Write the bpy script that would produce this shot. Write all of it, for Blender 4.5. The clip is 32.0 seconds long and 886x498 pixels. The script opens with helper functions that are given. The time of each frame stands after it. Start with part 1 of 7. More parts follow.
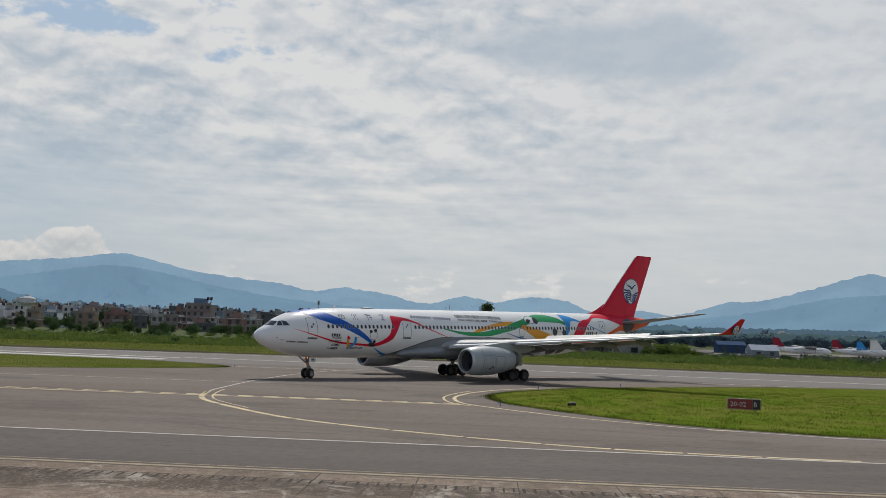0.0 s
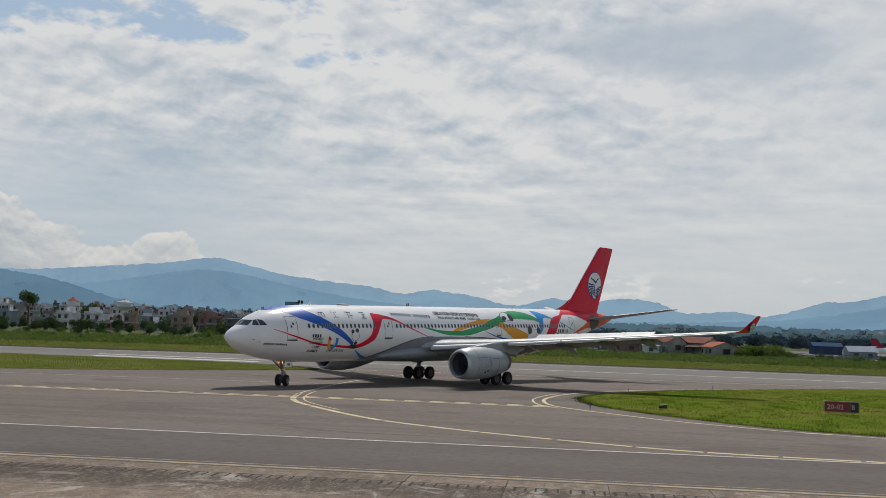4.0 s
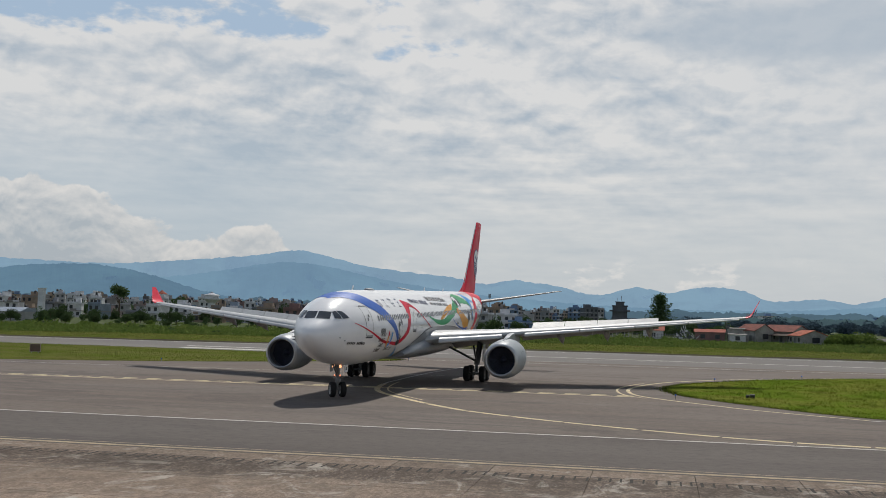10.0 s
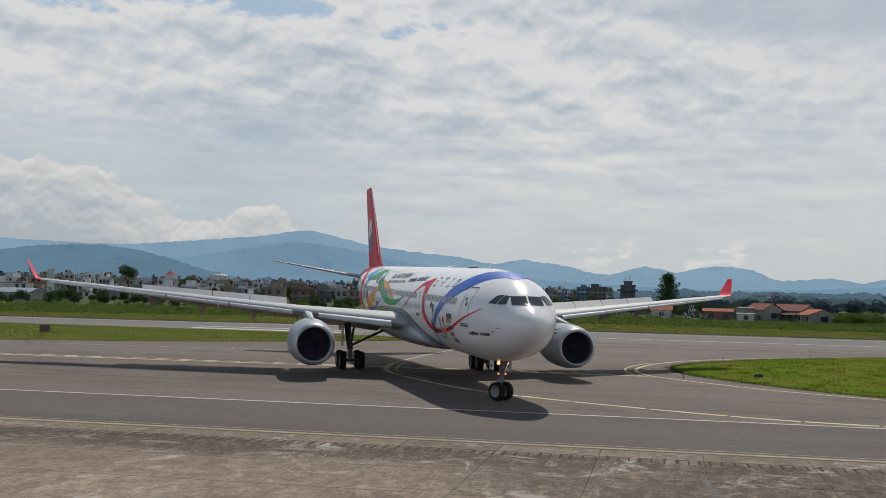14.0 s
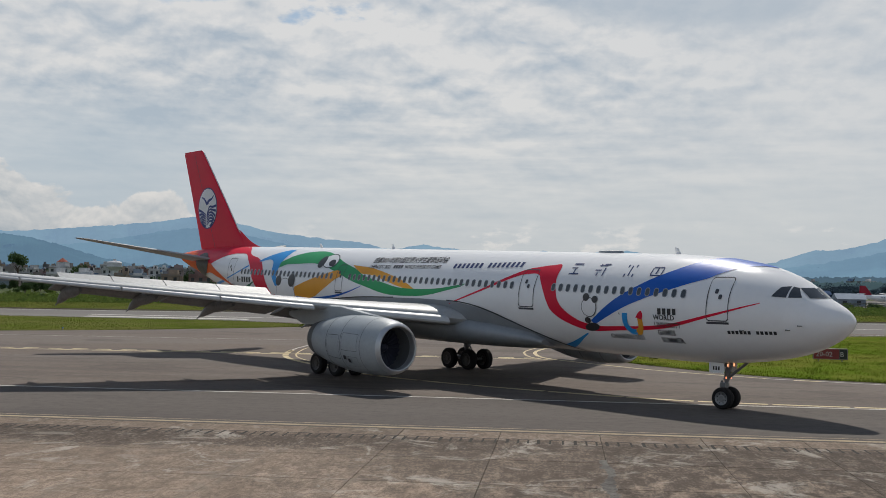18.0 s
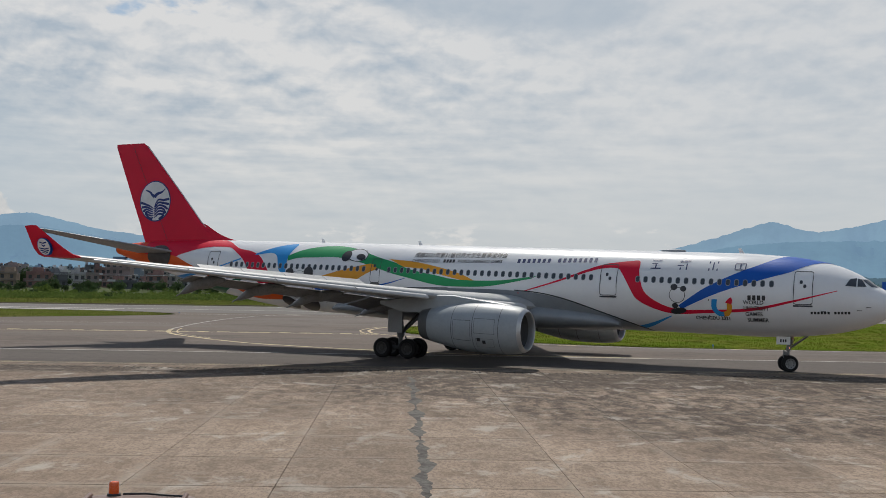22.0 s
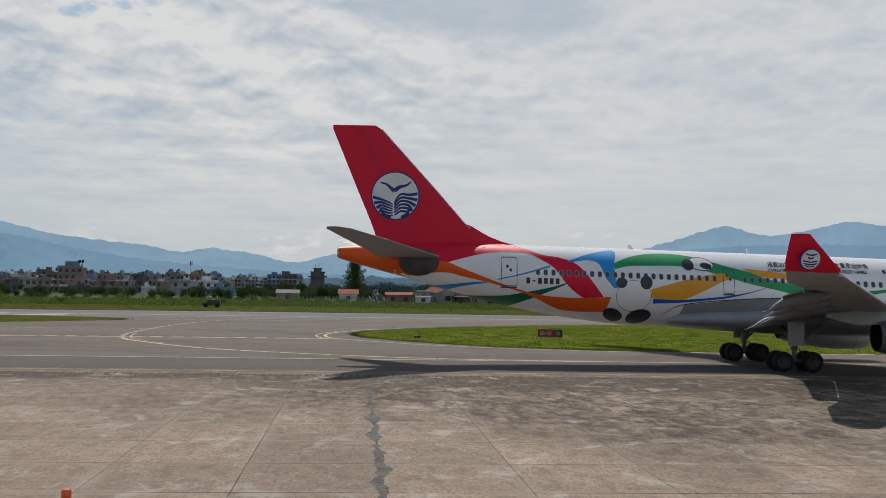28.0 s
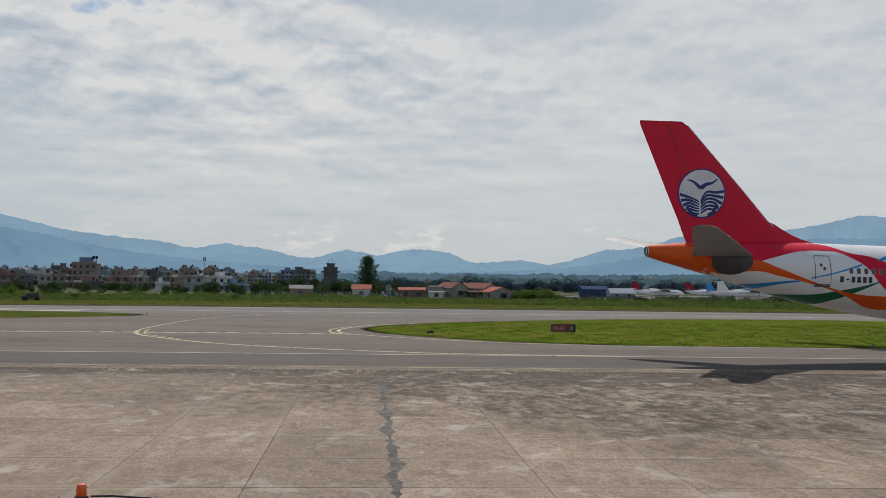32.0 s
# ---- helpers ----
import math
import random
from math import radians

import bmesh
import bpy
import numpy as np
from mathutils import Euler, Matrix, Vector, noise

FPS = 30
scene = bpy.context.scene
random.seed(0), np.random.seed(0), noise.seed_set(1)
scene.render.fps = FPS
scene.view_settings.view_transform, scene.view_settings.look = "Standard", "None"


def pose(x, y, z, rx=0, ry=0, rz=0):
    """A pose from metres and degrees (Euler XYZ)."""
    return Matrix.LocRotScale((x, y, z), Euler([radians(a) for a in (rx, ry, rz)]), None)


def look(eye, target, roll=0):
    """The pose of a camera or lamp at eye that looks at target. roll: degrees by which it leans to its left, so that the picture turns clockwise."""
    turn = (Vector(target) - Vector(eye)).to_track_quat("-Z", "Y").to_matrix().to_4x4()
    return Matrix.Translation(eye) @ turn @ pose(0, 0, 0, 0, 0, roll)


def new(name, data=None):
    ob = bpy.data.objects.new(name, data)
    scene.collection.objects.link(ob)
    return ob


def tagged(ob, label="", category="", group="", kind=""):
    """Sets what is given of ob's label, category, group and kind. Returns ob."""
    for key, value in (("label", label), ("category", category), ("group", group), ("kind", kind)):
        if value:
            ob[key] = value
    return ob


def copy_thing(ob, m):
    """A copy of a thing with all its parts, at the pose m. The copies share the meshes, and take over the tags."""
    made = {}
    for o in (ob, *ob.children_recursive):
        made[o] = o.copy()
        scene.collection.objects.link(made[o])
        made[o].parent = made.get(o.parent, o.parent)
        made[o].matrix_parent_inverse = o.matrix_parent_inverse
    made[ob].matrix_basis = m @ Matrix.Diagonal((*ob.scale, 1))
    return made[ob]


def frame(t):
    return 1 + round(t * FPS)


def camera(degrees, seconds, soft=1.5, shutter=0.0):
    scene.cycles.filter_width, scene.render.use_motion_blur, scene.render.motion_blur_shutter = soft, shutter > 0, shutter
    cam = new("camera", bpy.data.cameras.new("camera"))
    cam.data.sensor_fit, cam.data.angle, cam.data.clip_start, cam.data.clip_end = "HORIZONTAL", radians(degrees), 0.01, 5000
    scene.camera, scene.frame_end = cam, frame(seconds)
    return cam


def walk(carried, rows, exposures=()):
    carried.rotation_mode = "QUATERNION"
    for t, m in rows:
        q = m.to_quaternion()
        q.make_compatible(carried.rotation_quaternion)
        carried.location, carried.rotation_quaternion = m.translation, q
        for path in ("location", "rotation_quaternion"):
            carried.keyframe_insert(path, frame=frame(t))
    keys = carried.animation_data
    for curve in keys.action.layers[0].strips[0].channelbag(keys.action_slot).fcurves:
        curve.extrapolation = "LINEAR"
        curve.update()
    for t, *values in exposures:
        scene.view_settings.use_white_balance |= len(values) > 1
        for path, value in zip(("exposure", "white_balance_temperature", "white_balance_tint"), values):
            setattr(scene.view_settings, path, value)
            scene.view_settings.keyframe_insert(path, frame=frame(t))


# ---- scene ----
# ======================= camera =======================
cam = camera(42.48, 32.0, soft=0.5)


def eye_pose(x, y, z, yaw, pitch, roll):
    return pose(x, y, z, 0, 0, yaw) @ pose(0, 0, 0, 90 + pitch) @ pose(0, 0, 0, 0, 0, roll)


# seconds, place, yaw, pitch, roll
CAM_ROWS = [
    (0, 0.00, 0.00, 5.96, 2.23, 3.88, 2.16),
    (0.5, 0.00, 0.00, 5.96, 2.76, 3.85, 2.17),
    (1, 0.00, 0.00, 5.96, 3.87, 3.72, 2.16),
    (1.5, 0.00, 0.00, 5.96, 4.49, 3.76, 2.12),
    (2, 0.00, 0.00, 5.96, 4.91, 3.82, 2.06),
    (2.5, 0.00, 0.00, 5.96, 5.31, 3.83, 2.01),
    (3, 0.00, 0.00, 5.96, 5.95, 3.83, 1.98),
    (3.5, 0.00, 0.00, 5.96, 6.37, 3.83, 1.97),
    (5.5, 0.00, 0.00, 5.96, 7.09, 3.83, 1.85),
    (6, 0.00, 0.00, 5.96, 7.13, 3.63, 1.85),
    (6.5, 0.00, 0.00, 5.96, 7.10, 3.60, 1.83),
    (7, 0.00, 0.00, 5.96, 7.34, 3.56, 1.81),
    (7.5, 0.00, 0.00, 5.96, 8.15, 3.44, 1.78),
    (8, 0.00, 0.00, 5.96, 8.59, 3.41, 1.74),
    (8.5, 0.00, 0.00, 5.96, 9.07, 3.40, 1.70),
    (9, 0.00, 0.00, 5.96, 9.68, 3.37, 1.64),
    (9.5, 0.00, 0.00, 5.96, 10.14, 3.29, 1.58),
    (10, 0.00, 0.00, 5.96, 10.74, 3.23, 1.53),
    (10.5, 0.00, 0.00, 5.96, 11.09, 3.17, 1.51),
    (11, 0.00, 0.00, 5.96, 11.60, 3.07, 1.49),
    (11.5, 0.00, 0.00, 5.96, 12.24, 2.96, 1.45),
    (12, 0.00, 0.00, 5.96, 12.55, 2.82, 1.41),
    (12.5, 0.00, 0.00, 5.96, 12.56, 2.59, 1.39),
    (13, 0.00, 0.00, 5.96, 12.31, 2.41, 1.39),
    (13.5, 0.00, 0.00, 5.96, 11.85, 2.20, 1.40),
    (14, 0.00, 0.00, 5.96, 11.11, 2.21, 1.41),
    (14.5, 0.00, 0.00, 5.96, 10.04, 2.20, 1.39),
    (15, 0.00, 0.00, 5.96, 8.00, 2.17, 1.37),
    (15.5, 0.00, 0.00, 5.96, 6.92, 1.86, 1.35),
    (17.5, 0.00, 0.00, 5.96, 6.32, 1.66, 1.00),
    (18, 0.00, 0.00, 5.96, 6.07, 1.57, 0.95),
    (18.5, 0.02, -0.72, 5.96, 5.60, 1.73, 0.91),
    (18.6, 0.09, -3.38, 5.86, 5.50, 1.76, 0.91),
    (18.7, 0.19, -7.00, 5.75, 5.40, 1.80, 0.90),
    (18.8, 0.29, -10.87, 5.64, 5.25, 1.86, 0.90),
    (18.9, 0.39, -14.73, 5.52, 5.13, 1.93, 0.89),
    (19, 0.49, -18.60, 5.40, 4.87, 1.97, 0.89),
    (19.1, 0.58, -21.98, 5.30, 4.57, 1.93, 0.89),
    (19.2, 0.63, -23.67, 5.25, 4.27, 1.88, 0.89),
    (19.3, 0.64, -24.15, 5.24, 3.98, 1.84, 0.89),
    (19.5, 0.64, -24.15, 5.24, 3.38, 1.75, 0.89),
    (20, 0.64, -24.15, 5.24, 1.54, 1.66, 0.89),
    (20.5, 0.64, -24.15, 5.24, 0.13, 1.75, 0.90),
    (21, 0.64, -24.15, 5.24, -0.84, 1.66, 0.91),
    (21.5, 0.64, -24.15, 5.24, -1.60, 1.74, 0.95),
    (22.5, 0.64, -24.15, 5.24, -2.89, 1.62, 1.17),
    (23, 0.64, -24.15, 5.24, -3.57, 1.73, 1.24),
    (23.5, 0.64, -24.15, 5.24, -3.80, 1.59, 1.29),
    (24, 0.64, -24.15, 5.24, -3.97, 1.59, 1.33),
    (24.5, 0.64, -24.15, 5.24, -4.09, 1.60, 1.34),
    (25, 0.64, -24.15, 5.24, -4.14, 1.76, 1.32),
    (25.5, 0.64, -24.15, 5.24, -4.26, 1.80, 1.30),
    (27.5, 0.64, -24.15, 5.24, -4.32, 1.88, 0.94),
    (28, 0.64, -24.15, 5.24, -4.42, 1.92, 0.92),
    (28.5, 0.64, -24.15, 5.24, -4.26, 1.74, 0.89),
    (29, 0.64, -24.15, 5.24, -4.18, 1.74, 0.87),
    (29.5, 0.64, -24.15, 5.24, -4.18, 1.74, 0.85),
    (30, 0.64, -24.15, 5.24, -4.22, 1.89, 0.82),
    (30.5, 0.64, -24.15, 5.24, -4.17, 1.72, 0.79),
    (31, 0.64, -24.15, 5.24, -3.93, 1.62, 0.76),
    (31.5, 0.64, -24.15, 5.24, -3.84, 1.55, 0.76),
    (32, 0.64, -24.15, 5.24, -3.78, 1.66, 0.77),
]
walk(cam, [(r[0], eye_pose(*r[1:])) for r in CAM_ROWS])

# ======================= world and sun =======================
SUN_EL, SUN_AZ = 51.0, 1.0      # azimuth to the left of +y


class Nodes:
    """Small helper to wire shader nodes."""

    def __init__(self, tree):
        self.t = tree

    def n(self, kind):
        return self.t.nodes.new(kind)

    def put(self, sock, v):
        if v is None:
            return
        if hasattr(v, "is_linked"):
            self.t.links.new(v, sock)
        elif isinstance(v, (tuple, list)) and len(v) == 3 and sock.type == "RGBA":
            sock.default_value = (*v, 1)
        else:
            sock.default_value = v

    def m(self, op, a, b=None, c=None, clamp=False):
        node = self.n("ShaderNodeMath")
        node.operation, node.use_clamp = op, clamp
        for i, v in enumerate((a, b, c)):
            self.put(node.inputs[i], v)
        return node.outputs[0]

    def step(self, v, lo, hi):
        node = self.n("ShaderNodeMapRange")
        node.interpolation_type = "SMOOTHSTEP"
        for i, q in enumerate((v, lo, hi, 0.0, 1.0)):
            self.put(node.inputs[i], q)
        return node.outputs[0]

    def mix(self, f, a, b, blend="MIX"):
        node = self.n("ShaderNodeMix")
        node.data_type, node.blend_type = "RGBA", blend
        self.put(node.inputs[0], f)
        self.put(node.inputs[6], a)
        self.put(node.inputs[7], b)
        return node.outputs[2]

    def noise(self, vec, scale, detail=4, rough=0.55, dist=0.0):
        node = self.n("ShaderNodeTexNoise")
        self.put(node.inputs["Vector"], vec)
        node.inputs["Scale"].default_value = scale
        node.inputs["Detail"].default_value = detail
        node.inputs["Roughness"].default_value = rough
        node.inputs["Distortion"].default_value = dist
        return node.outputs[0]

    def vec(self, x, y, z):
        node = self.n("ShaderNodeCombineXYZ")
        for i, v in enumerate((x, y, z)):
            self.put(node.inputs[i], v)
        return node.outputs[0]


def make_world():
    w = bpy.data.worlds.new("sky")
    scene.world = w
    w.use_nodes = True
    w.node_tree.nodes.clear()
    k = Nodes(w.node_tree)
    sky = k.n("ShaderNodeTexSky")
    sky.sky_type, sky.sun_disc = "NISHITA", False
    sky.sun_elevation, sky.sun_rotation = radians(SUN_EL), radians(-SUN_AZ)
    sky.air_density, sky.dust_density = 1.0, 2.0
    g = k.n("ShaderNodeTexCoord").outputs["Generated"]
    sep = k.n("ShaderNodeSeparateXYZ")
    k.put(sep.inputs[0], g)
    x, y, z = sep.outputs
    up = k.m("MAXIMUM", z, 0.0)
    # layer of puffy high cloud on a flat sheet, lit from above
    den = k.m("ADD", up, 0.19)
    px, py = k.m("DIVIDE", x, den), k.m("MULTIPLY", k.m("DIVIDE", y, den), 0.75)
    flat = k.vec(px, py, 0.0)
    above = k.vec(k.m("ADD", px, 0.012), k.m("SUBTRACT", py, 0.045), 0.0)
    big = k.noise(flat, 1.2, 4, 0.5, 0.1)
    fine = k.noise(flat, 4.2, 5, 0.52, 0.08)
    fine_up = k.noise(above, 4.2, 4, 0.5, 0.08)
    az = k.m("ARCTAN2", k.m("MULTIPLY", x, -1.0), y)
    azd = k.m("MULTIPLY", az, 57.2958)
    el = k.m("MULTIPLY", k.m("ARCSINE", z), 57.2958)
    # rounder heaps higher up
    cell = k.noise(k.vec(k.m("MULTIPLY", azd, 0.10), k.m("MULTIPLY", el, 0.17), 3.0), 4.0, 8, 0.56, 0.2)
    cell_up = k.noise(k.vec(k.m("ADD", k.m("MULTIPLY", azd, 0.10), 0.015), k.m("ADD", k.m("MULTIPLY", el, 0.17), 0.055), 3.0), 4.0, 6, 0.52, 0.2)
    small = k.noise(k.vec(k.m("MULTIPLY", azd, 0.10), k.m("MULTIPLY", el, 0.22), 6.0), 12.0, 5, 0.52, 0.1)
    streak = k.noise(k.vec(k.m("MULTIPLY", azd, 0.035), k.m("MULTIPLY", el, 0.36), 8.0), 4.5, 5, 0.52, 0.15)
    heaped = k.step(el, 5.0, 10.5)
    cover = k.m("ADD", k.m("MULTIPLY", big, 0.7), k.m("ADD", k.m("MULTIPLY", fine, 0.45), k.m("ADD", k.m("MULTIPLY", cell, 0.2), k.m("MULTIPLY", small, 0.12))))
    # closed cover low down and to the right
    cover = k.m("ADD", cover, k.m("MULTIPLY", k.m("SUBTRACT", 1.0, k.step(el, 6.0, 11.0)), 0.10))
    cover = k.m("ADD", cover, k.m("MULTIPLY", k.m("SUBTRACT", 1.0, k.step(azd, -12.0, 2.0)), 0.05))
    # thinner towards the upper left
    thin = k.m("MULTIPLY", k.step(azd, -2.0, 26.0), k.step(el, 8.5, 15.5))
    cover = k.m("SUBTRACT", cover, k.m("MULTIPLY", thin, 0.20))
    mask = k.step(cover, 0.53, 0.60)
    relief = k.m("SUBTRACT", fine, fine_up)
    fade = k.m("ADD", 0.42, k.m("MULTIPLY", k.step(el, 2.5, 8.5), 0.58))
    puffs = k.m("MULTIPLY", heaped, k.m("ADD", k.m("MULTIPLY", k.m("SUBTRACT", cell, cell_up), 3.2), k.m("MULTIPLY", k.m("SUBTRACT", 0.5, cell), 1.5)))
    grainy = k.m("ADD", k.m("MULTIPLY", k.m("SUBTRACT", small, 0.5), 0.55), k.m("MULTIPLY", k.m("SUBTRACT", streak, 0.5), k.m("SUBTRACT", 1.9, k.m("MULTIPLY", heaped, 1.5))))
    broad = k.m("MULTIPLY", k.m("SUBTRACT", 0.5, big), 1.9)
    lit = k.m("ADD", 0.60, k.m("MULTIPLY", fade, k.m("ADD", k.m("MULTIPLY", relief, 2.0), k.m("ADD", broad, k.m("ADD", puffs, grainy)))), clamp=True)
    # bright thin edges round the gaps
    lit = k.m("ADD", lit, k.m("MULTIPLY", k.m("SUBTRACT", 1.0, k.step(cover, 0.60, 0.70)), 0.28), clamp=True)
    # calmer towards the right
    calm = k.m("MULTIPLY", k.m("SUBTRACT", 1.0, k.step(azd, -16.0, 6.0)), 0.55)
    lit = k.m("ADD", k.m("MULTIPLY", lit, k.m("SUBTRACT", 1.0, calm)), k.m("MULTIPLY", calm, 0.62))
    # one long darker cloud high on the right
    dx_, dz_ = k.m("DIVIDE", k.m("ADD", azd, 6.0), 7.5), k.m("DIVIDE", k.m("SUBTRACT", el, 14.0), 1.5)
    far_ = k.m("ADD", k.m("ADD", k.m("MULTIPLY", dx_, dx_), k.m("MULTIPLY", dz_, dz_)), k.m("MULTIPLY", k.m("SUBTRACT", fine, 0.5), 3.2))
    long_ = k.m("SUBTRACT", 1.0, k.step(far_, 0.1, 1.6))
    lit = k.m("MULTIPLY", lit, k.m("SUBTRACT", 1.0, k.m("MULTIPLY", long_, 0.7)))
    cloud = k.mix(lit, (0.405, 0.475, 0.548), (0.725, 0.722, 0.714))
    blue = k.mix(0.35, (0.30, 0.44, 0.62), (0.52, 0.60, 0.68))
    base = k.mix(mask, blue, cloud)
    # pale haze low down
    haze = k.m("SUBTRACT", 1.0, k.step(el, 0.5, 8.0))
    base = k.mix(k.m("MULTIPLY", haze, 0.55), base, (0.52, 0.575, 0.615))
    # a clearer gap in the cloud low on the left, behind the bank
    gap = k.m("MULTIPLY", k.step(azd, 8.0, 24.0), k.m("SUBTRACT", 1.0, k.step(el, 5.5, 10.5)))
    base = k.mix(k.m("MULTIPLY", gap, 0.6), base, (0.44, 0.525, 0.60))
    # heaped cloud bank over the hills
    at = k.vec(k.m("MULTIPLY", azd, 0.10), k.m("MULTIPLY", el, 0.13), 5.0)
    at_up = k.vec(k.m("MULTIPLY", azd, 0.10), k.m("ADD", k.m("MULTIPLY", el, 0.13), 0.035), 5.0)
    nz = k.noise(at, 3.4, 7, 0.55, 0.25)
    nz_up = k.noise(at_up, 3.4, 7, 0.55, 0.25)
    top = k.m("ADD", 2.3, k.m("ADD", k.m("MULTIPLY", k.step(azd, 16.0, 19.5), 1.5), k.m("MULTIPLY", k.step(azd, 24.0, 30.0), 2.6)))
    lump = k.m("ADD", k.m("SUBTRACT", top, el), k.m("MULTIPLY", k.m("SUBTRACT", nz, 0.5), 4.2))
    heap = k.m("MULTIPLY", k.step(lump, 0.0, 0.28), k.step(azd, 12.0, 17.0))
    glow = k.m("ADD", k.m("MULTIPLY", k.m("SUBTRACT", nz, nz_up), 4.2), k.m("SUBTRACT", 0.72, k.m("MULTIPLY", lump, 0.20)), clamp=True)
    inner = k.mix(glow, (0.40, 0.45, 0.50), (0.74, 0.72, 0.70))
    base = k.mix(k.m("MULTIPLY", heap, 0.92), base, inner)
    nz2 = k.noise(k.vec(k.m("MULTIPLY", azd, 0.10), k.m("MULTIPLY", el, 0.22), 9.0), 3.5, 6, 0.6)
    puff = k.m("MULTIPLY", k.step(nz2, 0.56, 0.66), k.m("MULTIPLY", k.m("SUBTRACT", 1.0, k.step(el, 2.2, 3.4)), k.m("SUBTRACT", 1.0, k.step(azd, 10.0, 16.0))))
    base = k.mix(k.m("MULTIPLY", puff, 0.7), base, (0.76, 0.75, 0.74))
    # clearer, deeper blue overhead
    high = k.m("MULTIPLY", k.step(el, 17.0, 38.0), 0.92)
    base = k.mix(high, base, (0.10, 0.15, 0.24))
    bg_c = k.n("ShaderNodeBackground")
    k.put(bg_c.inputs[0], base)
    bg_c.inputs[1].default_value = 1.0
    bg_s = k.n("ShaderNodeBackground")
    k.put(bg_s.inputs[0], sky.outputs[0])
    bg_s.inputs[1].default_value = 0.06
    mixs = k.n("ShaderNodeMixShader")
    k.put(mixs.inputs[0], 0.88)
    k.put(mixs.inputs[1], bg_s.outputs[0])
    k.put(mixs.inputs[2], bg_c.outputs[0])
    out = k.n("ShaderNodeOutputWorld")
    k.put(out.inputs[0], mixs.outputs[0])


make_world()
sun_data = bpy.data.lights.new("sun", "SUN")
sun_data.energy, sun_data.angle, sun_data.color = 3.4, radians(0.6), (1.0, 0.95, 0.87)
sun = new("sun", sun_data)
a_, e_ = radians(SUN_AZ), radians(SUN_EL)
sun.matrix_world = look(Vector((-math.sin(a_) * math.cos(e_), math.cos(a_) * math.cos(e_), math.sin(e_))) * 300, (0, 0, 0))
scene.view_settings.exposure = 0.0


# ======================= materials =======================
def mat(name, col, rough=0.7, metal=0.0, col2=None, scale=2.0, amount=0.6, stretch=(1, 1, 1), bump=0.0, bump_scale=40.0,
        fine=0.25, emit=None, estr=0.0, coat=0.0, space="Object", rnd=0.0, spec=None, grain=0.0, grain_scale=2.5):
    """A surface: two colours mixed by a broad and a fine noise, with relief."""
    m = bpy.data.materials.new(name)
    m.use_nodes = True
    k = Nodes(m.node_tree)
    b = m.node_tree.nodes["Principled BSDF"]
    b.inputs["Roughness"].default_value = rough
    b.inputs["Metallic"].default_value = metal
    b.inputs["Coat Weight"].default_value = coat
    b.inputs["Specular IOR Level"].default_value = spec if spec is not None else (0.12 if rough > 0.7 else 0.5)
    if col2 is None:
        col2 = tuple(c * 0.82 for c in col)
    co = k.n("ShaderNodeTexCoord").outputs[space]
    mp = k.n("ShaderNodeMapping")
    k.put(mp.inputs[0], co)
    mp.inputs["Scale"].default_value = stretch
    v = mp.outputs[0]
    n1 = k.noise(v, scale, 5, 0.6, 0.4)
    n2 = k.noise(v, scale * 9.0, 4, 0.6)
    f = k.m("MULTIPLY", k.step(n1, 0.36, 0.66), amount, clamp=True)
    c = k.mix(f, col, col2)
    c = k.mix(k.m("MULTIPLY", k.step(n2, 0.45, 0.7), fine), c, tuple(q * 0.72 for q in col2))
    if grain:
        g3 = k.noise(co, grain_scale, 8, 0.75)
        c = k.mix(k.m("MULTIPLY", k.step(g3, 0.46, 0.64), grain), c, tuple(q * 0.45 for q in col2))
        c = k.mix(k.m("MULTIPLY", k.step(g3, 0.46, 0.36), grain * 0.7), c, tuple(min(1, q * 1.5) for q in col))
    if rnd:
        info = k.n("ShaderNodeObjectInfo").outputs["Random"]
        hsv = k.n("ShaderNodeHueSaturation")
        k.put(hsv.inputs["Value"], k.m("ADD", 1.0 - rnd / 2, k.m("MULTIPLY", info, rnd)))
        k.put(hsv.inputs["Color"], c)
        c = hsv.outputs[0]
    k.put(b.inputs["Base Color"], c)
    k.put(b.inputs["Roughness"], k.m("ADD", rough, k.m("MULTIPLY", k.m("SUBTRACT", n2, 0.5), fine), clamp=True))
    if bump:
        bn = k.n("ShaderNodeBump")
        bn.inputs["Strength"].default_value = bump
        bn.inputs["Distance"].default_value = 0.03
        k.put(bn.inputs["Height"], k.noise(v, bump_scale, 6, 0.65))
        k.put(b.inputs["Normal"], bn.outputs[0])
    if emit:
        b.inputs["Emission Color"].default_value = (*emit, 1)
        b.inputs["Emission Strength"].default_value = estr
    return m


def leafy(m, share=0.4):
    """Thin leaves: part of the light passes through."""
    k = Nodes(m.node_tree)
    b = m.node_tree.nodes["Principled BSDF"]
    t = k.n("ShaderNodeBsdfTranslucent")
    k.put(t.inputs["Color"], b.inputs["Base Color"].links[0].from_socket)
    mx = k.n("ShaderNodeMixShader")
    k.put(mx.inputs[0], share)
    k.put(mx.inputs[1], b.outputs[0])
    k.put(mx.inputs[2], t.outputs[0])
    k.put(m.node_tree.nodes["Material Output"].inputs[0], mx.outputs[0])
    return m


M = {}


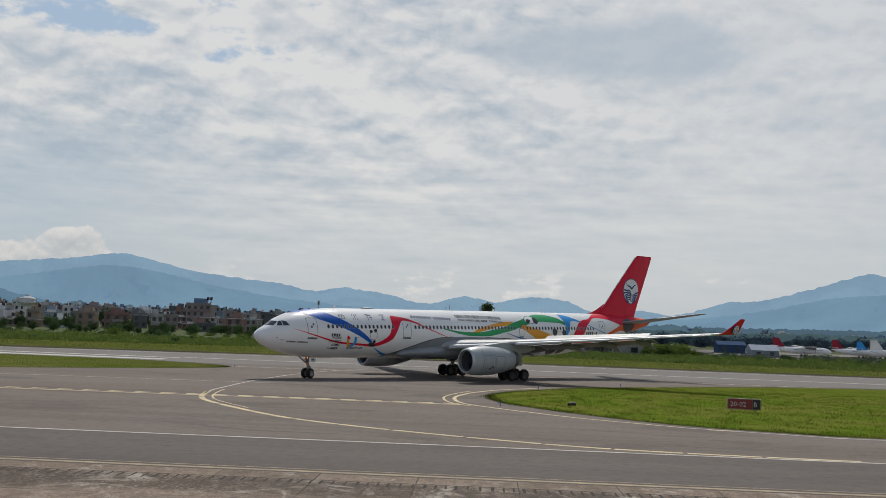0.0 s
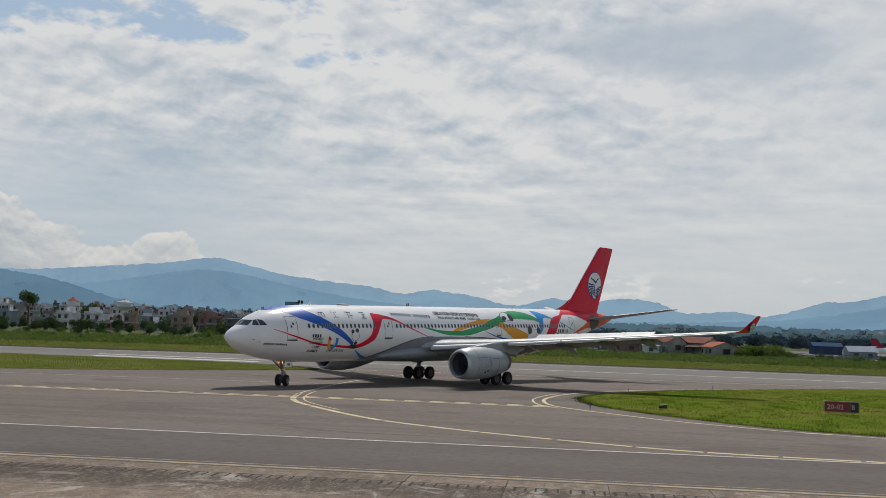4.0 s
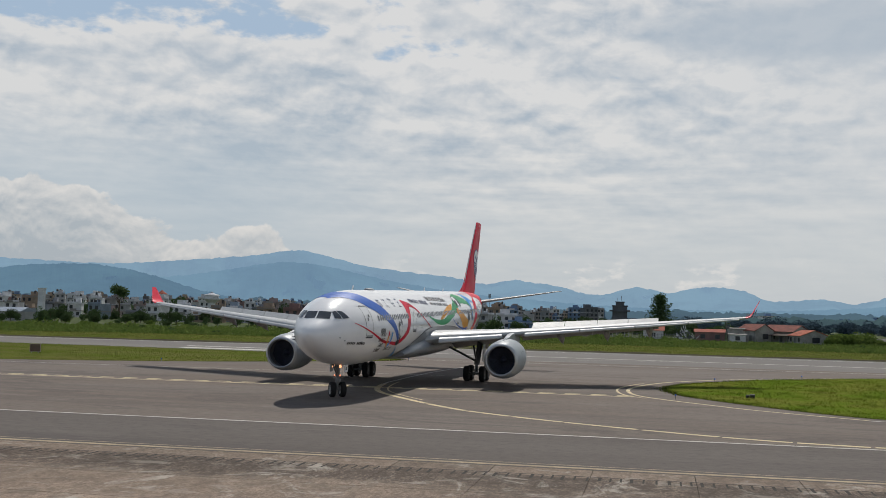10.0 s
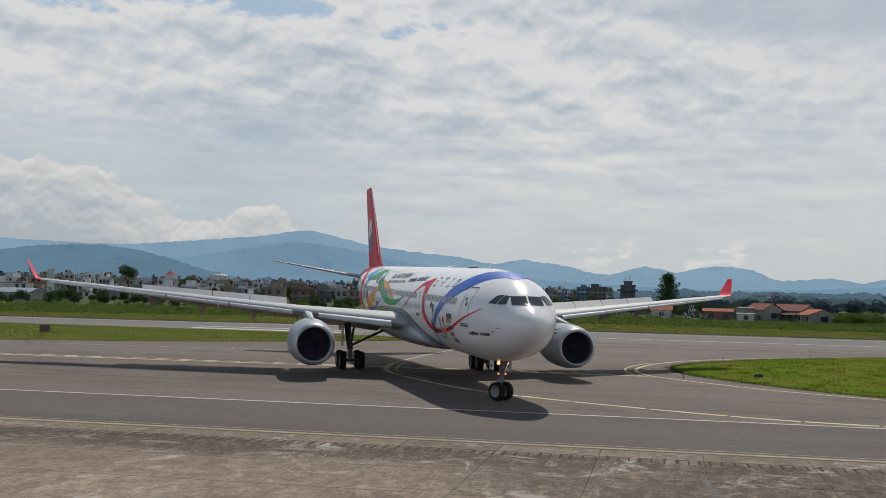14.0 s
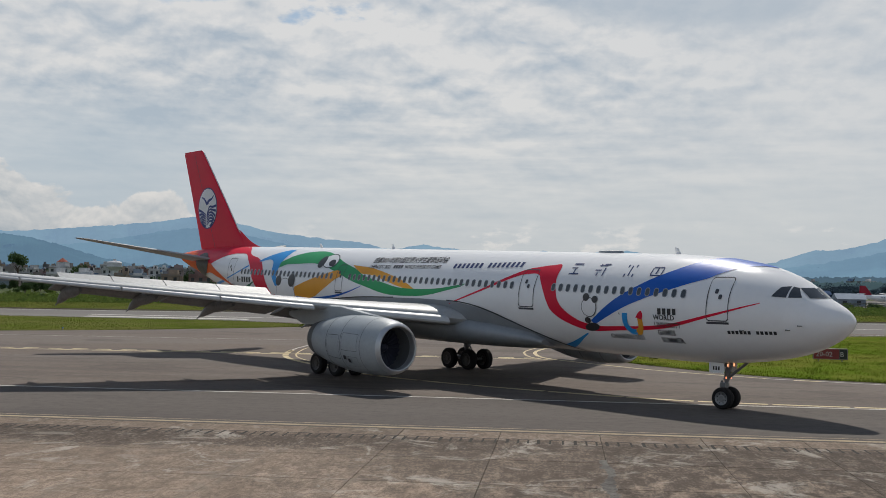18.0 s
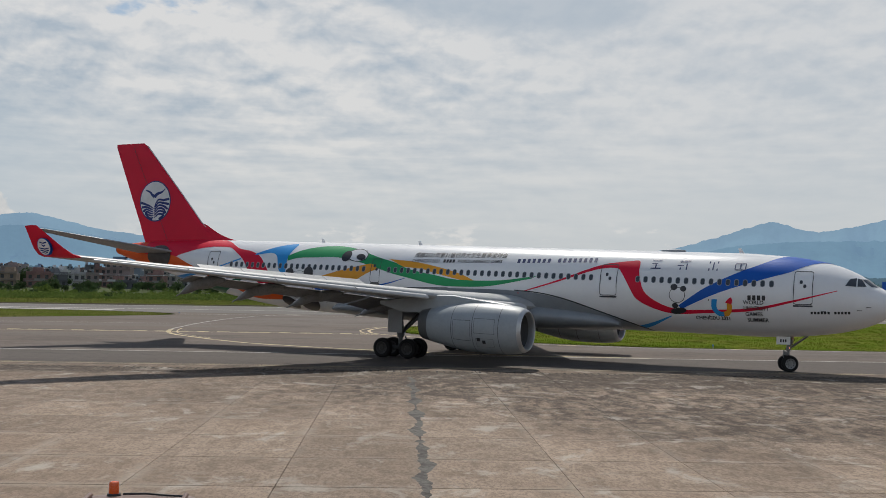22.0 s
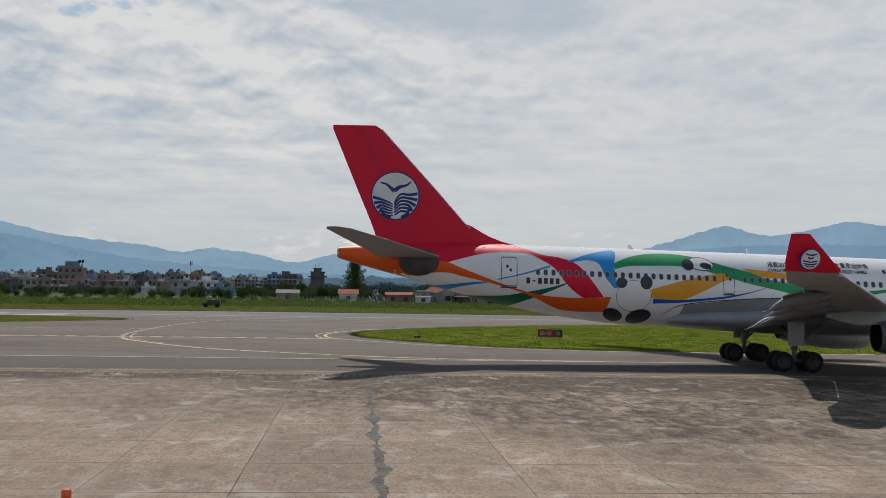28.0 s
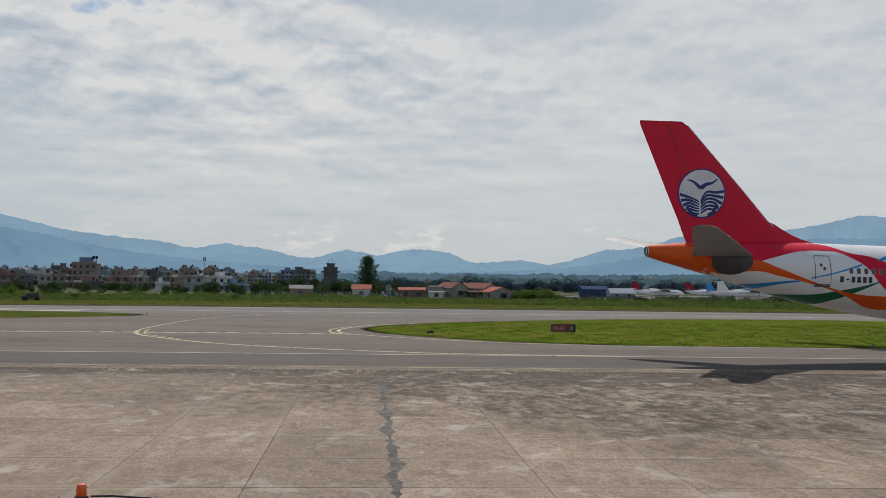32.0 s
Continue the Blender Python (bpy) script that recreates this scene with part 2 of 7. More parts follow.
def paving(name, col, dark, warm, streak=0.45, bare=0.5):
    """Old asphalt: broad tones, streaks along the way of travel, patches worn to the stone, fine aggregate."""
    m = bpy.data.materials.new(name)
    m.use_nodes = True
    k = Nodes(m.node_tree)
    b = m.node_tree.nodes["Principled BSDF"]
    sep = k.n("ShaderNodeSeparateXYZ")
    k.put(sep.inputs[0], k.n("ShaderNodeTexCoord").outputs["Object"])
    x, y, z = sep.outputs
    broad = k.noise(k.vec(k.m("MULTIPLY", x, 0.5), y, 0.0), 0.045, 5, 0.6, 0.6)
    lanes = k.noise(k.vec(k.m("MULTIPLY", x, 0.05), y, 3.0), 0.26, 5, 0.6, 0.3)
    blots = k.noise(k.vec(k.m("MULTIPLY", x, 0.45), y, 6.0), 0.20, 7, 0.68, 0.7)
    grit = k.noise(k.vec(x, y, 0.0), 1.7, 8, 0.8)
    c = k.mix(k.step(broad, 0.36, 0.64), col, warm)
    c = k.mix(k.m("MULTIPLY", k.step(lanes, 0.46, 0.66), streak), c, dark)
    c = k.mix(k.m("MULTIPLY", k.step(blots, 0.54, 0.62), bare), c, tuple(q * 0.86 for q in dark))
    c = k.mix(k.m("MULTIPLY", k.step(blots, 0.42, 0.32), bare * 0.8), c, tuple(q * 1.28 for q in col))
    c = k.mix(k.m("MULTIPLY", k.step(grit, 0.48, 0.64), 0.36), c, tuple(q * 0.62 for q in dark))
    c = k.mix(k.m("MULTIPLY", k.step(grit, 0.46, 0.34), 0.25), c, tuple(q * 1.5 for q in col))
    k.put(b.inputs["Base Color"], c)
    b.inputs["Roughness"].default_value = 0.88
    b.inputs["Specular IOR Level"].default_value = 0.12
    bn = k.n("ShaderNodeBump")
    bn.inputs["Strength"].default_value, bn.inputs["Distance"].default_value = 0.3, 0.02
    k.put(bn.inputs["Height"], k.noise(k.vec(x, y, 0.0), 26.0, 5, 0.7))
    k.put(b.inputs["Normal"], bn.outputs[0])
    return m


M["asphalt"] = paving("asphalt", (0.166, 0.141, 0.125), (0.102, 0.087, 0.078), (0.151, 0.122, 0.102))
M["shoulder"] = paving("shoulder_asphalt", (0.122, 0.106, 0.096), (0.086, 0.076, 0.070), (0.110, 0.095, 0.085), 0.6, 0.3)
M["runway"] = paving("runway_asphalt", (0.180, 0.168, 0.157), (0.135, 0.128, 0.120), (0.165, 0.153, 0.142), 0.35, 0.2)
M["joint"] = mat("joint_filler", (0.05, 0.045, 0.04), 0.9)
M["grass"] = mat("short_grass", (0.096, 0.150, 0.015), 0.95, col2=(0.160, 0.168, 0.034), scale=0.13, amount=0.95, bump=0.5, bump_scale=6, fine=0.5, spec=0.0, grain=0.4, grain_scale=0.4)
M["blade"] = leafy(mat("grass_blades", (0.110, 0.172, 0.018), 0.95, col2=(0.172, 0.182, 0.038), scale=0.13, amount=0.95, fine=0.5, spec=0.0, grain=0.4, grain_scale=0.4), 0.4)
M["tuft"] = mat("dark_grass_tufts", (0.065, 0.105, 0.014), 0.95, col2=(0.13, 0.135, 0.035), scale=0.8, amount=0.9, fine=0.6, spec=0.0)
M["field"] = mat("rough_field", (0.045, 0.068, 0.018), 0.95, col2=(0.07, 0.085, 0.028), scale=0.03, amount=0.9, fine=0.5)
M["scrub"] = leafy(mat("scrub_leaves", (0.102, 0.156, 0.036), 0.85, col2=(0.148, 0.190, 0.056), scale=0.15, amount=0.9, fine=0.6, spec=0.0), 0.3)
M["dry_blade"] = leafy(mat("dry_grass_blades", (0.108, 0.145, 0.026), 0.95, col2=(0.175, 0.172, 0.058), scale=0.13, amount=0.95, fine=0.5, spec=0.0, grain=0.4, grain_scale=0.4), 0.3)
M["dry_grass"] = mat("olive_grass", (0.098, 0.132, 0.022), 0.95, col2=(0.155, 0.155, 0.048), scale=0.11, amount=0.95, bump=0.5, bump_scale=6, fine=0.5, spec=0.0, grain=0.4, grain_scale=0.4)
# green pulled towards blue: slight distance haze in the leaf colour
M["leaf"] = leafy(mat("tree_leaves", (0.050, 0.088, 0.036), 0.85, col2=(0.085, 0.125, 0.052), scale=0.5, amount=0.9, fine=0.5, rnd=0.6, spec=0.05), 0.25)
M["bark"] = mat("bark", (0.10, 0.075, 0.055), 0.9, scale=3)
M["yellow"] = mat("yellow_line_paint", (0.66, 0.55, 0.33), 0.75, col2=(0.46, 0.385, 0.24), scale=0.8, amount=0.9, fine=0.5)
M["edge_yellow"] = mat("worn_edge_paint", (0.42, 0.34, 0.22), 0.8, col2=(0.25, 0.20, 0.14), scale=0.5, amount=0.8, fine=0.4)
M["white_line"] = mat("white_line_paint", (0.60, 0.57, 0.52), 0.75, col2=(0.40, 0.38, 0.35), scale=0.8, amount=0.9, fine=0.5)
M["soil"] = mat("bare_soil", (0.17, 0.125, 0.09), 0.95, col2=(0.12, 0.10, 0.075), scale=0.25)
M["skin"] = mat("white_aircraft_paint", (0.85, 0.85, 0.855), 0.21, col2=(0.80, 0.80, 0.805), scale=0.5, amount=0.6, fine=0.05, spec=0.4)
M["grey_paint"] = mat("grey_aircraft_paint", (0.27, 0.29, 0.31), 0.36, col2=(0.21, 0.225, 0.245), scale=0.5, fine=0.1, coat=0.2)
M["wing_paint"] = mat("light_grey_wing_paint", (0.42, 0.43, 0.435), 0.45, col2=(0.34, 0.35, 0.355), scale=0.6, fine=0.3, spec=0.4)
M["tail_paint"] = mat("tailplane_grey_paint", (0.38, 0.382, 0.385), 0.5, col2=(0.31, 0.31, 0.315), scale=0.8, fine=0.3, spec=0.3)
# grime, plus the shade under the wing, put into the fairing and flap grey
M["fairing"] = mat("grimy_shaded_fairing_grey", (0.21, 0.215, 0.22), 0.5, col2=(0.14, 0.14, 0.145), scale=0.9, fine=0.4, spec=0.3)
M["dark_grey"] = mat("dark_grey_paint", (0.12, 0.125, 0.13), 0.5, scale=1)
M["nacelle"] = mat("nacelle_grey_paint", (0.37, 0.40, 0.42), 0.42, col2=(0.29, 0.315, 0.335), scale=0.7, fine=0.15, spec=0.35)
M["metal"] = mat("inlet_lip_metal", (0.50, 0.515, 0.53), 0.4, 0.6, scale=1, fine=0.05)
M["steel"] = mat("gear_steel", (0.19, 0.195, 0.20), 0.45, 0.4, scale=3)
M["tyre"] = mat("tyre_rubber", (0.022, 0.022, 0.023), 0.8, scale=4)
M["hub"] = mat("wheel_hub_metal", (0.27, 0.27, 0.27), 0.45, 0.5, scale=5)
M["black"] = mat("black_opening", (0.012, 0.012, 0.014), 0.6)
M["pane"] = mat("dark_cabin_pane", (0.06, 0.068, 0.08), 0.15, scale=4, fine=0.0)
M["red"] = mat("red_livery_paint", (0.70, 0.012, 0.045), 0.45, col2=(0.63, 0.010, 0.040), scale=0.3, fine=0.05, spec=0.22)
M["orange"] = mat("orange_livery_paint", (0.80, 0.115, 0.016), 0.4, col2=(0.72, 0.10, 0.013), scale=0.3, fine=0.05, spec=0.25)
M["amber"] = mat("amber_livery_paint", (0.80, 0.36, 0.035), 0.4, col2=(0.74, 0.31, 0.03), scale=0.3, fine=0.05, spec=0.25)
M["green"] = mat("green_livery_paint", (0.03, 0.33, 0.12), 0.4, col2=(0.025, 0.28, 0.10), scale=0.3, fine=0.05, spec=0.25)
M["dark_green"] = mat("dark_green_livery_paint", (0.015, 0.14, 0.07), 0.4, scale=0.3, fine=0.05, spec=0.25)
M["sky_blue"] = mat("sky_blue_livery_paint", (0.03, 0.30, 0.70), 0.4, col2=(0.025, 0.24, 0.6), scale=0.3, fine=0.05, spec=0.25)
M["blue"] = mat("blue_livery_paint", (0.010, 0.105, 0.47), 0.4, col2=(0.009, 0.09, 0.41), scale=0.3, fine=0.05, spec=0.25)
M["navy"] = mat("navy_lettering", (0.02, 0.035, 0.13), 0.4, scale=1, fine=0.0)
M["ink"] = mat("dark_lettering", (0.03, 0.03, 0.035), 0.4, scale=1, fine=0.0)
M["seam"] = mat("panel_seam", (0.06, 0.062, 0.075), 0.5, scale=1, fine=0.0)
M["lamp_on"] = mat("lit_landing_lamp", (1, 0.8, 0.5), 0.3, emit=(1.0, 0.42, 0.2), estr=1.6)
M["hub_dark"] = mat("dark_wheel_hub", (0.045, 0.043, 0.042), 0.5, 0.3, scale=5)


def obj(name, verts, faces, material, parent=None, smooth=True, label="", mats=None, mi=None):
    me = bpy.data.meshes.new(name)
    me.from_pydata([tuple(map(float, v)) for v in verts], [], [tuple(map(int, f)) for f in faces])
    for q in (mats or [material]):
        me.materials.append(q)
    if mi is not None:
        me.polygons.foreach_set("material_index", np.asarray(mi, dtype=np.int32))
    if smooth:
        me.polygons.foreach_set("use_smooth", np.ones(len(me.polygons), dtype=bool))
        me.set_sharp_from_angle(angle=radians(38))
    me.update()
    ob = new(name, me)
    if parent is not None:
        ob.parent = parent
    if label:
        ob["label"] = label
    return ob


class Shape:
    """Collects vertices and faces of one mesh."""

    def __init__(self):
        self.v, self.f, self.k = [], [], []

    def add(self, verts, faces, k=0):
        n = len(self.v)
        self.v += [tuple(q) for q in verts]
        self.f += [tuple(i + n for i in q) for q in faces]
        self.k += [k] * len(faces)
        return self

    def box(self, c, s, k=0, rot=0.0):
        x, y, z = s[0] / 2, s[1] / 2, s[2] / 2
        cr, sr = math.cos(rot), math.sin(rot)
        pts = [(a * x, b * y, d * z) for d in (-1, 1) for b in (-1, 1) for a in (-1, 1)]
        pts = [(c[0] + p[0] * cr - p[1] * sr, c[1] + p[0] * sr + p[1] * cr, c[2] + p[2]) for p in pts]
        return self.add(pts, [(0, 2, 3, 1), (4, 5, 7, 6), (0, 1, 5, 4), (2, 6, 7, 3), (0, 4, 6, 2), (1, 3, 7, 5)], k)

    def tube(self, p0, p1, r0, r1=None, seg=12, k=0, caps=True):
        r1 = r0 if r1 is None else r1
        p0, p1 = Vector(p0), Vector(p1)
        q = (p1 - p0).to_track_quat("Z", "Y").to_matrix()
        pts = []
        for p, r in ((p0, r0), (p1, r1)):
            for i in range(seg):
                a = 2 * math.pi * i / seg
                pts.append(p + q @ Vector((r * math.cos(a), r * math.sin(a), 0)))
        fs = [(i, (i + 1) % seg, seg + (i + 1) % seg, seg + i) for i in range(seg)]
        if caps:
            fs += [tuple(range(seg - 1, -1, -1)), tuple(range(seg, 2 * seg))]
        return self.add(pts, fs, k)

    def rings(self, rings, k=0, cap0=False, cap1=False, closed=True):
        n = len(rings[0])
        pts = [p for r in rings for p in r]
        fs = []
        for a in range(len(rings) - 1):
            for i in range(n if closed else n - 1):
                j = (i + 1) % n
                fs.append((a * n + i, a * n + j, (a + 1) * n + j, (a + 1) * n + i))
        if cap0:
            fs.append(tuple(range(n - 1, -1, -1)))
        if cap1:
            fs.append(tuple((len(rings) - 1) * n + i for i in range(n)))
        return self.add(pts, fs, k)

    def make(self, name, material, parent=None, smooth=True, label="", mats=None):
        return obj(name, self.v, self.f, material, parent, smooth, label, mats, self.k if mats else None)


def spline(pts, n):
    """n points along a smooth curve through pts."""
    p = [np.array(q, float) for q in pts]
    p = [2 * p[0] - p[1]] + p + [2 * p[-1] - p[-2]]
    out = []
    segs = len(p) - 3
    for i in range(n):
        u = i / (n - 1) * segs
        a = min(int(u), segs - 1)
        t = u - a
        p0, p1, p2, p3 = p[a:a + 4]
        out.append(0.5 * (2 * p1 + (p2 - p0) * t + (2 * p0 - 5 * p1 + 4 * p2 - p3) * t * t + (3 * p1 - p0 - 3 * p2 + p3) * t ** 3))
    return out


# ======================= ground, paving, grass =======================
def sheet(name, pts, z, material, parent=None, label="", nx=1):
    return obj(name, [(x, y, z) for x, y in pts], [tuple(range(len(pts)))], material, parent, False, label)


tagged(sheet("ground", [(-4800, -4800), (4800, -4800), (4800, 4800), (-4800, 4800)], -0.08, M["field"]), "flat grassy airfield ground running to the hills", "ground", kind="structure")
tagged(sheet("taxiway", [(-900, 45.2), (900, 45.2), (900, 150), (-900, 150)], 0.0, M["asphalt"]), "grey weathered asphalt taxiway", "taxiway", kind="structure")
tagged(sheet("taxiway_shoulder", [(-900, 45.2), (900, 45.2), (900, 57.6), (-900, 57.6)], 0.0025, M["shoulder"]), "darker asphalt shoulder between taxiway and apron", "taxiway", kind="structure")
tagged(sheet("runway", [(-2400, 150), (2400, 150), (2400, 197), (-2400, 197)], 0.0, M["runway"]), "pale grey asphalt runway", "runway", kind="structure")


def smooth_outline(pts, n):
    return [tuple(q[:2]) for q in spline([(*p, 0) for p in pts], n)]


ISLE_R = smooth_outline([(420, 150), (160, 150), (70, 149), (42, 143.5), (26, 134), (11.7, 121.5), (4.4, 111), (1.3, 104), (0.8, 98.5), (2.1, 91.8), (6.1, 85), (12.5, 77.5), (19.6, 74), (27, 72.6), (60, 72), (160, 72), (420, 72)], 90)
ISLE_L = smooth_outline([(-420, 98), (-160, 99), (-100, 101), (-70, 107.5), (-52, 116.5), (-42, 125), (-34, 134), (-31.5, 139), (-34, 143), (-41, 147.5), (-54, 150), (-110, 151), (-420, 151)], 80)


def island(name, outline, label, turf="grass"):
    """A grassed island, slightly domed, with a soil edge."""
    n = len(outline)
    s = Shape()
    rings = []
    nrm = []
    for i in range(n):
        a, b = Vector(outline[i - 1]), Vector(outline[(i + 1) % n])
        d = (b - a).normalized()
        q = Vector((-d.y, d.x))
        nrm.append(q)
    area = sum(outline[i - 1][0] * outline[i][1] - outline[i][0] * outline[i - 1][1] for i in range(n))
    sg = 1 if area > 0 else -1
    for off, z in ((-0.05, -0.02), (0.12, 0.05), (0.9, 0.10)):
        rings.append([(p[0] + nrm[i].x * off * sg, p[1] + nrm[i].y * off * sg, z) for i, p in enumerate(outline)])
    s.rings(rings)
    s.f.append(tuple(range(2 * n, 3 * n)) if sg > 0 else tuple(range(3 * n - 1, 2 * n - 1, -1)))
    s.k.append(0)
    return tagged(s.make(name, M[turf], smooth=False), label, "grass", kind="structure")


def soil_edge(outline, lo, hi):
    stripe("soil_edge", outline[lo:hi], 0.7, M["soil_with_shade"], "dark bare soil along the grass edge", z=0.003)


# bare soil at the islands; on the far verge edge also painted shade
M["soil_with_shade"] = mat("dark_soil_and_shade", (0.055, 0.045, 0.03), 0.95, col2=(0.075, 0.07, 0.035), scale=0.6, fine=0.5)
island("grass_island_1", ISLE_R, "mown green grass island beside the taxiway")
island("grass_island_2", ISLE_L, "rough olive grass strip between taxiway and runway", "dry_grass")
tagged(sheet("far_verge", [(-2400, 180), (-110, 183), (-60, 189), (-15, 196), (2400, 197), (2400, 305), (-2400, 305)], 0.03, M["dry_grass"]), "olive green grass verge beyond the runway", "grass", kind="structure")


def inside(poly, x, y):
    c = False
    j = len(poly) - 1
    for i in range(len(poly)):
        xi, yi = poly[i]
        xj, yj = poly[j]
        if (yi > y) != (yj > y) and x < (xj - xi) * (y - yi) / (yj - yi) + xi:
            c = not c
        j = i
    return c


def blades(name, spots, h0, h1, w, material, label, cat="grass"):
    rng = np.random.default_rng(7)
    n = len(spots)
    p = np.array(spots)
    a = rng.uniform(0, math.pi, n)
    h = rng.uniform(h0, h1, n)
    lean = rng.normal(0, 0.25, (n, 2)) * h[:, None]
    dx, dy = np.cos(a) * w, np.sin(a) * w
    v = np.empty((n, 3, 3))
    v[:, 0] = np.c_[p[:, 0] - dx, p[:, 1] - dy, p[:, 2]]
    v[:, 1] = np.c_[p[:, 0] + dx, p[:, 1] + dy, p[:, 2]]
    v[:, 2] = np.c_[p[:, 0] + lean[:, 0], p[:, 1] + lean[:, 1], p[:, 2] + h]
    me = bpy.data.meshes.new(name)
    me.from_pydata(v.reshape(-1, 3).tolist(), [], np.arange(n * 3).reshape(n, 3).tolist())
    me.materials.append(material)
    return tagged(new(name, me), label, cat, kind="stuff")


def scatter(poly, box, n, z, seed, edge=None):
    rng = random.Random(seed)
    out = []
    while len(out) < n:
        x, y = rng.uniform(box[0], box[2]), rng.uniform(box[1], box[3])
        if poly is None or inside(poly, x, y):
            out.append((x, y, z))
    return out


VERGE = [(-2400, 181), (-110, 184.2), (-60, 190), (-15, 197), (2400, 198), (2400, 305), (-2400, 305)]
blades("grass_blades", scatter(ISLE_R, (0, 72, 75, 150), 130000, 0.08, 1), 0.03, 0.11, 0.02, M["blade"], "green grass blades on the island")
blades("grass_blades", scatter(ISLE_L, (-130, 99, -31, 151), 60000, 0.08, 2), 0.04, 0.16, 0.03, M["dry_blade"], "rough grass blades on the strip")
blades("grass_blades", scatter(VERGE, (-190, 183, 150, 250), 110000, 0.03, 3), 0.04, 0.18, 0.05, M["dry_blade"], "taller grass on the far verge")


def edge_spots(outline, lo, hi, n, seed):
    rng = random.Random(seed)
    out = []
    for _ in range(n):
        i = rng.randrange(lo, hi)
        t = rng.random()
        x = outline[i][0] * (1 - t) + outline[i + 1][0] * t
        y = outline[i][1] * (1 - t) + outline[i + 1][1] * t
        k = rng.gauss(0, 0.35)
        out.append((x + k, y + rng.gauss(0, 0.3), 0.02))
    return out


def clumps(n, box, poly, seed):
    """Blade feet gathered into uneven clumps."""
    rng = random.Random(seed)
    out = []
    while len(out) < n:
        x, y = rng.uniform(box[0], box[2]), rng.uniform(box[1], box[3])
        if noise.noise(Vector((x * 0.55, y * 0.55, 3))) + 0.6 * noise.noise(Vector((x * 1.9, y * 1.9, 8))) > rng.uniform(0.0, 0.5) and inside(poly, x, y):
            out.append((x, y, 0.08))
    return out


blades("grass_clumps", clumps(26000, (0, 72, 70, 125), ISLE_R, 41), 0.08, 0.22, 0.03, M["blade"], "taller uneven clumps of green grass")
near_r = [i for i, p in enumerate(ISLE_R) if p[0] < 75]
near_l = [i for i, p in enumerate(ISLE_L) if p[0] > -130]
blades("grass_tufts", edge_spots(ISLE_R, near_r[0], near_r[-1], 5000, 5) + edge_spots(ISLE_L, near_l[0], near_l[-1], 3500, 6), 0.04, 0.15, 0.03, M["tuft"], "dark ragged grass tufts along the paving edge")
blades("grass_tufts", scatter(ISLE_R, (0, 72, 75, 150), 700, 0.08, 21) + scatter(ISLE_L, (-130, 99, -31, 151), 4200, 0.08, 22) + scatter(VERGE, (-190, 183, 150, 255), 5000, 0.03, 23), 0.05, 0.16, 0.04, M["tuft"], "scattered dark grass tufts")


# painted lines
def stripe(name, path, width, material, label, z=0.006, parent=None):
    n = len(path)
    L, R = [], []
    for i in range(n):
        a, b = Vector(path[max(i - 1, 0)]), Vector(path[min(i + 1, n - 1)])
        d = (b - a).normalized()
        q = Vector((-d.y, d.x)) * width / 2
        L.append((path[i][0] + q.x, path[i][1] + q.y, z))
        R.append((path[i][0] - q.x, path[i][1] - q.y, z))
    ob = obj(name, L + R, [(i, i + n, i + n + 1, i + 1) for i in range(n - 1)], material, parent, False)
    if parent is None:
        tagged(ob, label, "road marking", kind="structure")
    return ob


soil_edge(ISLE_R, 4, 86)
soil_edge(ISLE_L, 4, 76)
# raised verge edge, its shaded side put into the dark colour
bank = Shape()
edge_pts = spline([(-700, 180.5), (-300, 182), (-110, 183.2), (-60, 189.2), (-15, 196.2), (120, 197.0), (700, 197.2)], 260)
bank.rings([[(p[0], p[1] + dy, z * (0.75 + 0.5 * noise.noise(Vector((p[0] * 0.15, 0, 2)))) if z > 0.1 else z) for p in edge_pts] for dy, z in ((-0.5, 0.0), (-0.2, 0.24), (0.5, 0.26), (1.4, 0.02))], closed=False)
tagged(bank.make("far_verge_edge", M["soil_with_shade"], None, True), "low raised soil edge beyond the runway, its shade painted dark", "soil", kind="structure")
stripe("white_line", [(-400, 57.9), (400, 57.7)], 0.30, M["white_line"], "thin white line painted along the taxiway")
stripe("apron_edge_line", [(-300, 45.65), (300, 45.65)], 0.38, M["edge_yellow"], "worn yellow line along the apron edge")
stripe("apron_edge_line", [(-300, 46.35), (300, 46.35)], 0.10, M["edge_yellow"], "thin worn yellow line along the apron edge")
stripe("runway_line", [(-700, 177), (-110, 178), (-60, 184), (-15, 190.5), (700, 191)], 0.5, M["white_line"], "white runway side line")
stripe("runway_line", [(-44, 166.5), (500, 166.5)], 0.85, M["white_line"], "white runway side line")
stripe("runway_bar", [(-68, 157), (-44, 157)], 3.2, M["white_line"], "broad white bar painted on the runway")
stripe("runway_bar", [(-70.5, 164.5), (-44, 164.5)], 1.6, M["white_line"], "long white bar painted on the runway")
stripe("runway_line", [(-40, 141), (-15, 143.5), (30, 146), (120, 151)], 0.3, M["white_line"], "thin pale line beside the runway")
stripe("pale_line", [(-130, 104), (-70, 104), (-20, 108)], 0.18, M["white_line"], "faint pale line on the taxiway")
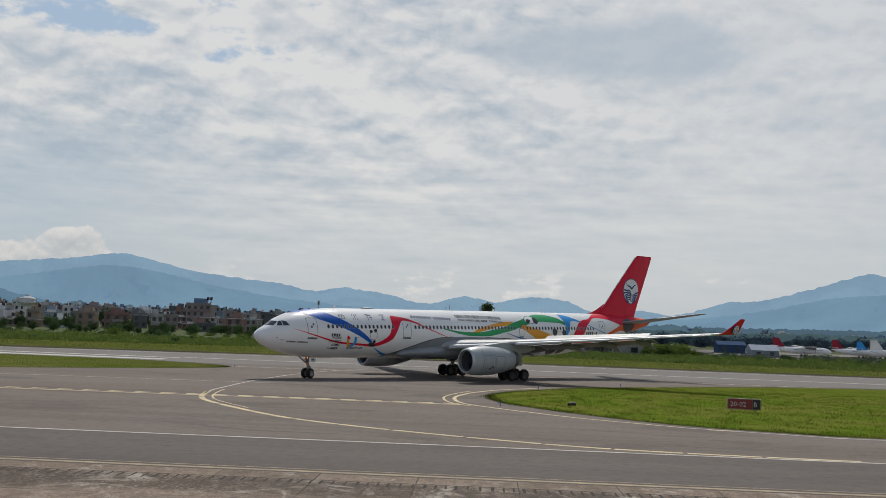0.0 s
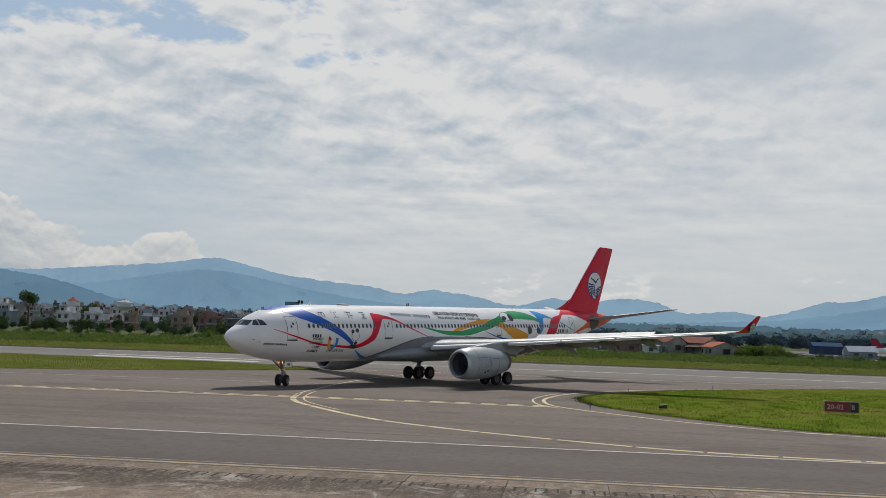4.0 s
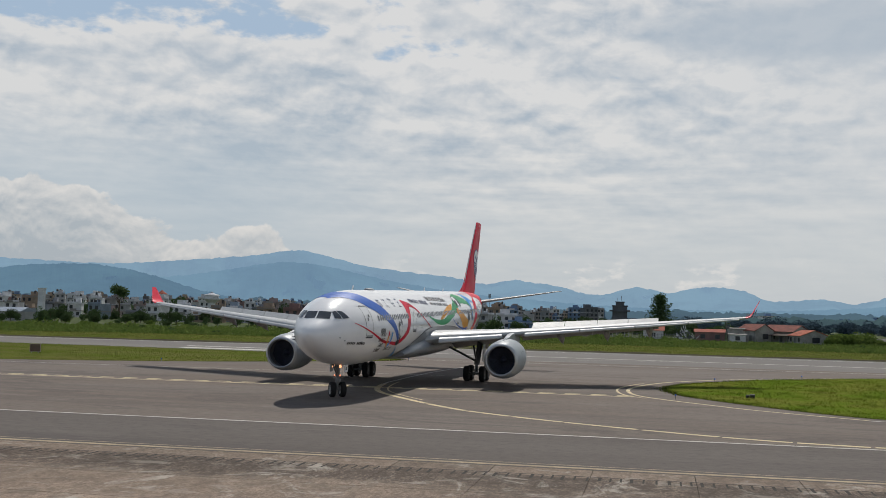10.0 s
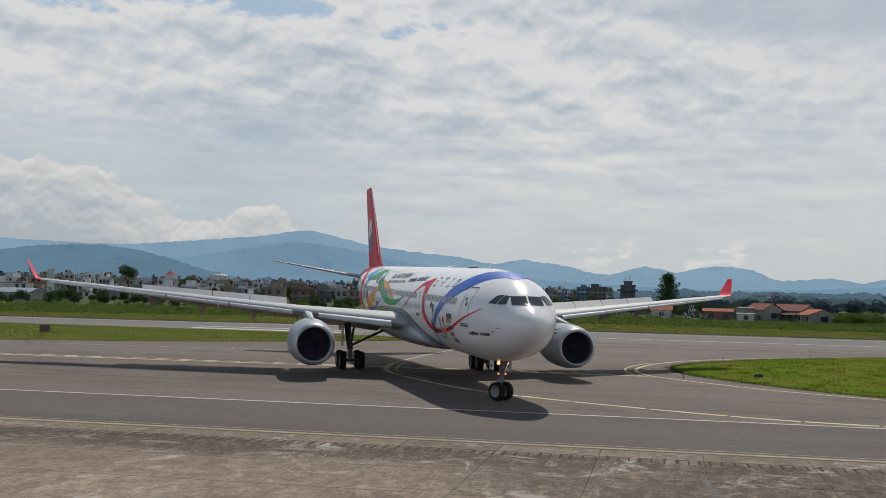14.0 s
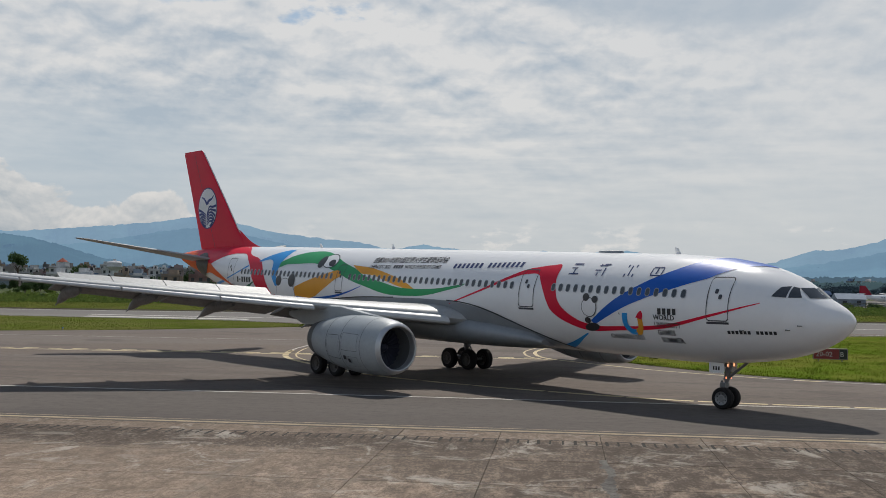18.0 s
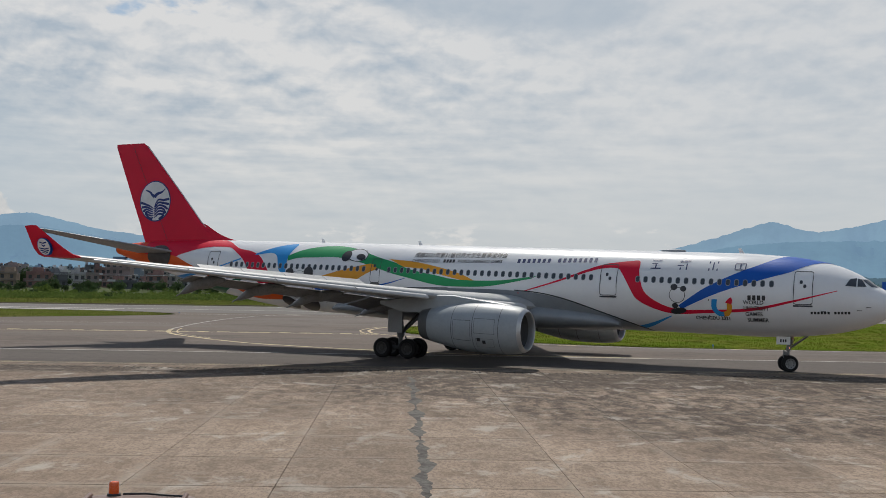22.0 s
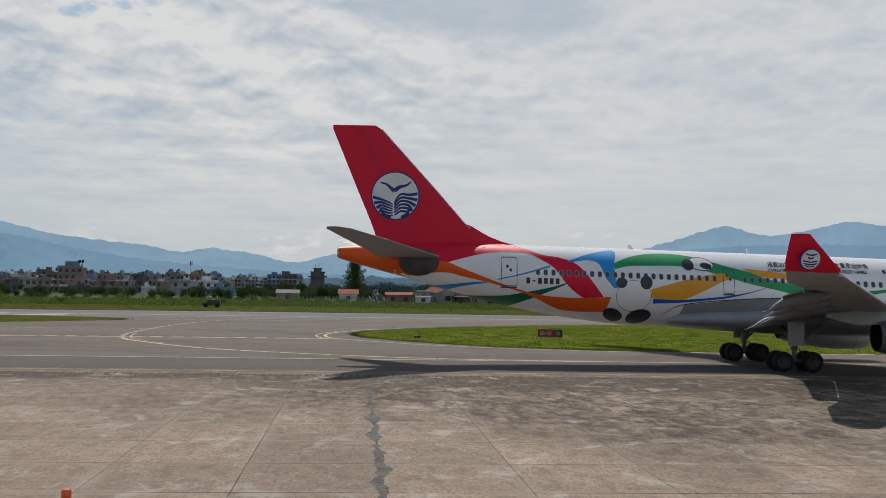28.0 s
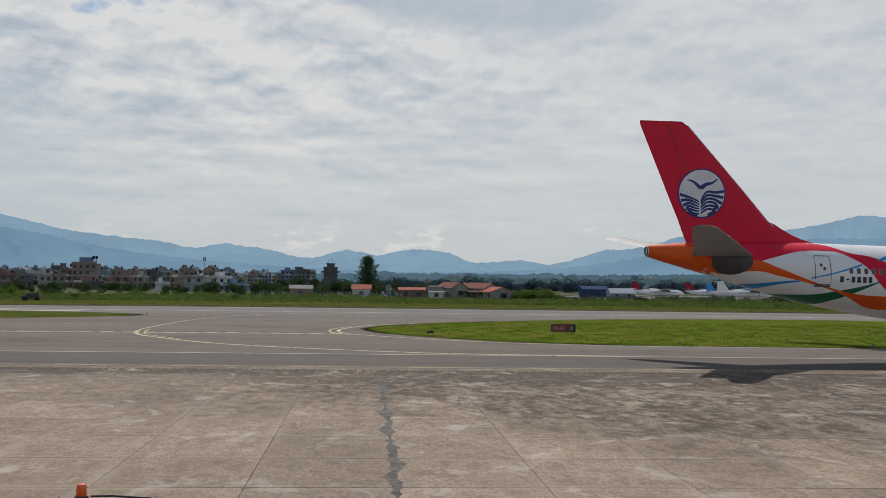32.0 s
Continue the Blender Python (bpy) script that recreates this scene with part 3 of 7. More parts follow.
# hold line: solid with a row of short dashes beside it
HOLD = [(-150, 82.5), (-37, 86.6), (-15, 88.0), (-1.5, 88.4)]
stripe("hold_line", HOLD, 0.46, M["yellow"], "solid yellow hold line across the taxiway")
hold_dashes = tagged(new("hold_line_dashes"), "row of short yellow dashes beside the hold line", "road marking", kind="structure")
for i in range(62):
    x0 = -125 + i * 2.0
    y0 = 83.4 + (x0 + 125) * 0.0441 + 0.55
    stripe("dash", [(x0, y0), (x0 + 1.2, y0 + 0.05)], 0.62, M["yellow"], "", parent=hold_dashes)
CURVE_A = smooth_outline([(6, 166), (-8, 159), (-16.5, 146), (-20.5, 131), (-22.0, 116.5), (-22.4, 107), (-22.4, 99.5), (-22.2, 92.5), (-20.6, 84), (-16.5, 76.6), (-12.2, 70.6), (-8.3, 67.2), (-4.1, 64.4), (1.5, 61.4), (6.0, 59.6), (10.5, 58.8), (15.5, 58.4), (22.0, 58.25)], 86)
stripe("lead_in_line", CURVE_A[:38], 0.2, M["white_line"], "thin curved line leading to the runway")
lead = tagged(new("lead_line"), "broken yellow lead line curving along the taxiway", "road marking", kind="structure")
for i in range(35, 81, 4):
    stripe("dash", smooth_outline(CURVE_A[i:i + 5], 19)[:18], 0.46, M["yellow"], "", parent=lead)
stripe("lead_line_edge", [(x + 0.75, y + 0.35) for x, y in CURVE_A[33:46]], 0.14, M["yellow"], "yellow line beside the lead line")
CURVE_B = smooth_outline([(20, 131), (9, 121.5), (2.5, 113), (-0.6, 106), (-2.0, 100), (-2.3, 95.4), (-1.5, 90.2), (0.8, 86.4), (3.6, 83.0), (7, 79.3), (13, 75)], 50)
stripe("island_edge_line", CURVE_B, 0.32, M["yellow"], "yellow line round the grass island")
stripe("island_edge_line", [(x - 0.9, y) for x, y in CURVE_B[14:34]], 0.2, M["yellow"], "second yellow line round the grass island tip")
stripe("island_side_line", [(13, 74.9), (22, 71.6), (60, 70.6), (300, 70.6)], 0.25, M["white_line"], "pale line along the grass island")
for x in (14.5, 29, 44, 62):
    stripe("island_mark", [(x, 74.5 - min(x - 13, 9) * 0.32), (x + 1.6, 74.2 - min(x - 13, 9) * 0.32)], 0.5, M["yellow"], "short yellow mark beside the grass island", z=0.012)

# apron: base bed, slabs laid on it
APX, APY, A0 = 3.86, 4.75, 1.48
apron = tagged(sheet("apron", [(-140, -120), (140, -120), (140, 45.2), (-140, 45.2)], -0.045, M["joint"]), "weathered brown concrete apron of square slabs", "apron", kind="structure")


def slab_mesh():
    g, h, b = 0.014, 0.045, 0.005
    x, y = APX / 2 - g / 2, APY / 2 - g * 1.8
    lo = [(-x, -y, 0), (x, -y, 0), (x, y, 0), (-x, y, 0)]
    mid = [(p[0], p[1], h - b) for p in lo]
    top = [(p[0] - math.copysign(b, p[0]), p[1] - math.copysign(b, p[1]), h) for p in lo]
    s = Shape()
    s.rings([lo, mid, top], cap1=True)
    me = bpy.data.meshes.new("concrete_slab")
    me.from_pydata(s.v, [], s.f)
    me.materials.append(M["slab"])
    return me


def slab_material():
    """Concrete in place coordinates, so that stains run over the joints; each slab has its own tone."""
    m = bpy.data.materials.new("slab_concrete")
    m.use_nodes = True
    k = Nodes(m.node_tree)
    b = m.node_tree.nodes["Principled BSDF"]
    geo = k.n("ShaderNodeNewGeometry")
    sep = k.n("ShaderNodeSeparateXYZ")
    k.put(sep.inputs[0], geo.outputs["Position"])
    x, y, z = sep.outputs
    n1 = k.noise(k.vec(k.m("MULTIPLY", x, 0.9), k.m("MULTIPLY", y, 0.6), 0.0), 0.22, 6, 0.62, 0.5)
    n2 = k.noise(k.vec(k.m("MULTIPLY", x, 1.0), k.m("MULTIPLY", y, 0.5), 4.0), 0.7, 7, 0.64, 0.8)
    n3 = k.noise(k.vec(x, k.m("MULTIPLY", y, 0.4), 0.0), 1.9, 8, 0.74)
    n4 = k.noise(k.vec(x, k.m("MULTIPLY", y, 0.4), 0.0), 9.0, 6, 0.78)
    c = k.mix(k.step(n1, 0.36, 0.64), (0.350, 0.272, 0.210), (0.262, 0.196, 0.147))
    c = k.mix(k.m("MULTIPLY", k.step(n3, 0.44, 0.62), 0.55), c, (0.15, 0.112, 0.083))
    c = k.mix(k.m("MULTIPLY", k.step(n4, 0.45, 0.60), 0.6), c, (0.135, 0.103, 0.079))
    # paler margins along the joints, worn in patches
    fx = k.m("MULTIPLY", k.m("ABSOLUTE", k.m("SUBTRACT", k.m("FRACT", k.m("DIVIDE", k.m("SUBTRACT", x, A0), APX)), 0.5)), 2.0)
    fy = k.m("MULTIPLY", k.m("ABSOLUTE", k.m("SUBTRACT", k.m("FRACT", k.m("DIVIDE", k.m("SUBTRACT", y, 43.0), APY)), 0.5)), 2.0)
    rim = k.m("MAXIMUM", k.step(fx, 0.72, 1.0), k.step(fy, 0.75, 1.0))
    c = k.mix(k.m("MULTIPLY", rim, k.m("MULTIPLY", k.step(k.m("ADD", k.m("MULTIPLY", n3, 0.8), k.m("MULTIPLY", n1, 1.2)), 0.9, 1.2), 0.5)), c, (0.40, 0.345, 0.285))
    # dark dirt near the edge of the apron, smeared along it
    reach = k.m("ADD", y, k.m("ADD", k.m("MULTIPLY", n1, 20.0), k.m("MULTIPLY", k.step(x, 0.0, 13.0), 12.0)))
    dirt = k.m("ADD", k.m("MULTIPLY", n2, 0.7), k.m("MULTIPLY", n3, 0.45))
    band = k.m("MULTIPLY", k.step(reach, 25.0, 43.0), k.step(k.m("ADD", dirt, k.m("MULTIPLY", k.step(k.m("ADD", y, k.m("MULTIPLY", k.m("SUBTRACT", n1, 0.5), 9.0)), 31.0, 42.0), 0.30)), 0.41, 0.68))
    # the dirt thins out towards the left end, and the outermost strip was swept clean
    band = k.m("MULTIPLY", band, k.m("ADD", 0.4, k.m("MULTIPLY", k.m("MAXIMUM", k.step(k.m("ADD", x, k.m("MULTIPLY", n1, 10.0)), -9.0, 9.0), k.step(k.m("ADD", y, k.m("MULTIPLY", n2, 3.0)), 39.5, 42.0)), 0.6)))
    band = k.m("MULTIPLY", band, k.m("SUBTRACT", 1.0, k.m("MULTIPLY", k.step(y, 42.7, 43.2), 0.5)))
    c = k.mix(k.m("MULTIPLY", band, k.m("ADD", 0.6, k.m("MULTIPLY", k.step(k.m("ADD", k.m("MULTIPLY", n3, 0.5), k.m("MULTIPLY", n4, 0.5)), 0.40, 0.55), 0.4))), c, (0.064, 0.048, 0.037))
    # scrapes drawn across the slabs at a slant
    su = k.m("ADD", k.m("MULTIPLY", x, 0.97), k.m("MULTIPLY", y, -0.24))
    sv = k.m("ADD", k.m("MULTIPLY", x, 0.24), k.m("MULTIPLY", y, 0.97))
    scrape = k.noise(k.vec(k.m("MULTIPLY", su, 0.5), k.m("MULTIPLY", sv, 0.75), 2.0), 0.9, 9, 0.72, 0.5)
    c = k.mix(k.m("MULTIPLY", k.step(scrape, 0.555, 0.64), k.m("ADD", 0.2, k.m("MULTIPLY", band, 0.15))), c, (0.40, 0.36, 0.31))
    c = k.mix(k.m("MULTIPLY", k.step(scrape, 0.44, 0.36), 0.15), c, (0.125, 0.095, 0.072))
    pale = k.m("MULTIPLY", k.step(k.noise(k.vec(k.m("MULTIPLY", x, 0.7), k.m("MULTIPLY", y, 0.45), 7.0), 0.7, 8, 0.74, 0.6), 0.54, 0.66), 0.6)
    c = k.mix(pale, c, (0.42, 0.385, 0.335))
    hsv = k.n("ShaderNodeHueSaturation")
    k.put(hsv.inputs["Value"], k.m("ADD", 0.86, k.m("MULTIPLY", k.n("ShaderNodeObjectInfo").outputs["Random"], 0.28)))
    hsv.inputs["Saturation"].default_value = 1.03
    k.put(hsv.inputs["Color"], c)
    k.put(b.inputs["Base Color"], hsv.outputs[0])
    b.inputs["Roughness"].default_value = 0.85
    b.inputs["Specular IOR Level"].default_value = 0.15
    bn = k.n("ShaderNodeBump")
    bn.inputs["Strength"].default_value, bn.inputs["Distance"].default_value = 0.35, 0.01
    k.put(bn.inputs["Height"], k.noise(k.vec(x, y, 0.0), 30.0, 5, 0.7))
    k.put(b.inputs["Normal"], bn.outputs[0])
    return m


M["slab"] = slab_material()


def lay_slabs():
    me = slab_mesh()
    rest = Shape()
    for j in range(-14, 10):
        yc = 45.2 - 2.2 - APY * (9 - j) - APY / 2
        for i in range(-22, 26):
            xc = A0 + APX * (i + 0.5)
            near = -8 <= i < 9 and 0 <= j < 10 or -3 <= i < 7 and j >= 0
            if near:
                o = new("concrete_slab", me)
                o.parent = apron
                o.matrix_basis = pose(xc, yc, -0.045)
            else:
                rest.add([(xc + v.co.x, yc + v.co.y, v.co.z - 0.045) for v in me.vertices], [tuple(p.vertices) for p in me.polygons])
    o = rest.make("concrete_slabs", M["slab"], apron, False)
    o["kind"] = "stuff"
    for i in range(-22, 26):      # narrow edge strip along the taxiway
        s = Shape()
        s.box((A0 + APX * (i + 0.5), 44.1, -0.0225), (APX - 0.03, 2.15, 0.045))
        s.make("edge_slab", M["slab"], apron, False)
    for i in range(150):          # short saw cuts
        s = Shape()
        x = -26 + i * 0.42 + 0.05 * math.sin(i * 7.3)
        s.box((x, 42.75 + 0.06 * math.sin(i * 3.1), 0.0015), (0.075 if i % 3 else 0.12, 0.95, 0.005))
        s.make("saw_cut", M["joint"], apron, False)
    s = Shape()
    s.box((0, 43.3, 0.0012), (150, 0.10, 0.0024))
    s.make("joint_line", M["joint"], apron, False)
    s = Shape()                   # tar patch along one joint: lumps of uneven width on both sides of it
    rng = random.Random(4)
    left, right = [], []
    for q in range(520):
        y = -12 + q * 0.098
        for lst, e in ((left, -1), (right, 1)):
            w = 0.03 + 0.42 * max(0.0, noise.noise(Vector((e * 5.0, y * 0.40, 2))) + 0.22) + 0.26 * max(0.0, noise.noise(Vector((e * 3.0, y * 1.3, 2)))) + 0.07 * noise.noise(Vector((e * 3.0, y * 4.1, 7)))
            lst.append((A0 + e * max(w, 0.015) + rng.uniform(-.015, .015), y, 0.005))
    s.rings([left, right], closed=False)
    tagged(s.make("tar_patch", M["tar"], None, False), "grey tar patch along a slab joint", "repair patch", kind="structure")


M["tar"] = mat("old_tar", (0.15, 0.14, 0.128), 0.85, col2=(0.062, 0.056, 0.05), scale=0.8, amount=0.9, fine=0.6)

# ======================= the airliner =======================
# own space: x forward, y to its left, z up; s is metres aft of the nose
LEAN = 0.021


def lerp(v, xs, ys):
    return float(np.interp(v, xs, ys))


TOP_S, TOP_Z = [0, 0.15, 0.5, 1.1, 1.55, 1.9, 2.3, 2.65, 3.3, 4.2, 5.2, 6.4, 7.8, 9.5, 50, 56, 60, 62.4], [-.08, .17, .46, .78, 1.0, 1.26, 1.53, 1.71, 1.98, 2.25, 2.43, 2.59, 2.68, 2.75, 2.75, 2.62, 2.36, 2.10]
BOT_S, BOT_Z = [0, 0.15, 0.5, 1, 2, 3, 4, 5.5, 7, 9, 40, 43, 46, 50, 54, 58, 61, 62.4], [-.14, -.45, -.78, -1.12, -1.60, -1.90, -2.12, -2.34, -2.48, -2.56, -2.60, -2.55, -2.28, -1.68, -.82, .24, .98, 1.36]
WID_S, WID_Y = [0, 0.15, 0.5, 1, 2, 3, 4, 5, 6, 7.5, 9.5, 40, 44, 48, 52, 56, 60, 62.4], [.03, .36, .70, 1.05, 1.58, 1.97, 2.27, 2.49, 2.64, 2.77, 2.82, 2.82, 2.76, 2.54, 2.12, 1.55, .86, .37]


def smooth_lerp(v, xs, ys):
    i = max(1, min(len(xs) - 1, int(np.searchsorted(xs, v))))
    x0, x1 = xs[i - 1], xs[i]
    t = min(max((v - x0) / (x1 - x0), 0), 1)
    m0 = (ys[i] - ys[i - 2]) / (xs[i] - xs[i - 2]) if i >= 2 else (ys[i] - ys[i - 1]) / (x1 - x0)
    m1 = (ys[i + 1] - ys[i - 1]) / (xs[i + 1] - xs[i - 1]) if i + 1 < len(xs) else (ys[i] - ys[i - 1]) / (x1 - x0)
    h = x1 - x0
    return (2 * t ** 3 - 3 * t * t + 1) * ys[i - 1] + (t ** 3 - 2 * t * t + t) * h * m0 + (-2 * t ** 3 + 3 * t * t) * ys[i] + (t ** 3 - t * t) * h * m1


def section(s):
    """Half width, centre height and half height of the hull at s."""
    base = ZC0 + LEAN * (s - 24)
    top, bot = smooth_lerp(s, TOP_S, TOP_Z), smooth_lerp(s, BOT_S, BOT_Z)
    return max(smooth_lerp(s, WID_S, WID_Y), 0.02), base + (top + bot) / 2, max((top - bot) / 2, 0.02)


ZC0 = 5.02


def hull(s, z, side, off=0.0):
    """The place on the hull's side at s and height z, lifted by off."""
    w, c, h = section(s)
    q = max(-0.995, min(0.995, (z - c) / h))
    y = w * math.sqrt(1 - q * q)
    n = Vector((0, y / (w * w), (z - c) / (h * h))).normalized()
    return (-s, side * (y + n.y * off), c + q * h + n.z * off)


plane = tagged(new("airliner"), "white twin-engine airliner with red, blue and green painted ribbons", "airplane")
fuselage = None


def build_fuselage():
    s = Shape()
    st = list(np.concatenate([[0.0, 0.05, 0.15, 0.3, 0.5, 0.75], np.arange(1.0, 10, 0.5), np.arange(10, 40, 2.0), np.arange(40, 62.3, 1.0), [62.4]]))
    rings = []
    for q in st:
        w, c, h = section(q)
        rings.append([(-q, w * math.sin(a), c + h * math.cos(a)) for a in np.linspace(0, 2 * math.pi, 56, endpoint=False)])
    s.rings(rings, cap0=True, cap1=True)
    return s.make("fuselage", M["skin"], plane)


fuselage = build_fuselage()


def patch(name, top, low, material, n=36, rows=5, off=0.012, sides=(1, -1), label="", parent=None):
    """A painted shape between two edges, each a few (s, z) knots, lying on the hull."""
    a, b = spline([(*p, 0) for p in top], n), spline([(*p, 0) for p in low], n)
    for sd in sides:
        g = []
        for j in range(rows + 1):
            t = j / rows
            g.append([hull(a[i][0] * (1 - t) + b[i][0] * t, a[i][1] * (1 - t) + b[i][1] * t, sd, off) for i in range(n)])
        sh = Shape()
        sh.rings(g, closed=False)
        sh.make(name, material, parent or plane, True, label)


def livery():
    R = "painted_ribbon"
    # rear: red over the tail, falling to the belly
    patch(R, [(51.0, 8.35), (49.7, 8.1), (48.4, 7.62), (47.1, 7.40), (46.1, 7.05), (45.4, 6.44), (44.8, 5.65), (44.1, 4.74)],
          [(51.3, 7.75), (50.3, 7.75), (49.3, 7.68), (48.4, 7.26), (47.5, 6.67), (46.8, 5.75), (46.2, 5.15), (45.5, 4.66)], M["red"], label="red painted ribbon")
    patch(R, [(62.3, 7.95), (60, 8.2), (57, 8.45), (54, 8.53), (51.0, 8.45)], [(57.5, 6.95), (55.4, 6.85), (54.2, 7.15), (52.4, 7.60), (51.2, 7.74)], M["red"], rows=8, label="red painted tail")
    patch(R, [(62.35, 7.75), (60.5, 7.65), (58, 7.2), (55.1, 7.02), (53.8, 6.57), (51.6, 5.74), (49.9, 5.18), (48.3, 4.81), (46.8, 4.68), (45.5, 4.66), (43.6, 4.75)],
          [(62.35, 6.2), (60.5, 6.0), (58, 6.0), (55.2, 6.28), (53.6, 5.98), (51.4, 5.48), (49.7, 4.98), (48.6, 4.54), (47.2, 3.9), (45.9, 3.72), (43.9, 3.73)], M["orange"], n=50, off=0.016, label="orange painted ribbon")
    patch(R, [(54.5, 4.72), (51.2, 4.73), (49.5, 4.99), (47.8, 5.34), (46.6, 5.69)], [(53.6, 4.45), (51.1, 3.99), (49.5, 4.39), (47.8, 5.08), (46.6, 5.62)], M["dark_green"], off=0.014, label="dark green painted ribbon")
    patch(R, [(56.0, 5.40), (55.1, 5.42), (52.8, 5.66), (52.1, 5.67)], [(56.0, 5.0), (55.1, 5.03), (53.6, 5.38), (52.1, 5.59)], M["sky_blue"], n=16, label="light blue painted stripe")
    patch(R, [(51.4, 5.88), (49.7, 6.28), (47.8, 6.86)], [(51.4, 5.80), (49.7, 6.18), (47.8, 6.74)], M["sky_blue"], n=16, rows=2, label="thin blue painted stripe")
    patch(R, [(46.6, 7.16), (45.1, 7.68), (43.9, 7.93), (43.15, 7.90), (43.35, 7.01), (43.3, 5.81), (43.1, 5.42)], [(46.4, 7.09), (45.6, 7.22), (45.0, 7.25), (44.4, 6.99), (44.0, 6.06), (43.7, 5.7), (43.4, 5.35)], M["sky_blue"], label="bright blue painted ribbon")
    # middle: green wave with amber
    patch(R, [(43.4, 7.05), (42.3, 7.51), (40.9, 7.77), (39.2, 7.81), (37.4, 7.55), (35.6, 7.02), (34.0, 6.62), (32.7, 6.15), (30.6, 5.75), (28.7, 5.45), (25.6, 5.45), (22.8, 5.79)],
          [(43.3, 6.67), (42.4, 6.89), (41.0, 6.94), (39.0, 6.96), (37.1, 6.65), (35.4, 6.2), (33.9, 5.78), (32.4, 5.46), (30.8, 5.12), (29.2, 4.98), (26.4, 5.04), (23.2, 5.60)], M["green"], n=60, label="green painted ribbon")
    patch(R, [(40.8, 5.34), (38.8, 5.9), (36.6, 6.4), (35.8, 6.48), (35.3, 6.15)], [(40.9, 4.74), (38.8, 4.64), (37.2, 5.26), (36.0, 5.87), (35.35, 6.1)], M["amber"], off=0.016, label="amber painted ribbon")
    patch(R, [(34.5, 6.86), (31.9, 6.61), (28.8, 5.93), (27.1, 5.23)], [(33.2, 6.31), (31.6, 6.15), (30.2, 5.8), (27.5, 5.22)], M["amber"], off=0.010, label="amber painted ribbon")
    patch(R, [(40.7, 4.68), (38.6, 4.65), (35.9, 4.89), (34.3, 5.17), (32.9, 5.53)], [(40.7, 4.35), (38.6, 4.45), (35.9, 4.75), (34.3, 5.08), (32.9, 5.50)], M["blue"], rows=3, label="dark blue painted stripe")
    # front: red sweep and blue sweep over the nose
    patch(R, [(24.2, 4.64), (21.3, 5.54), (18.6, 6.52), (17.4, 6.76), (16.5, 6.86), (15.85, 6.86), (15.75, 6.2), (15.6, 5.6), (15.2, 4.76), (14.1, 4.07), (12.9, 3.80), (11.4, 3.82), (8.5, 4.0), (6, 4.55), (3.5, 5.18)],
          [(24.2, 4.58), (21.3, 5.42), (18.9, 6.21), (17.9, 6.38), (17.2, 6.36), (16.85, 6.0), (16.5, 5.48), (16.2, 4.95), (15.8, 4.38), (14.8, 3.85), (13.4, 3.52), (11.5, 3.6), (8.5, 3.82), (6, 4.42), (3.5, 5.14)], M["red"], n=80, label="red painted ribbon")
    patch(R, [(16.4, 2.55), (15.0, 2.9), (13.6, 3.40)], [(16.0, 2.40), (14.9, 2.72), (13.6, 3.34)], M["sky_blue"], n=14, rows=2, label="thin blue painted stripe")
    # blue sweep: from the sides up and over the crown, above the cockpit
    def turn(s, z):
        w, c, h = section(s)
        return math.acos(max(-1, min(1, (z - c) / h)))
    front = [(0.0, 3.85)] + [(turn(s, z), s) for s, z in ((6.2, 6.28), (7.2, 5.98), (8.5, 5.58), (10.7, 4.84), (12.9, 3.85))]
    aft = [(0.0, 6.3)] + [(turn(s, z), s) for s, z in ((7.6, 6.95), (8.4, 6.6), (9.6, 6.1), (11.4, 5.19), (13.1, 4.05))]
    s = Shape()
    g = []
    for i in range(9):
        t = i / 8
        row = []
        for j in range(81):
            e = -1 + j / 40
            # even steps along both edges
            k0, k1 = abs(e) * front[-1][0], abs(e) * aft[-1][0]
            an = k0 * (1 - t) + k1 * t
            q = smooth_lerp(k0, [p[0] for p in front], [p[1] for p in front]) * (1 - t) + smooth_lerp(k1, [p[0] for p in aft], [p[1] for p in aft]) * t
            w, c, h = section(q)
            an = math.copysign(an, e)
            row.append((-q, (w + 0.015) * math.sin(an), c + (h + 0.015) * math.cos(an)))
        g.append(row)
    s.rings(g, closed=False)
    s.make("painted_ribbon", M["blue"], plane, True, "blue painted sweep over the crown above the cockpit")


livery()


def red_spine():
    g = []
    for q in np.linspace(50.6, 61.2, 14):
        w, c, h = section(q)
        e = min(1.0, (q - 50.4) / 2.5) * 0.75
        g.append([(-q, (w + 0.018) * math.sin(a), c + (h + 0.018) * math.cos(a)) for a in np.linspace(-e, e, 13)])
    s = Shape()
    s.rings(g, closed=False)
    s.make("painted_ribbon", M["red"], plane, True, "red painted spine under the fin")


red_spine()


def tail_cone():
    s = Shape()
    g = []
    for q in np.linspace(58.6, 62.38, 10):
        w, c, h = section(q)
        g.append([(-q, (w + 0.02) * math.sin(a), c + (h + 0.02) * math.cos(a)) for a in np.linspace(0, 2 * math.pi, 32, endpoint=False)])
    s.rings(g)
    s.make("tail_cone", M["orange"], plane, True, "orange painted tail cone")


tail_cone()


def ovals(spots, material, label, off=0.026):
    for sd in (1, -1):
        for s0, z0, a, b, tilt in spots:
            s = Shape()
            n = 26
            ct, st = math.cos(radians(tilt)), math.sin(radians(tilt))
            g = []
            for k in range(1, 5):
                g.append([hull(s0 + k / 4 * (a * math.cos(u) * ct - b * math.sin(u) * st), z0 + k / 4 * (a * math.cos(u) * st + b * math.sin(u) * ct), sd, off) for u in np.linspace(0, 2 * math.pi, n, endpoint=False)])
            s.rings(g)
            s.add(g[0], [tuple(range(n))])
            s.make("painted_patch", material, fuselage, True, label)


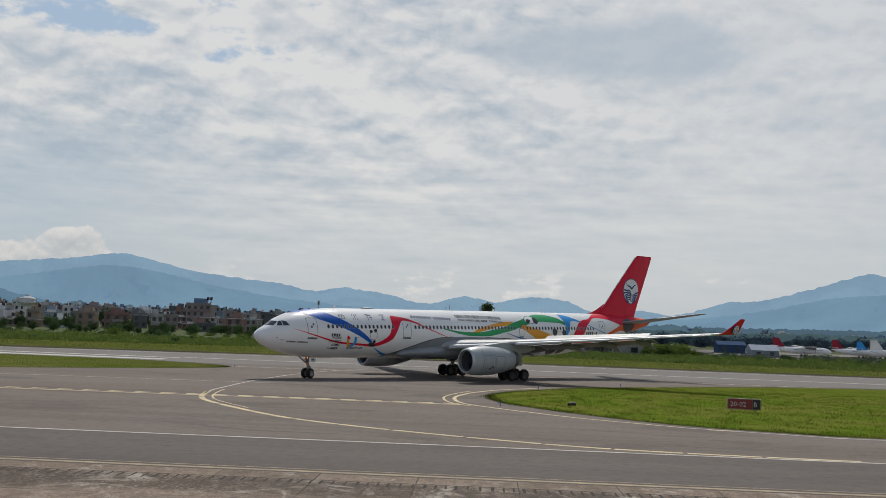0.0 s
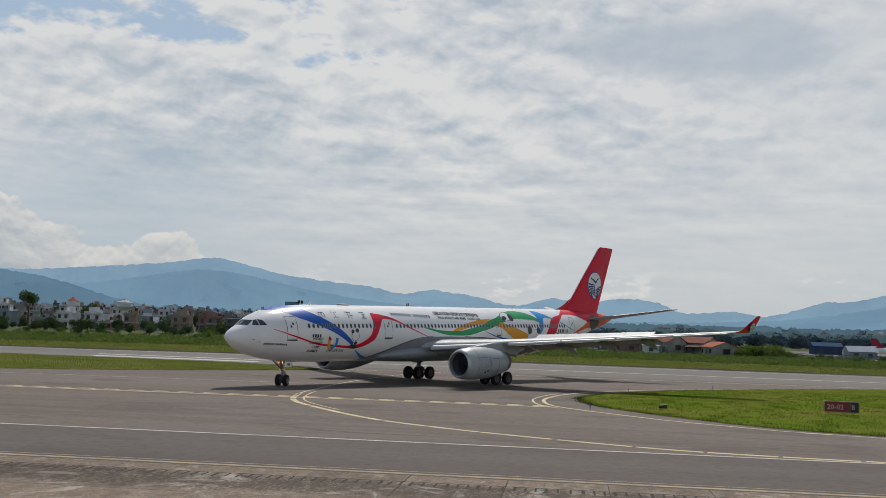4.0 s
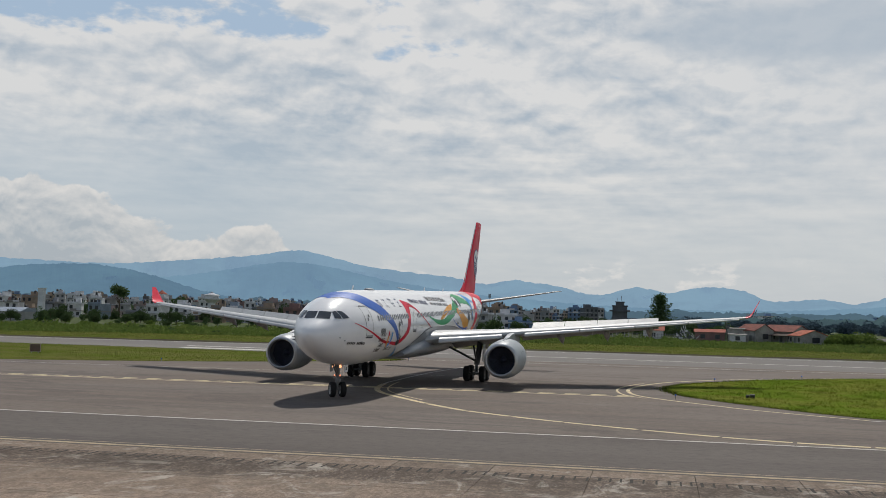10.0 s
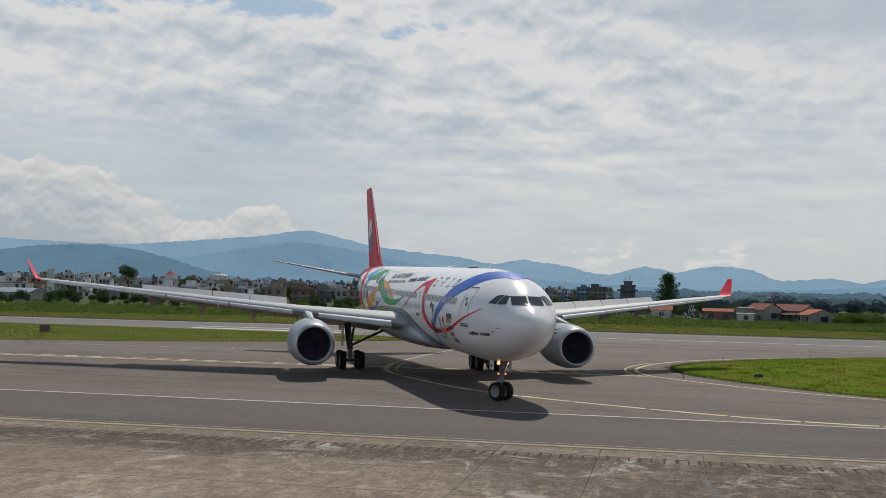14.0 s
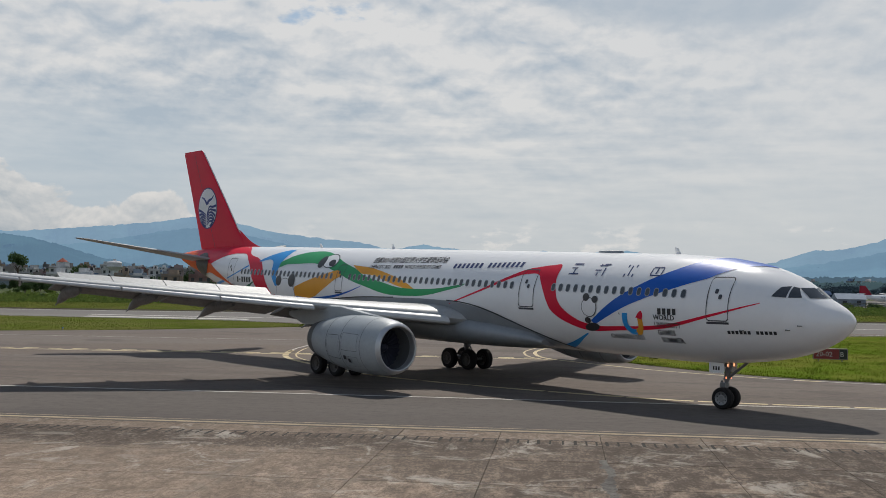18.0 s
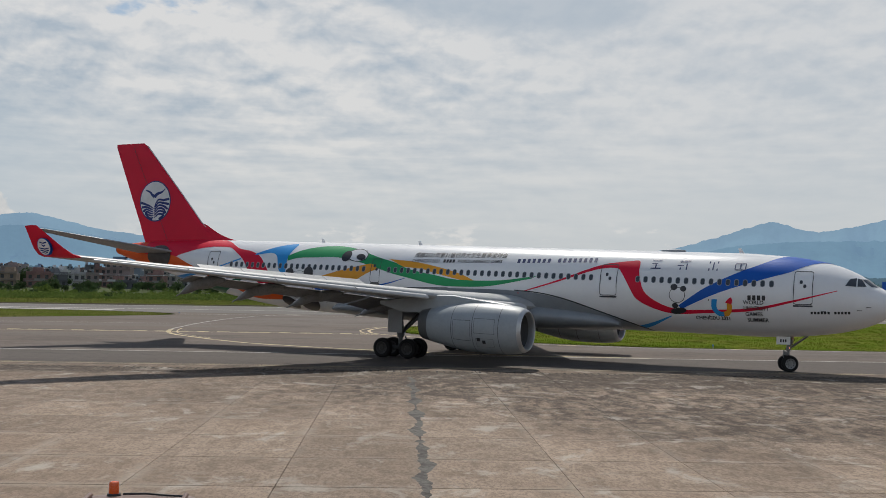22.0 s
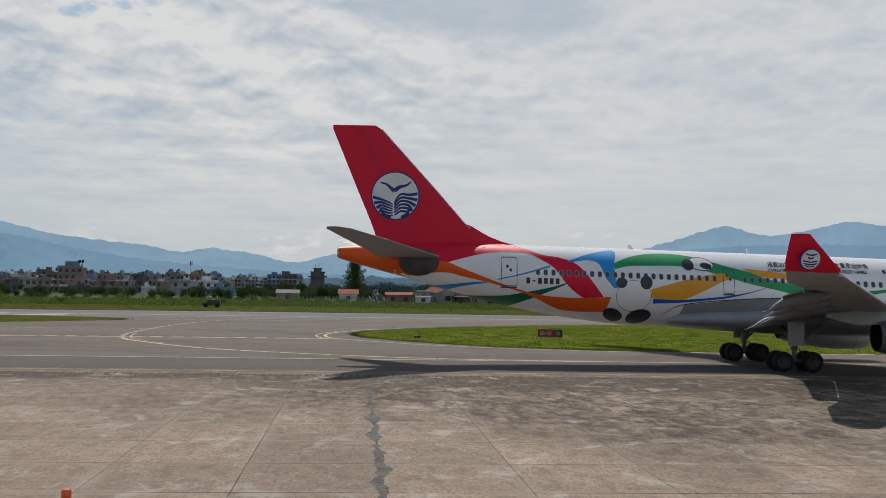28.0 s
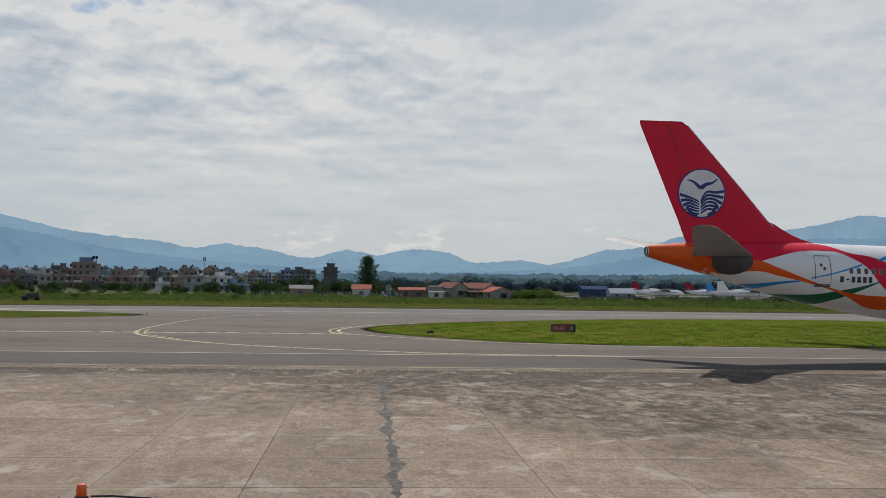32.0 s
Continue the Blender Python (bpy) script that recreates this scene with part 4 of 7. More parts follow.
ovals([(42.05, 4.85, 1.22, 1.08, 0), (37.3, 7.12, 0.92, 0.47, 6), (13.15, 4.72, 0.52, 0.50, 0)], M["seam"], "thin dark rim of a painted oval", 0.027)
ovals([(42.05, 4.85, 1.19, 1.05, 0), (37.3, 7.12, 0.85, 0.42, 6), (13.15, 4.72, 0.48, 0.46, 0)], M["skin"], "plain white painted oval", 0.030)
ovals([(43.35, 3.55, 0.72, 0.42, 20), (41.55, 3.45, 0.85, 0.5, -10), (41.2, 5.78, 0.42, 0.46, 0), (42.9, 5.75, 0.38, 0.36, 0), (38.2, 7.05, 0.40, 0.40, 0), (36.95, 6.98, 0.40, 0.22, 10), (13.35, 5.22, 0.22, 0.2, 0), (12.75, 5.12, 0.2, 0.18, 0), (13.1, 3.72, 0.52, 0.2, -8), (13.3, 4.05, 0.2, 0.16, 0)], M["ink"], "plain black painted oval", 0.034)


def rounded(hw, hh, r, n=5):
    out = []
    for cx, cz, a0 in ((hw - r, hh - r, 0), (-hw + r, hh - r, 90), (-hw + r, -hh + r, 180), (hw - r, -hh + r, 270)):
        for i in range(n):
            a = radians(a0 + 90 * i / (n - 1))
            out.append((cx + r * math.cos(a), cz + r * math.sin(a)))
    return out


def row_z(s):
    return ZC0 + LEAN * (s - 24) + 0.84


def cabin_windows():
    """Each pane a mesh of its own on the hull."""
    outl = rounded(0.115, 0.175, 0.10, 4)
    skip = ((17.0, 18.8), (34.6, 36.2), (4, 7.0), (49.4, 60), (16.0, 17.0))
    for sd in (1, -1):
        s = 7.3
        while s < 48.8:
            if not any(a < s < b for a, b in skip):
                sh = Shape()
                pts = [hull(s + x, row_z(s) + z, sd, 0.022) for x, z in outl]
                rim = [hull(s + x * 1.28, row_z(s) + z * 1.22, sd, 0.02) for x, z in outl]
                sh.rings([rim, pts], k=1)
                sh.add(pts, [tuple(range(len(pts)))], 0)
                sh.make("window", None, fuselage, False, mats=[M["pane"], M["grey_paint"]])
            s += 0.53


cabin_windows()


def ring_on_hull(sh, outl, s0, z0, sd, w, off, k=0):
    inner = []
    n = len(outl)
    for i, (x, z) in enumerate(outl):
        l = math.hypot(x, z)
        inner.append((x * (1 - w / l), z * (1 - w / l)))
    sh.rings([[hull(s0 + x, z0 + z, sd, off) for x, z in outl], [hull(s0 + x, z0 + z, sd, off) for x, z in inner]], k=k)


def doors():
    for s0, zm, hw, hh in ((5.45, -0.05, 0.56, 1.02), (17.75, -0.0, 0.58, 1.02), (35.45, 0.02, 0.40, 0.88), (50.6, 0.1, 0.56, 1.0)):
        z0 = row_z(s0) - 0.12 + zm
        for sd in (1, -1):
            sh = Shape()
            outl = rounded(hw, hh, 0.16, 5)
            dense = []
            for i in range(len(outl)):
                a, b = outl[i], outl[(i + 1) % len(outl)]
                m = max(1, int(math.hypot(b[0] - a[0], b[1] - a[1]) / 0.12))
                dense += [(a[0] + (b[0] - a[0]) * j / m, a[1] + (b[1] - a[1]) * j / m) for j in range(m)]
            ring_on_hull(sh, dense, s0, z0, sd, 0.05, 0.024)
            for dx, dz in ((0.12, 0.35), (-0.1, 0.1)):
                sh.add([hull(s0 + dx + x, z0 + dz + z, sd, 0.024) for x, z in rounded(0.09, 0.11, 0.07, 4)], [tuple(range(16))])
            sh.make("door", M["seam"], fuselage, False, "cabin door outline with small window")
            sh = Shape()
            sh.add([hull(s0 + x, z0 - hh - 0.08 + z, sd, 0.02) for x, z in ((-hw, -.05), (hw, -.05), (hw, .05), (-hw, .05))], [(0, 1, 2, 3)])
            sh.make("door_sill", M["seam"], fuselage, False)


doors()


def cockpit():
    def pane(corners, sd):
        # corners (s, z) on the hull
        n = 6
        g = []
        for j in range(n + 1):
            t = j / n
            g.append([hull((corners[0][0] * (1 - u) + corners[1][0] * u) * (1 - t) + (corners[3][0] * (1 - u) + corners[2][0] * u) * t,
                           (corners[0][1] * (1 - u) + corners[1][1] * u) * (1 - t) + (corners[3][1] * (1 - u) + corners[2][1] * u) * t, sd, 0.02) for u in np.linspace(0, 1, 7)])
        sh = Shape()
        sh.rings(g, closed=False)
        sh.make("cockpit_window", M["pane"], fuselage, True, "dark cockpit window")
    for sd in (1, -1):
        pane([(2.50, 5.43), (3.10, 5.47), (2.86, 5.90), (2.52, 5.94)], sd)
        pane([(1.95, 5.43), (2.43, 5.43), (2.46, 5.92), (2.24, 5.86)], sd)
    # windscreen: two panes across the front, by angle round the hull
    for sd in (1, -1):
        g = []
        for j in range(6):
            t = j / 5
            row = []
            for i in range(9):
                u = i / 8
                y = 0.05 + u * (0.82 - 0.05 * t)
                z = 5.43 + 0.46 * t - 0.02 * u
                # walk along the hull until it is wide enough at this height
                lo, hi = 0.4, 3.2
                for _ in range(24):
                    mid = (lo + hi) / 2
                    w, c, h = section(mid)
                    if (y / w) ** 2 + ((z - c) / h) ** 2 > 1:
                        lo = mid
                    else:
                        hi = mid
                row.append((-hi + 0.02 + 0.0, sd * y, z + 0.012))
            g.append(row)
        sh = Shape()
        sh.rings(g, closed=False)
        sh.make("windscreen", M["pane"], fuselage, True, "dark cockpit windscreen pane")


cockpit()


# ---- lettering and emblems ----
def bars(spots, material, name="lettering", off=0.02, sides=(1, -1), label=""):
    """spots: (s centre, z centre, width, height)."""
    for sd in sides:
        for s0, z0, w, h in spots:
            sh = Shape()
            sh.add([hull(s0 + x * w / 2, z0 + z * h / 2, sd, off) for x, z in ((-1, -1), (1, -1), (1, 1), (-1, 1))], [(0, 1, 2, 3)])
            sh.make(name, material, fuselage, False, label)


def words(text, s_left, z, size, material, sides=(1, -1), name="lettering", stretch=1.0):
    """Built-in font laid on the hull; s_left: the end at which it begins on the right-hand side of the aircraft (its aft end)."""
    def flat(txt):
        cu = bpy.data.curves.new(name, "FONT")
        cu.body, cu.size, cu.resolution_u, cu.offset = txt, size, 2, size * 0.018
        tmp = new(name, cu)
        me = bpy.data.meshes.new_from_object(tmp)
        scene.collection.objects.unlink(tmp)
        return [(v.co.x, v.co.y) for v in me.vertices], [tuple(p.vertices) for p in me.polygons]
    width = max(p[0] for p in flat(text)[0]) * stretch
    for n, ch in enumerate(text):
        if ch == " ":
            continue
        start = max(p[0] for p in flat(text[:n + 1])[0]) - max(p[0] for p in flat(ch)[0])
        pts, faces = flat(ch)
        for sd in sides:
            vs = []
            for x, y in pts:
                x = (x + start) * stretch
                vs.append(hull(s_left - x if sd < 0 else s_left - width + x, z + y, sd, 0.022))
            obj("letter", vs, faces, material, fuselage, False, "dark painted letter")


def lettering():
    # airline name as plain shapes
    bars([(24.35 - i * 0.365, 6.80 + 0.006 * i, 0.20, 0.28) for i in range(16) if i != 7], M["navy"], label="dark blue bars of the airline lettering")
    words("成都2021年第31届世界大学生夏季运动会", 32.55, 7.02, 0.40, M["ink"])
    for i, (s0, z0) in enumerate(((14.7, 6.66), (12.9, 6.62), (11.0, 6.58))):
        bars([(s0, z0 + 0.26, 0.62, 0.07), (s0 + 0.1, z0 + 0.05, 0.4, 0.06), (s0, z0 - 0.26, 0.66, 0.07), (s0 + 0.02, z0 - 0.1, 0.08, 0.35)] if i < 1 else
             [(s0 + 0.2, z0, 0.08, 0.6), (s0 + 0.05, z0 + 0.22, 0.5, 0.06), (s0 + 0.2, z0 - 0.02, 0.4, 0.06), (s0 - 0.2, z0 - 0.1, 0.08, 0.4), (s0 - 0.2, z0 + 0.28, 0.4, 0.06)] if i < 2 else
             [(s0 - 0.26, z0, 0.08, 0.6), (s0, z0, 0.08, 0.5), (s0 + 0.26, z0, 0.09, 0.6)], M["navy"], label="dark blue strokes of a character")
    bars([(9.3 + dx, 6.55 + dz, w, h) for dx, dz, w, h in ((0, 0.2, 0.62, 0.06), (0, -0.2, 0.62, 0.06), (0.32, 0, 0.06, 0.34), (-0.32, 0, 0.06, 0.34), (0, 0.02, 0.08, 0.3))], M["navy"], label="dark blue emblem strokes")
    words("CHENGDU 2021", 12.05, 3.22, 0.31, M["ink"])
    bars([(8.62 - 0.29 * i, 4.64, 0.2, 0.3) for i in range(4)], M["ink"], label="dark bars of an emblem word")
    words("WORLD", 9.0, 4.24, 0.34, M["ink"])
    words("UNIVERSITY", 8.98, 3.88, 0.34, M["ink"], stretch=0.85)
    words("GAMES", 8.9, 3.52, 0.34, M["ink"])
    words("SUMMER", 8.8, 3.16, 0.34, M["ink"])
    words("CHENGDU 2021", 32.6, 6.64, 0.31, M["ink"])
    bars([(30.02 - 0.24 * i, 6.75, 0.17, 0.22) for i in range(4)], M["ink"], label="small dark bars of an emblem word")
    words("WORLD UNIVERSITY GAMES", 29.0, 6.64, 0.31, M["ink"], stretch=0.86)
    bars([(4.95 - 0.19 * i, 3.80 + 0.004 * i, 0.13, 0.15) for i in range(12) if i != 6], M["ink"], label="small dark bars of lettering")
    bars([(49.3 - 0.40 * i, 5.80 - 0.006 * i, 0.25 if i != 1 else 0.2, 0.40 if i != 1 else 0.09) for i in range(6)], M["ink"], label="dark bars of the registration")
    # emblem curl in three colours
    patch("emblem", [(10.95, 4.5), (10.95, 3.9), (10.6, 3.5), (10.2, 3.45)], [(10.6, 4.5), (10.65, 4.0), (10.45, 3.75), (10.2, 3.72)], M["sky_blue"], n=14, rows=2, off=0.02, label="blue curl of an emblem")
    patch("emblem", [(10.3, 3.44), (9.9, 3.5), (9.7, 3.9), (9.7, 4.3)], [(10.3, 3.72), (10.05, 3.8), (10.0, 4.0), (10.0, 4.3)], M["amber"], n=14, rows=2, off=0.02, label="amber curl of an emblem")
    patch("emblem", [(10.1, 4.3), (9.95, 4.5), (9.8, 4.62)], [(9.72, 4.2), (9.65, 4.45), (9.72, 4.64)], M["red"], n=10, rows=2, off=0.022, label="red tip of an emblem")
    bars([(11.15, 3.95, 0.05, 1.1)], M["ink"], label="thin dark dividing line")


lettering()


# ---- wings, tail ----
def foil(n, thick):
    up, lo = [], []
    for i in range(n + 1):
        x = 0.5 * (1 - math.cos(math.pi * i / n))
        y = 5 * thick * (0.2969 * math.sqrt(x) - 0.1260 * x - 0.3516 * x * x + 0.2843 * x ** 3 - 0.1036 * x ** 4)
        up.append((x, y + 0.015 * math.sin(math.pi * x)))
        lo.append((x, -y * 0.8 + 0.015 * math.sin(math.pi * x)))
    return up[::-1] + lo[1:-1]


def surface(name, secs, material, side=1, upright=False, label="", parent=None, sweep_z=0.0, n=14):
    """A lofted wing. secs: (span, s of the leading edge, chord, height, thickness ratio)."""
    sh = Shape()
    rings = []
    for sp, le, ch, z, th in secs:
        r = []
        for x, y in foil(n, th):
            if upright:
                r.append((-(le + x * ch), y * ch, sp))
            else:
                r.append((-(le + x * ch), side * sp, z + y * ch - x * ch * sweep_z))
        rings.append(r)
    sh.rings(rings, cap0=True, cap1=True)
    return sh.make(name, material, parent or plane, True, label)


def wing_z(y):
    return 3.72 + (y - 2.5) * 0.0945


def wing_le(y):
    return 23.0 + (y - 2.5) * 0.577


def wing_te(y):
    return 33.4 + (y - 2.4) * 0.03 if y < 9.6 else 33.6 + (y - 9.6) * 0.368


M["root_dark"] = mat("dark_scuffed_panel", (0.05, 0.045, 0.045), 0.5, col2=(0.09, 0.08, 0.075), scale=1.5)


def wings():
    for sd in (1, -1):
        ys = [1.5, 2.8, 4.5, 6.5, 8.4, 9.6, 12, 15, 18, 21, 24, 27, 29.0]
        secs = [(y, wing_le(y), (wing_te(y) - wing_le(y)) * (0.80 if y < 21.5 else 1.0), wing_z(y), lerp(y, [2, 9, 29], [0.135, 0.115, 0.10]) / (0.80 if y < 21.5 else 1.0)) for y in ys]
        wing = surface("wing", secs, M["wing_paint"], sd, label="light grey swept wing")
        # winglet
        z9 = wing_z(29.0)
        tip = [(29.0, 38.2, 2.7, z9, 0.08), (29.4, 38.35, 2.55, z9 + 0.12, 0.07), (29.66, 38.8, 2.2, z9 + 0.45, 0.06), (30.34, 40.1, 0.88, 7.85, 0.06)]
        wl = surface("winglet", tip, M["red"], sd, label="red winglet with a round emblem")
        disc(wl, 29.88, 39.95, 6.75, 0.46, sd)
        # slats: bright leading edge strips
        for a, b in ((3.6, 8.4), (10.2, 14.6), (14.7, 19.2), (19.3, 23.8), (23.9, 28.4)):
            ss = []
            for y in np.linspace(a, b, 4):
                ch = (wing_te(y) - wing_le(y)) * 0.17
                ss.append((y, wing_le(y) - ch * 0.30, ch, wing_z(y) - 0.10 - 0.005 * (29 - y), 0.34))
            surface("slat", ss, M["slat"], sd, label="bare metal leading edge slat", sweep_z=-0.11, n=9)
        # flaps, drooped
        for a, b in ((2.9, 8.9), (9.2, 15.3), (15.4, 21.2)):
            ss = []
            for y in np.linspace(a, b, 4):
                c = wing_te(y) - wing_le(y)
                ss.append((y, wing_le(y) + c * 0.80, max(c * 0.27, 1.0), wing_z(y) - 0.12, 0.12))
            surface("flap", ss, M["fairing"], sd, label="lowered trailing edge flap", sweep_z=0.30, n=9)
        # spoilers, raised
        for a, b in ((10.3, 13.0), (13.05, 15.8), (15.85, 18.5), (18.55, 21.2)):
            sh = Shape()
            q = []
            for y in (a, b):
                c = wing_te(y) - wing_le(y)
                s0 = wing_le(y) + c * 0.60
                z0 = wing_z(y) + c * 0.052
                L = c * 0.17
                for ds, dz in ((0, 0), (L * 0.86, L * 0.52), (L * 0.86, L * 0.52 - 0.05), (0, -0.06)):
                    q.append((-(s0 + ds), sd * y, z0 + dz))
            sh.add(q, [(0, 1, 5, 4), (1, 2, 6, 5), (2, 3, 7, 6), (3, 0, 4, 7), (0, 3, 2, 1), (4, 5, 6, 7)])
            sh.make("spoiler", M["wing_paint"], plane, False, "raised spoiler panel")
        # flap track fairings
        for y, L in ((5.8, 4.6), (12.6, 4.4), (16.6, 4.0), (20.4, 3.6)):
            sh = Shape()
            c = wing_te(y) - wing_le(y)
            s0 = wing_te(y) - L * 0.62
            rings = []
            for t in np.linspace(0, 1, 12):
                w = 0.30 * math.sin(math.pi * min(1, t * 1.05 + 0.04)) ** 0.6 + 0.02 if t < 0.95 else 0.03
                h = w * 1.5
                zc = wing_z(y) - 0.30 - 0.35 * t - max(0, t - 0.55) * 1.4
                rings.append([(-(s0 + t * L), sd * y + w * math.sin(a), zc + h * 0.8 * math.cos(a)) for a in np.linspace(0, 2 * math.pi, 12, endpoint=False)])
            sh.rings(rings, cap0=True, cap1=True)
            sh.make("flap_track_fairing", M["fairing"], plane, True, "pointed fairing under the wing")
        # tailplane
        tz = lambda y: 7.25 + (y - 1.0) * 0.185
        surface("tailplane", [(0.9, 54.9, 4.6, tz(0.9), 0.085), (3.5, 56.8, 3.6, tz(3.5), 0.08), (7, 59.4, 2.5, tz(7), 0.075), (9.3, 61.2, 1.6, tz(9.3), 0.08), (9.75, 61.9, 0.8, tz(9.75), 0.05)], M["tail_paint"], sd, label="grey swept tailplane")
        sh = Shape()            # dark patch where the tailplane meets the hull
        ring = [[hull(56.8 + 1.4 * k * math.cos(a), 6.95 + 0.9 * k * math.sin(a), sd, 0.06 + 0.05 * (1 - k)) for a in np.linspace(0, 2 * math.pi, 28, endpoint=False)] for k in (1.0, 0.75, 0.5, 0.25)]
        sh.rings(ring, cap1=True)
        sh.make("tailplane_root", M["root_dark"], plane, True, "dark scuffed panel at the tailplane root")


M["slat"] = mat("slat_metal", (0.52, 0.525, 0.53), 0.46, 0.1, scale=0.7, fine=0.1, spec=0.5)


def disc(parent, y, s0, z0, r, sd):
    """A round emblem: pale disc with blue waves, on a surface that faces sideways."""
    for k, (mt, d) in enumerate((("blue", 0.0), ("pearl", 0.006))):
        rr = r * (1.0 if k == 0 else 0.93)
        for q in (1, -1):
            sh = Shape()
            pts = [(-(s0 + rr * math.cos(a)), sd * y + q * (0.075 + d) + sd * (rr * math.sin(a)) * 0.38, z0 + rr * math.sin(a)) for a in np.linspace(0, 2 * math.pi, 32, endpoint=False)]
            sh.add(pts, [tuple(range(32))])
            sh.make("emblem", M[mt], parent, False, "round emblem disc")
    for q in (1, -1):
        for dz, hw, ht in ((0.14, 0.20, 0.05), (0.02, 0.10, 0.06), (-0.10, 0.26, 0.05), (-0.19, 0.24, 0.05), (-0.27, 0.17, 0.04)):
            sh = Shape()
            sh.add([(-(s0 + a * r / 0.36), sd * y + q * 0.088 + sd * (dz + b) * r / 0.36 * 0.38, z0 + (dz + b) * r / 0.36) for a, b in ((-hw, -ht / 2 + 0.04), (0, -ht / 2), (hw, -ht / 2 + 0.05), (hw, ht / 2 + 0.05), (0, ht / 2), (-hw, ht / 2 + 0.04))], [tuple(range(6))])
            sh.make("emblem_stroke", M["navy_paint"], parent, False, "dark blue stroke of the emblem")


M["navy_paint"] = mat("dark_blue_emblem_paint", (0.010, 0.030, 0.19), 0.5, scale=1, fine=0.0)
M["pearl"] = mat("pale_emblem_paint", (0.76, 0.77, 0.79), 0.35, scale=1, fine=0.0)


def fin():
    secs = [(7.2, 50.6, 8.6, 0, 0.085), (7.9, 51.2, 8.25, 0, 0.09), (8.6, 52.2, 7.55, 0, 0.095), (9.8, 53.6, 6.6, 0, 0.10), (12, 55.55, 5.6, 0, 0.10), (14.5, 57.85, 4.35, 0, 0.10), (16.28, 59.5, 3.45, 0, 0.09), (16.56, 59.95, 3.0, 0, 0.07)]
    f_ = surface("tail_fin", secs, M["red"], 1, upright=True, label="red tail fin with a round emblem")
    # leading fillet
    sh = Shape()
    rings = []
    for s0 in np.linspace(49.4, 54.0, 16):
        zt = lerp(s0, [49.4, 50.2, 51.0, 51.8, 52.5, 53.2, 54.0], [8.22, 8.34, 8.55, 8.86, 9.24, 9.65, 9.85])
        zb = 8.0
        w = 0.05 + 0.055 * (s0 - 49.4)
        rings.append([(-s0, -w, zb), (-s0, -w * 0.35, zb + (zt - zb) * 0.7), (-s0, 0, zt), (-s0, w * 0.35, zb + (zt - zb) * 0.7), (-s0, w, zb)])
    sh.rings(rings, closed=False)
    sh.make("fin_fillet", M["red"], plane, True, "red fillet ahead of the fin")
    # bright leading edge
    surface("fin_leading_edge", [(a, b - 0.05, 0.34, 0, 0.30) for a, b in ((8.6, 52.1), (9.8, 53.6), (12, 55.55), (14.5, 57.85), (16.3, 59.5))], M["slat"], 1, upright=True, label="bare metal leading edge", n=6)
    # rudder seam and emblem
    s0, z0, r = 58.5, 11.62, 1.72
    for q in (1, -1):
        def side_y(s, z):
            a = lerp(z, [p[0] for p in secs], [p[1] for p in secs])
            c = lerp(z, [p[0] for p in secs], [p[2] for p in secs])
            x = min(max((s - a) / c, 0.01), 0.99)
            y = 5 * 0.10 * (0.2969 * math.sqrt(x) - 0.1260 * x - 0.3516 * x * x + 0.2843 * x ** 3 - 0.1036 * x ** 4)
            return y * c * (0.8 if q < 0 else 1.0) + (0.015 * math.sin(math.pi * x) * c * (1 if q > 0 else -1))
        for mt, rr, d in (("navy_paint", r, 0.02), ("pearl", r * 0.945, 0.03)):
            sh = Shape()
            g = []
            for k in range(7):
                g.append([(-(s0 + rr * k / 6 * math.cos(a)), q * (side_y(s0 + rr * k / 6 * math.cos(a), z0 + rr * k / 6 * math.sin(a)) + d), z0 + rr * k / 6 * math.sin(a)) for a in np.linspace(0, 2 * math.pi, 36, endpoint=False)])
            sh.rings(g)
            sh.make("emblem", M[mt], f_, True, "round emblem disc")
        # waves: fanned blue stripes in the lower half, a wing-shaped stroke above
        def stroke(pts, w0, w1):
            c = spline([(*p, 0) for p in pts], 14)
            sh = Shape()
            a, b = [], []
            for i in range(14):
                p0, p1 = c[max(i - 1, 0)], c[min(i + 1, 13)]
                d = np.array([-(p1[1] - p0[1]), p1[0] - p0[0]])
                d = d / (np.linalg.norm(d) + 1e-9) * (w0 + (w1 - w0) * i / 13) / 2
                for lst, e in ((a, 1), (b, -1)):
                    s_, z_ = s0 + c[i][0] + d[0] * e, z0 + c[i][1] + d[1] * e
                    lst.append((-s_, q * (side_y(s_, z_) + 0.04), z_))
            sh.rings([a, b], closed=False)
            sh.make("emblem_stroke", M["navy_paint"], f_, True, "dark blue stroke of the emblem")
        for i in range(6):
            a0, a1 = radians(6 - 16 * i), radians(184 + 15 * i)
            stroke([(-1.58 * math.cos(a0), 1.58 * math.sin(a0)), (-0.95, 0.08 - 0.25 * i), (-0.42, 0.12 - 0.24 * i), (-0.12, -0.16 - 0.22 * i), (0.06, -0.52 - 0.17 * i)], 0.21, 0.09)
            stroke([(-1.58 * math.cos(a1), 1.58 * math.sin(a1)), (0.95, -0.28 - 0.2 * i), (0.45, -0.46 - 0.19 * i), (0.16, -0.62 - 0.15 * i)], 0.22, 0.08)
        stroke([(1.05, 0.92), (0.62, 0.80), (0.25, 0.48), (0.05, 0.36)], 0.08, 0.32)
        stroke([(0.05, 0.36), (-0.3, 0.62), (-0.75, 0.74), (-1.12, 1.02)], 0.32, 0.08)
        stroke([(0.35, 0.52), (0.05, 0.36), (-0.12, 0.30)], 0.16, 0.05)
        sh = Shape()
        sh.add([(-s_, q * (side_y(s_, z_) + 0.012), z_) for s_, z_ in ((56.9, 8.0), (56.94, 8.0), (61.0, 16.2), (60.96, 16.2))], [(0, 1, 2, 3)])
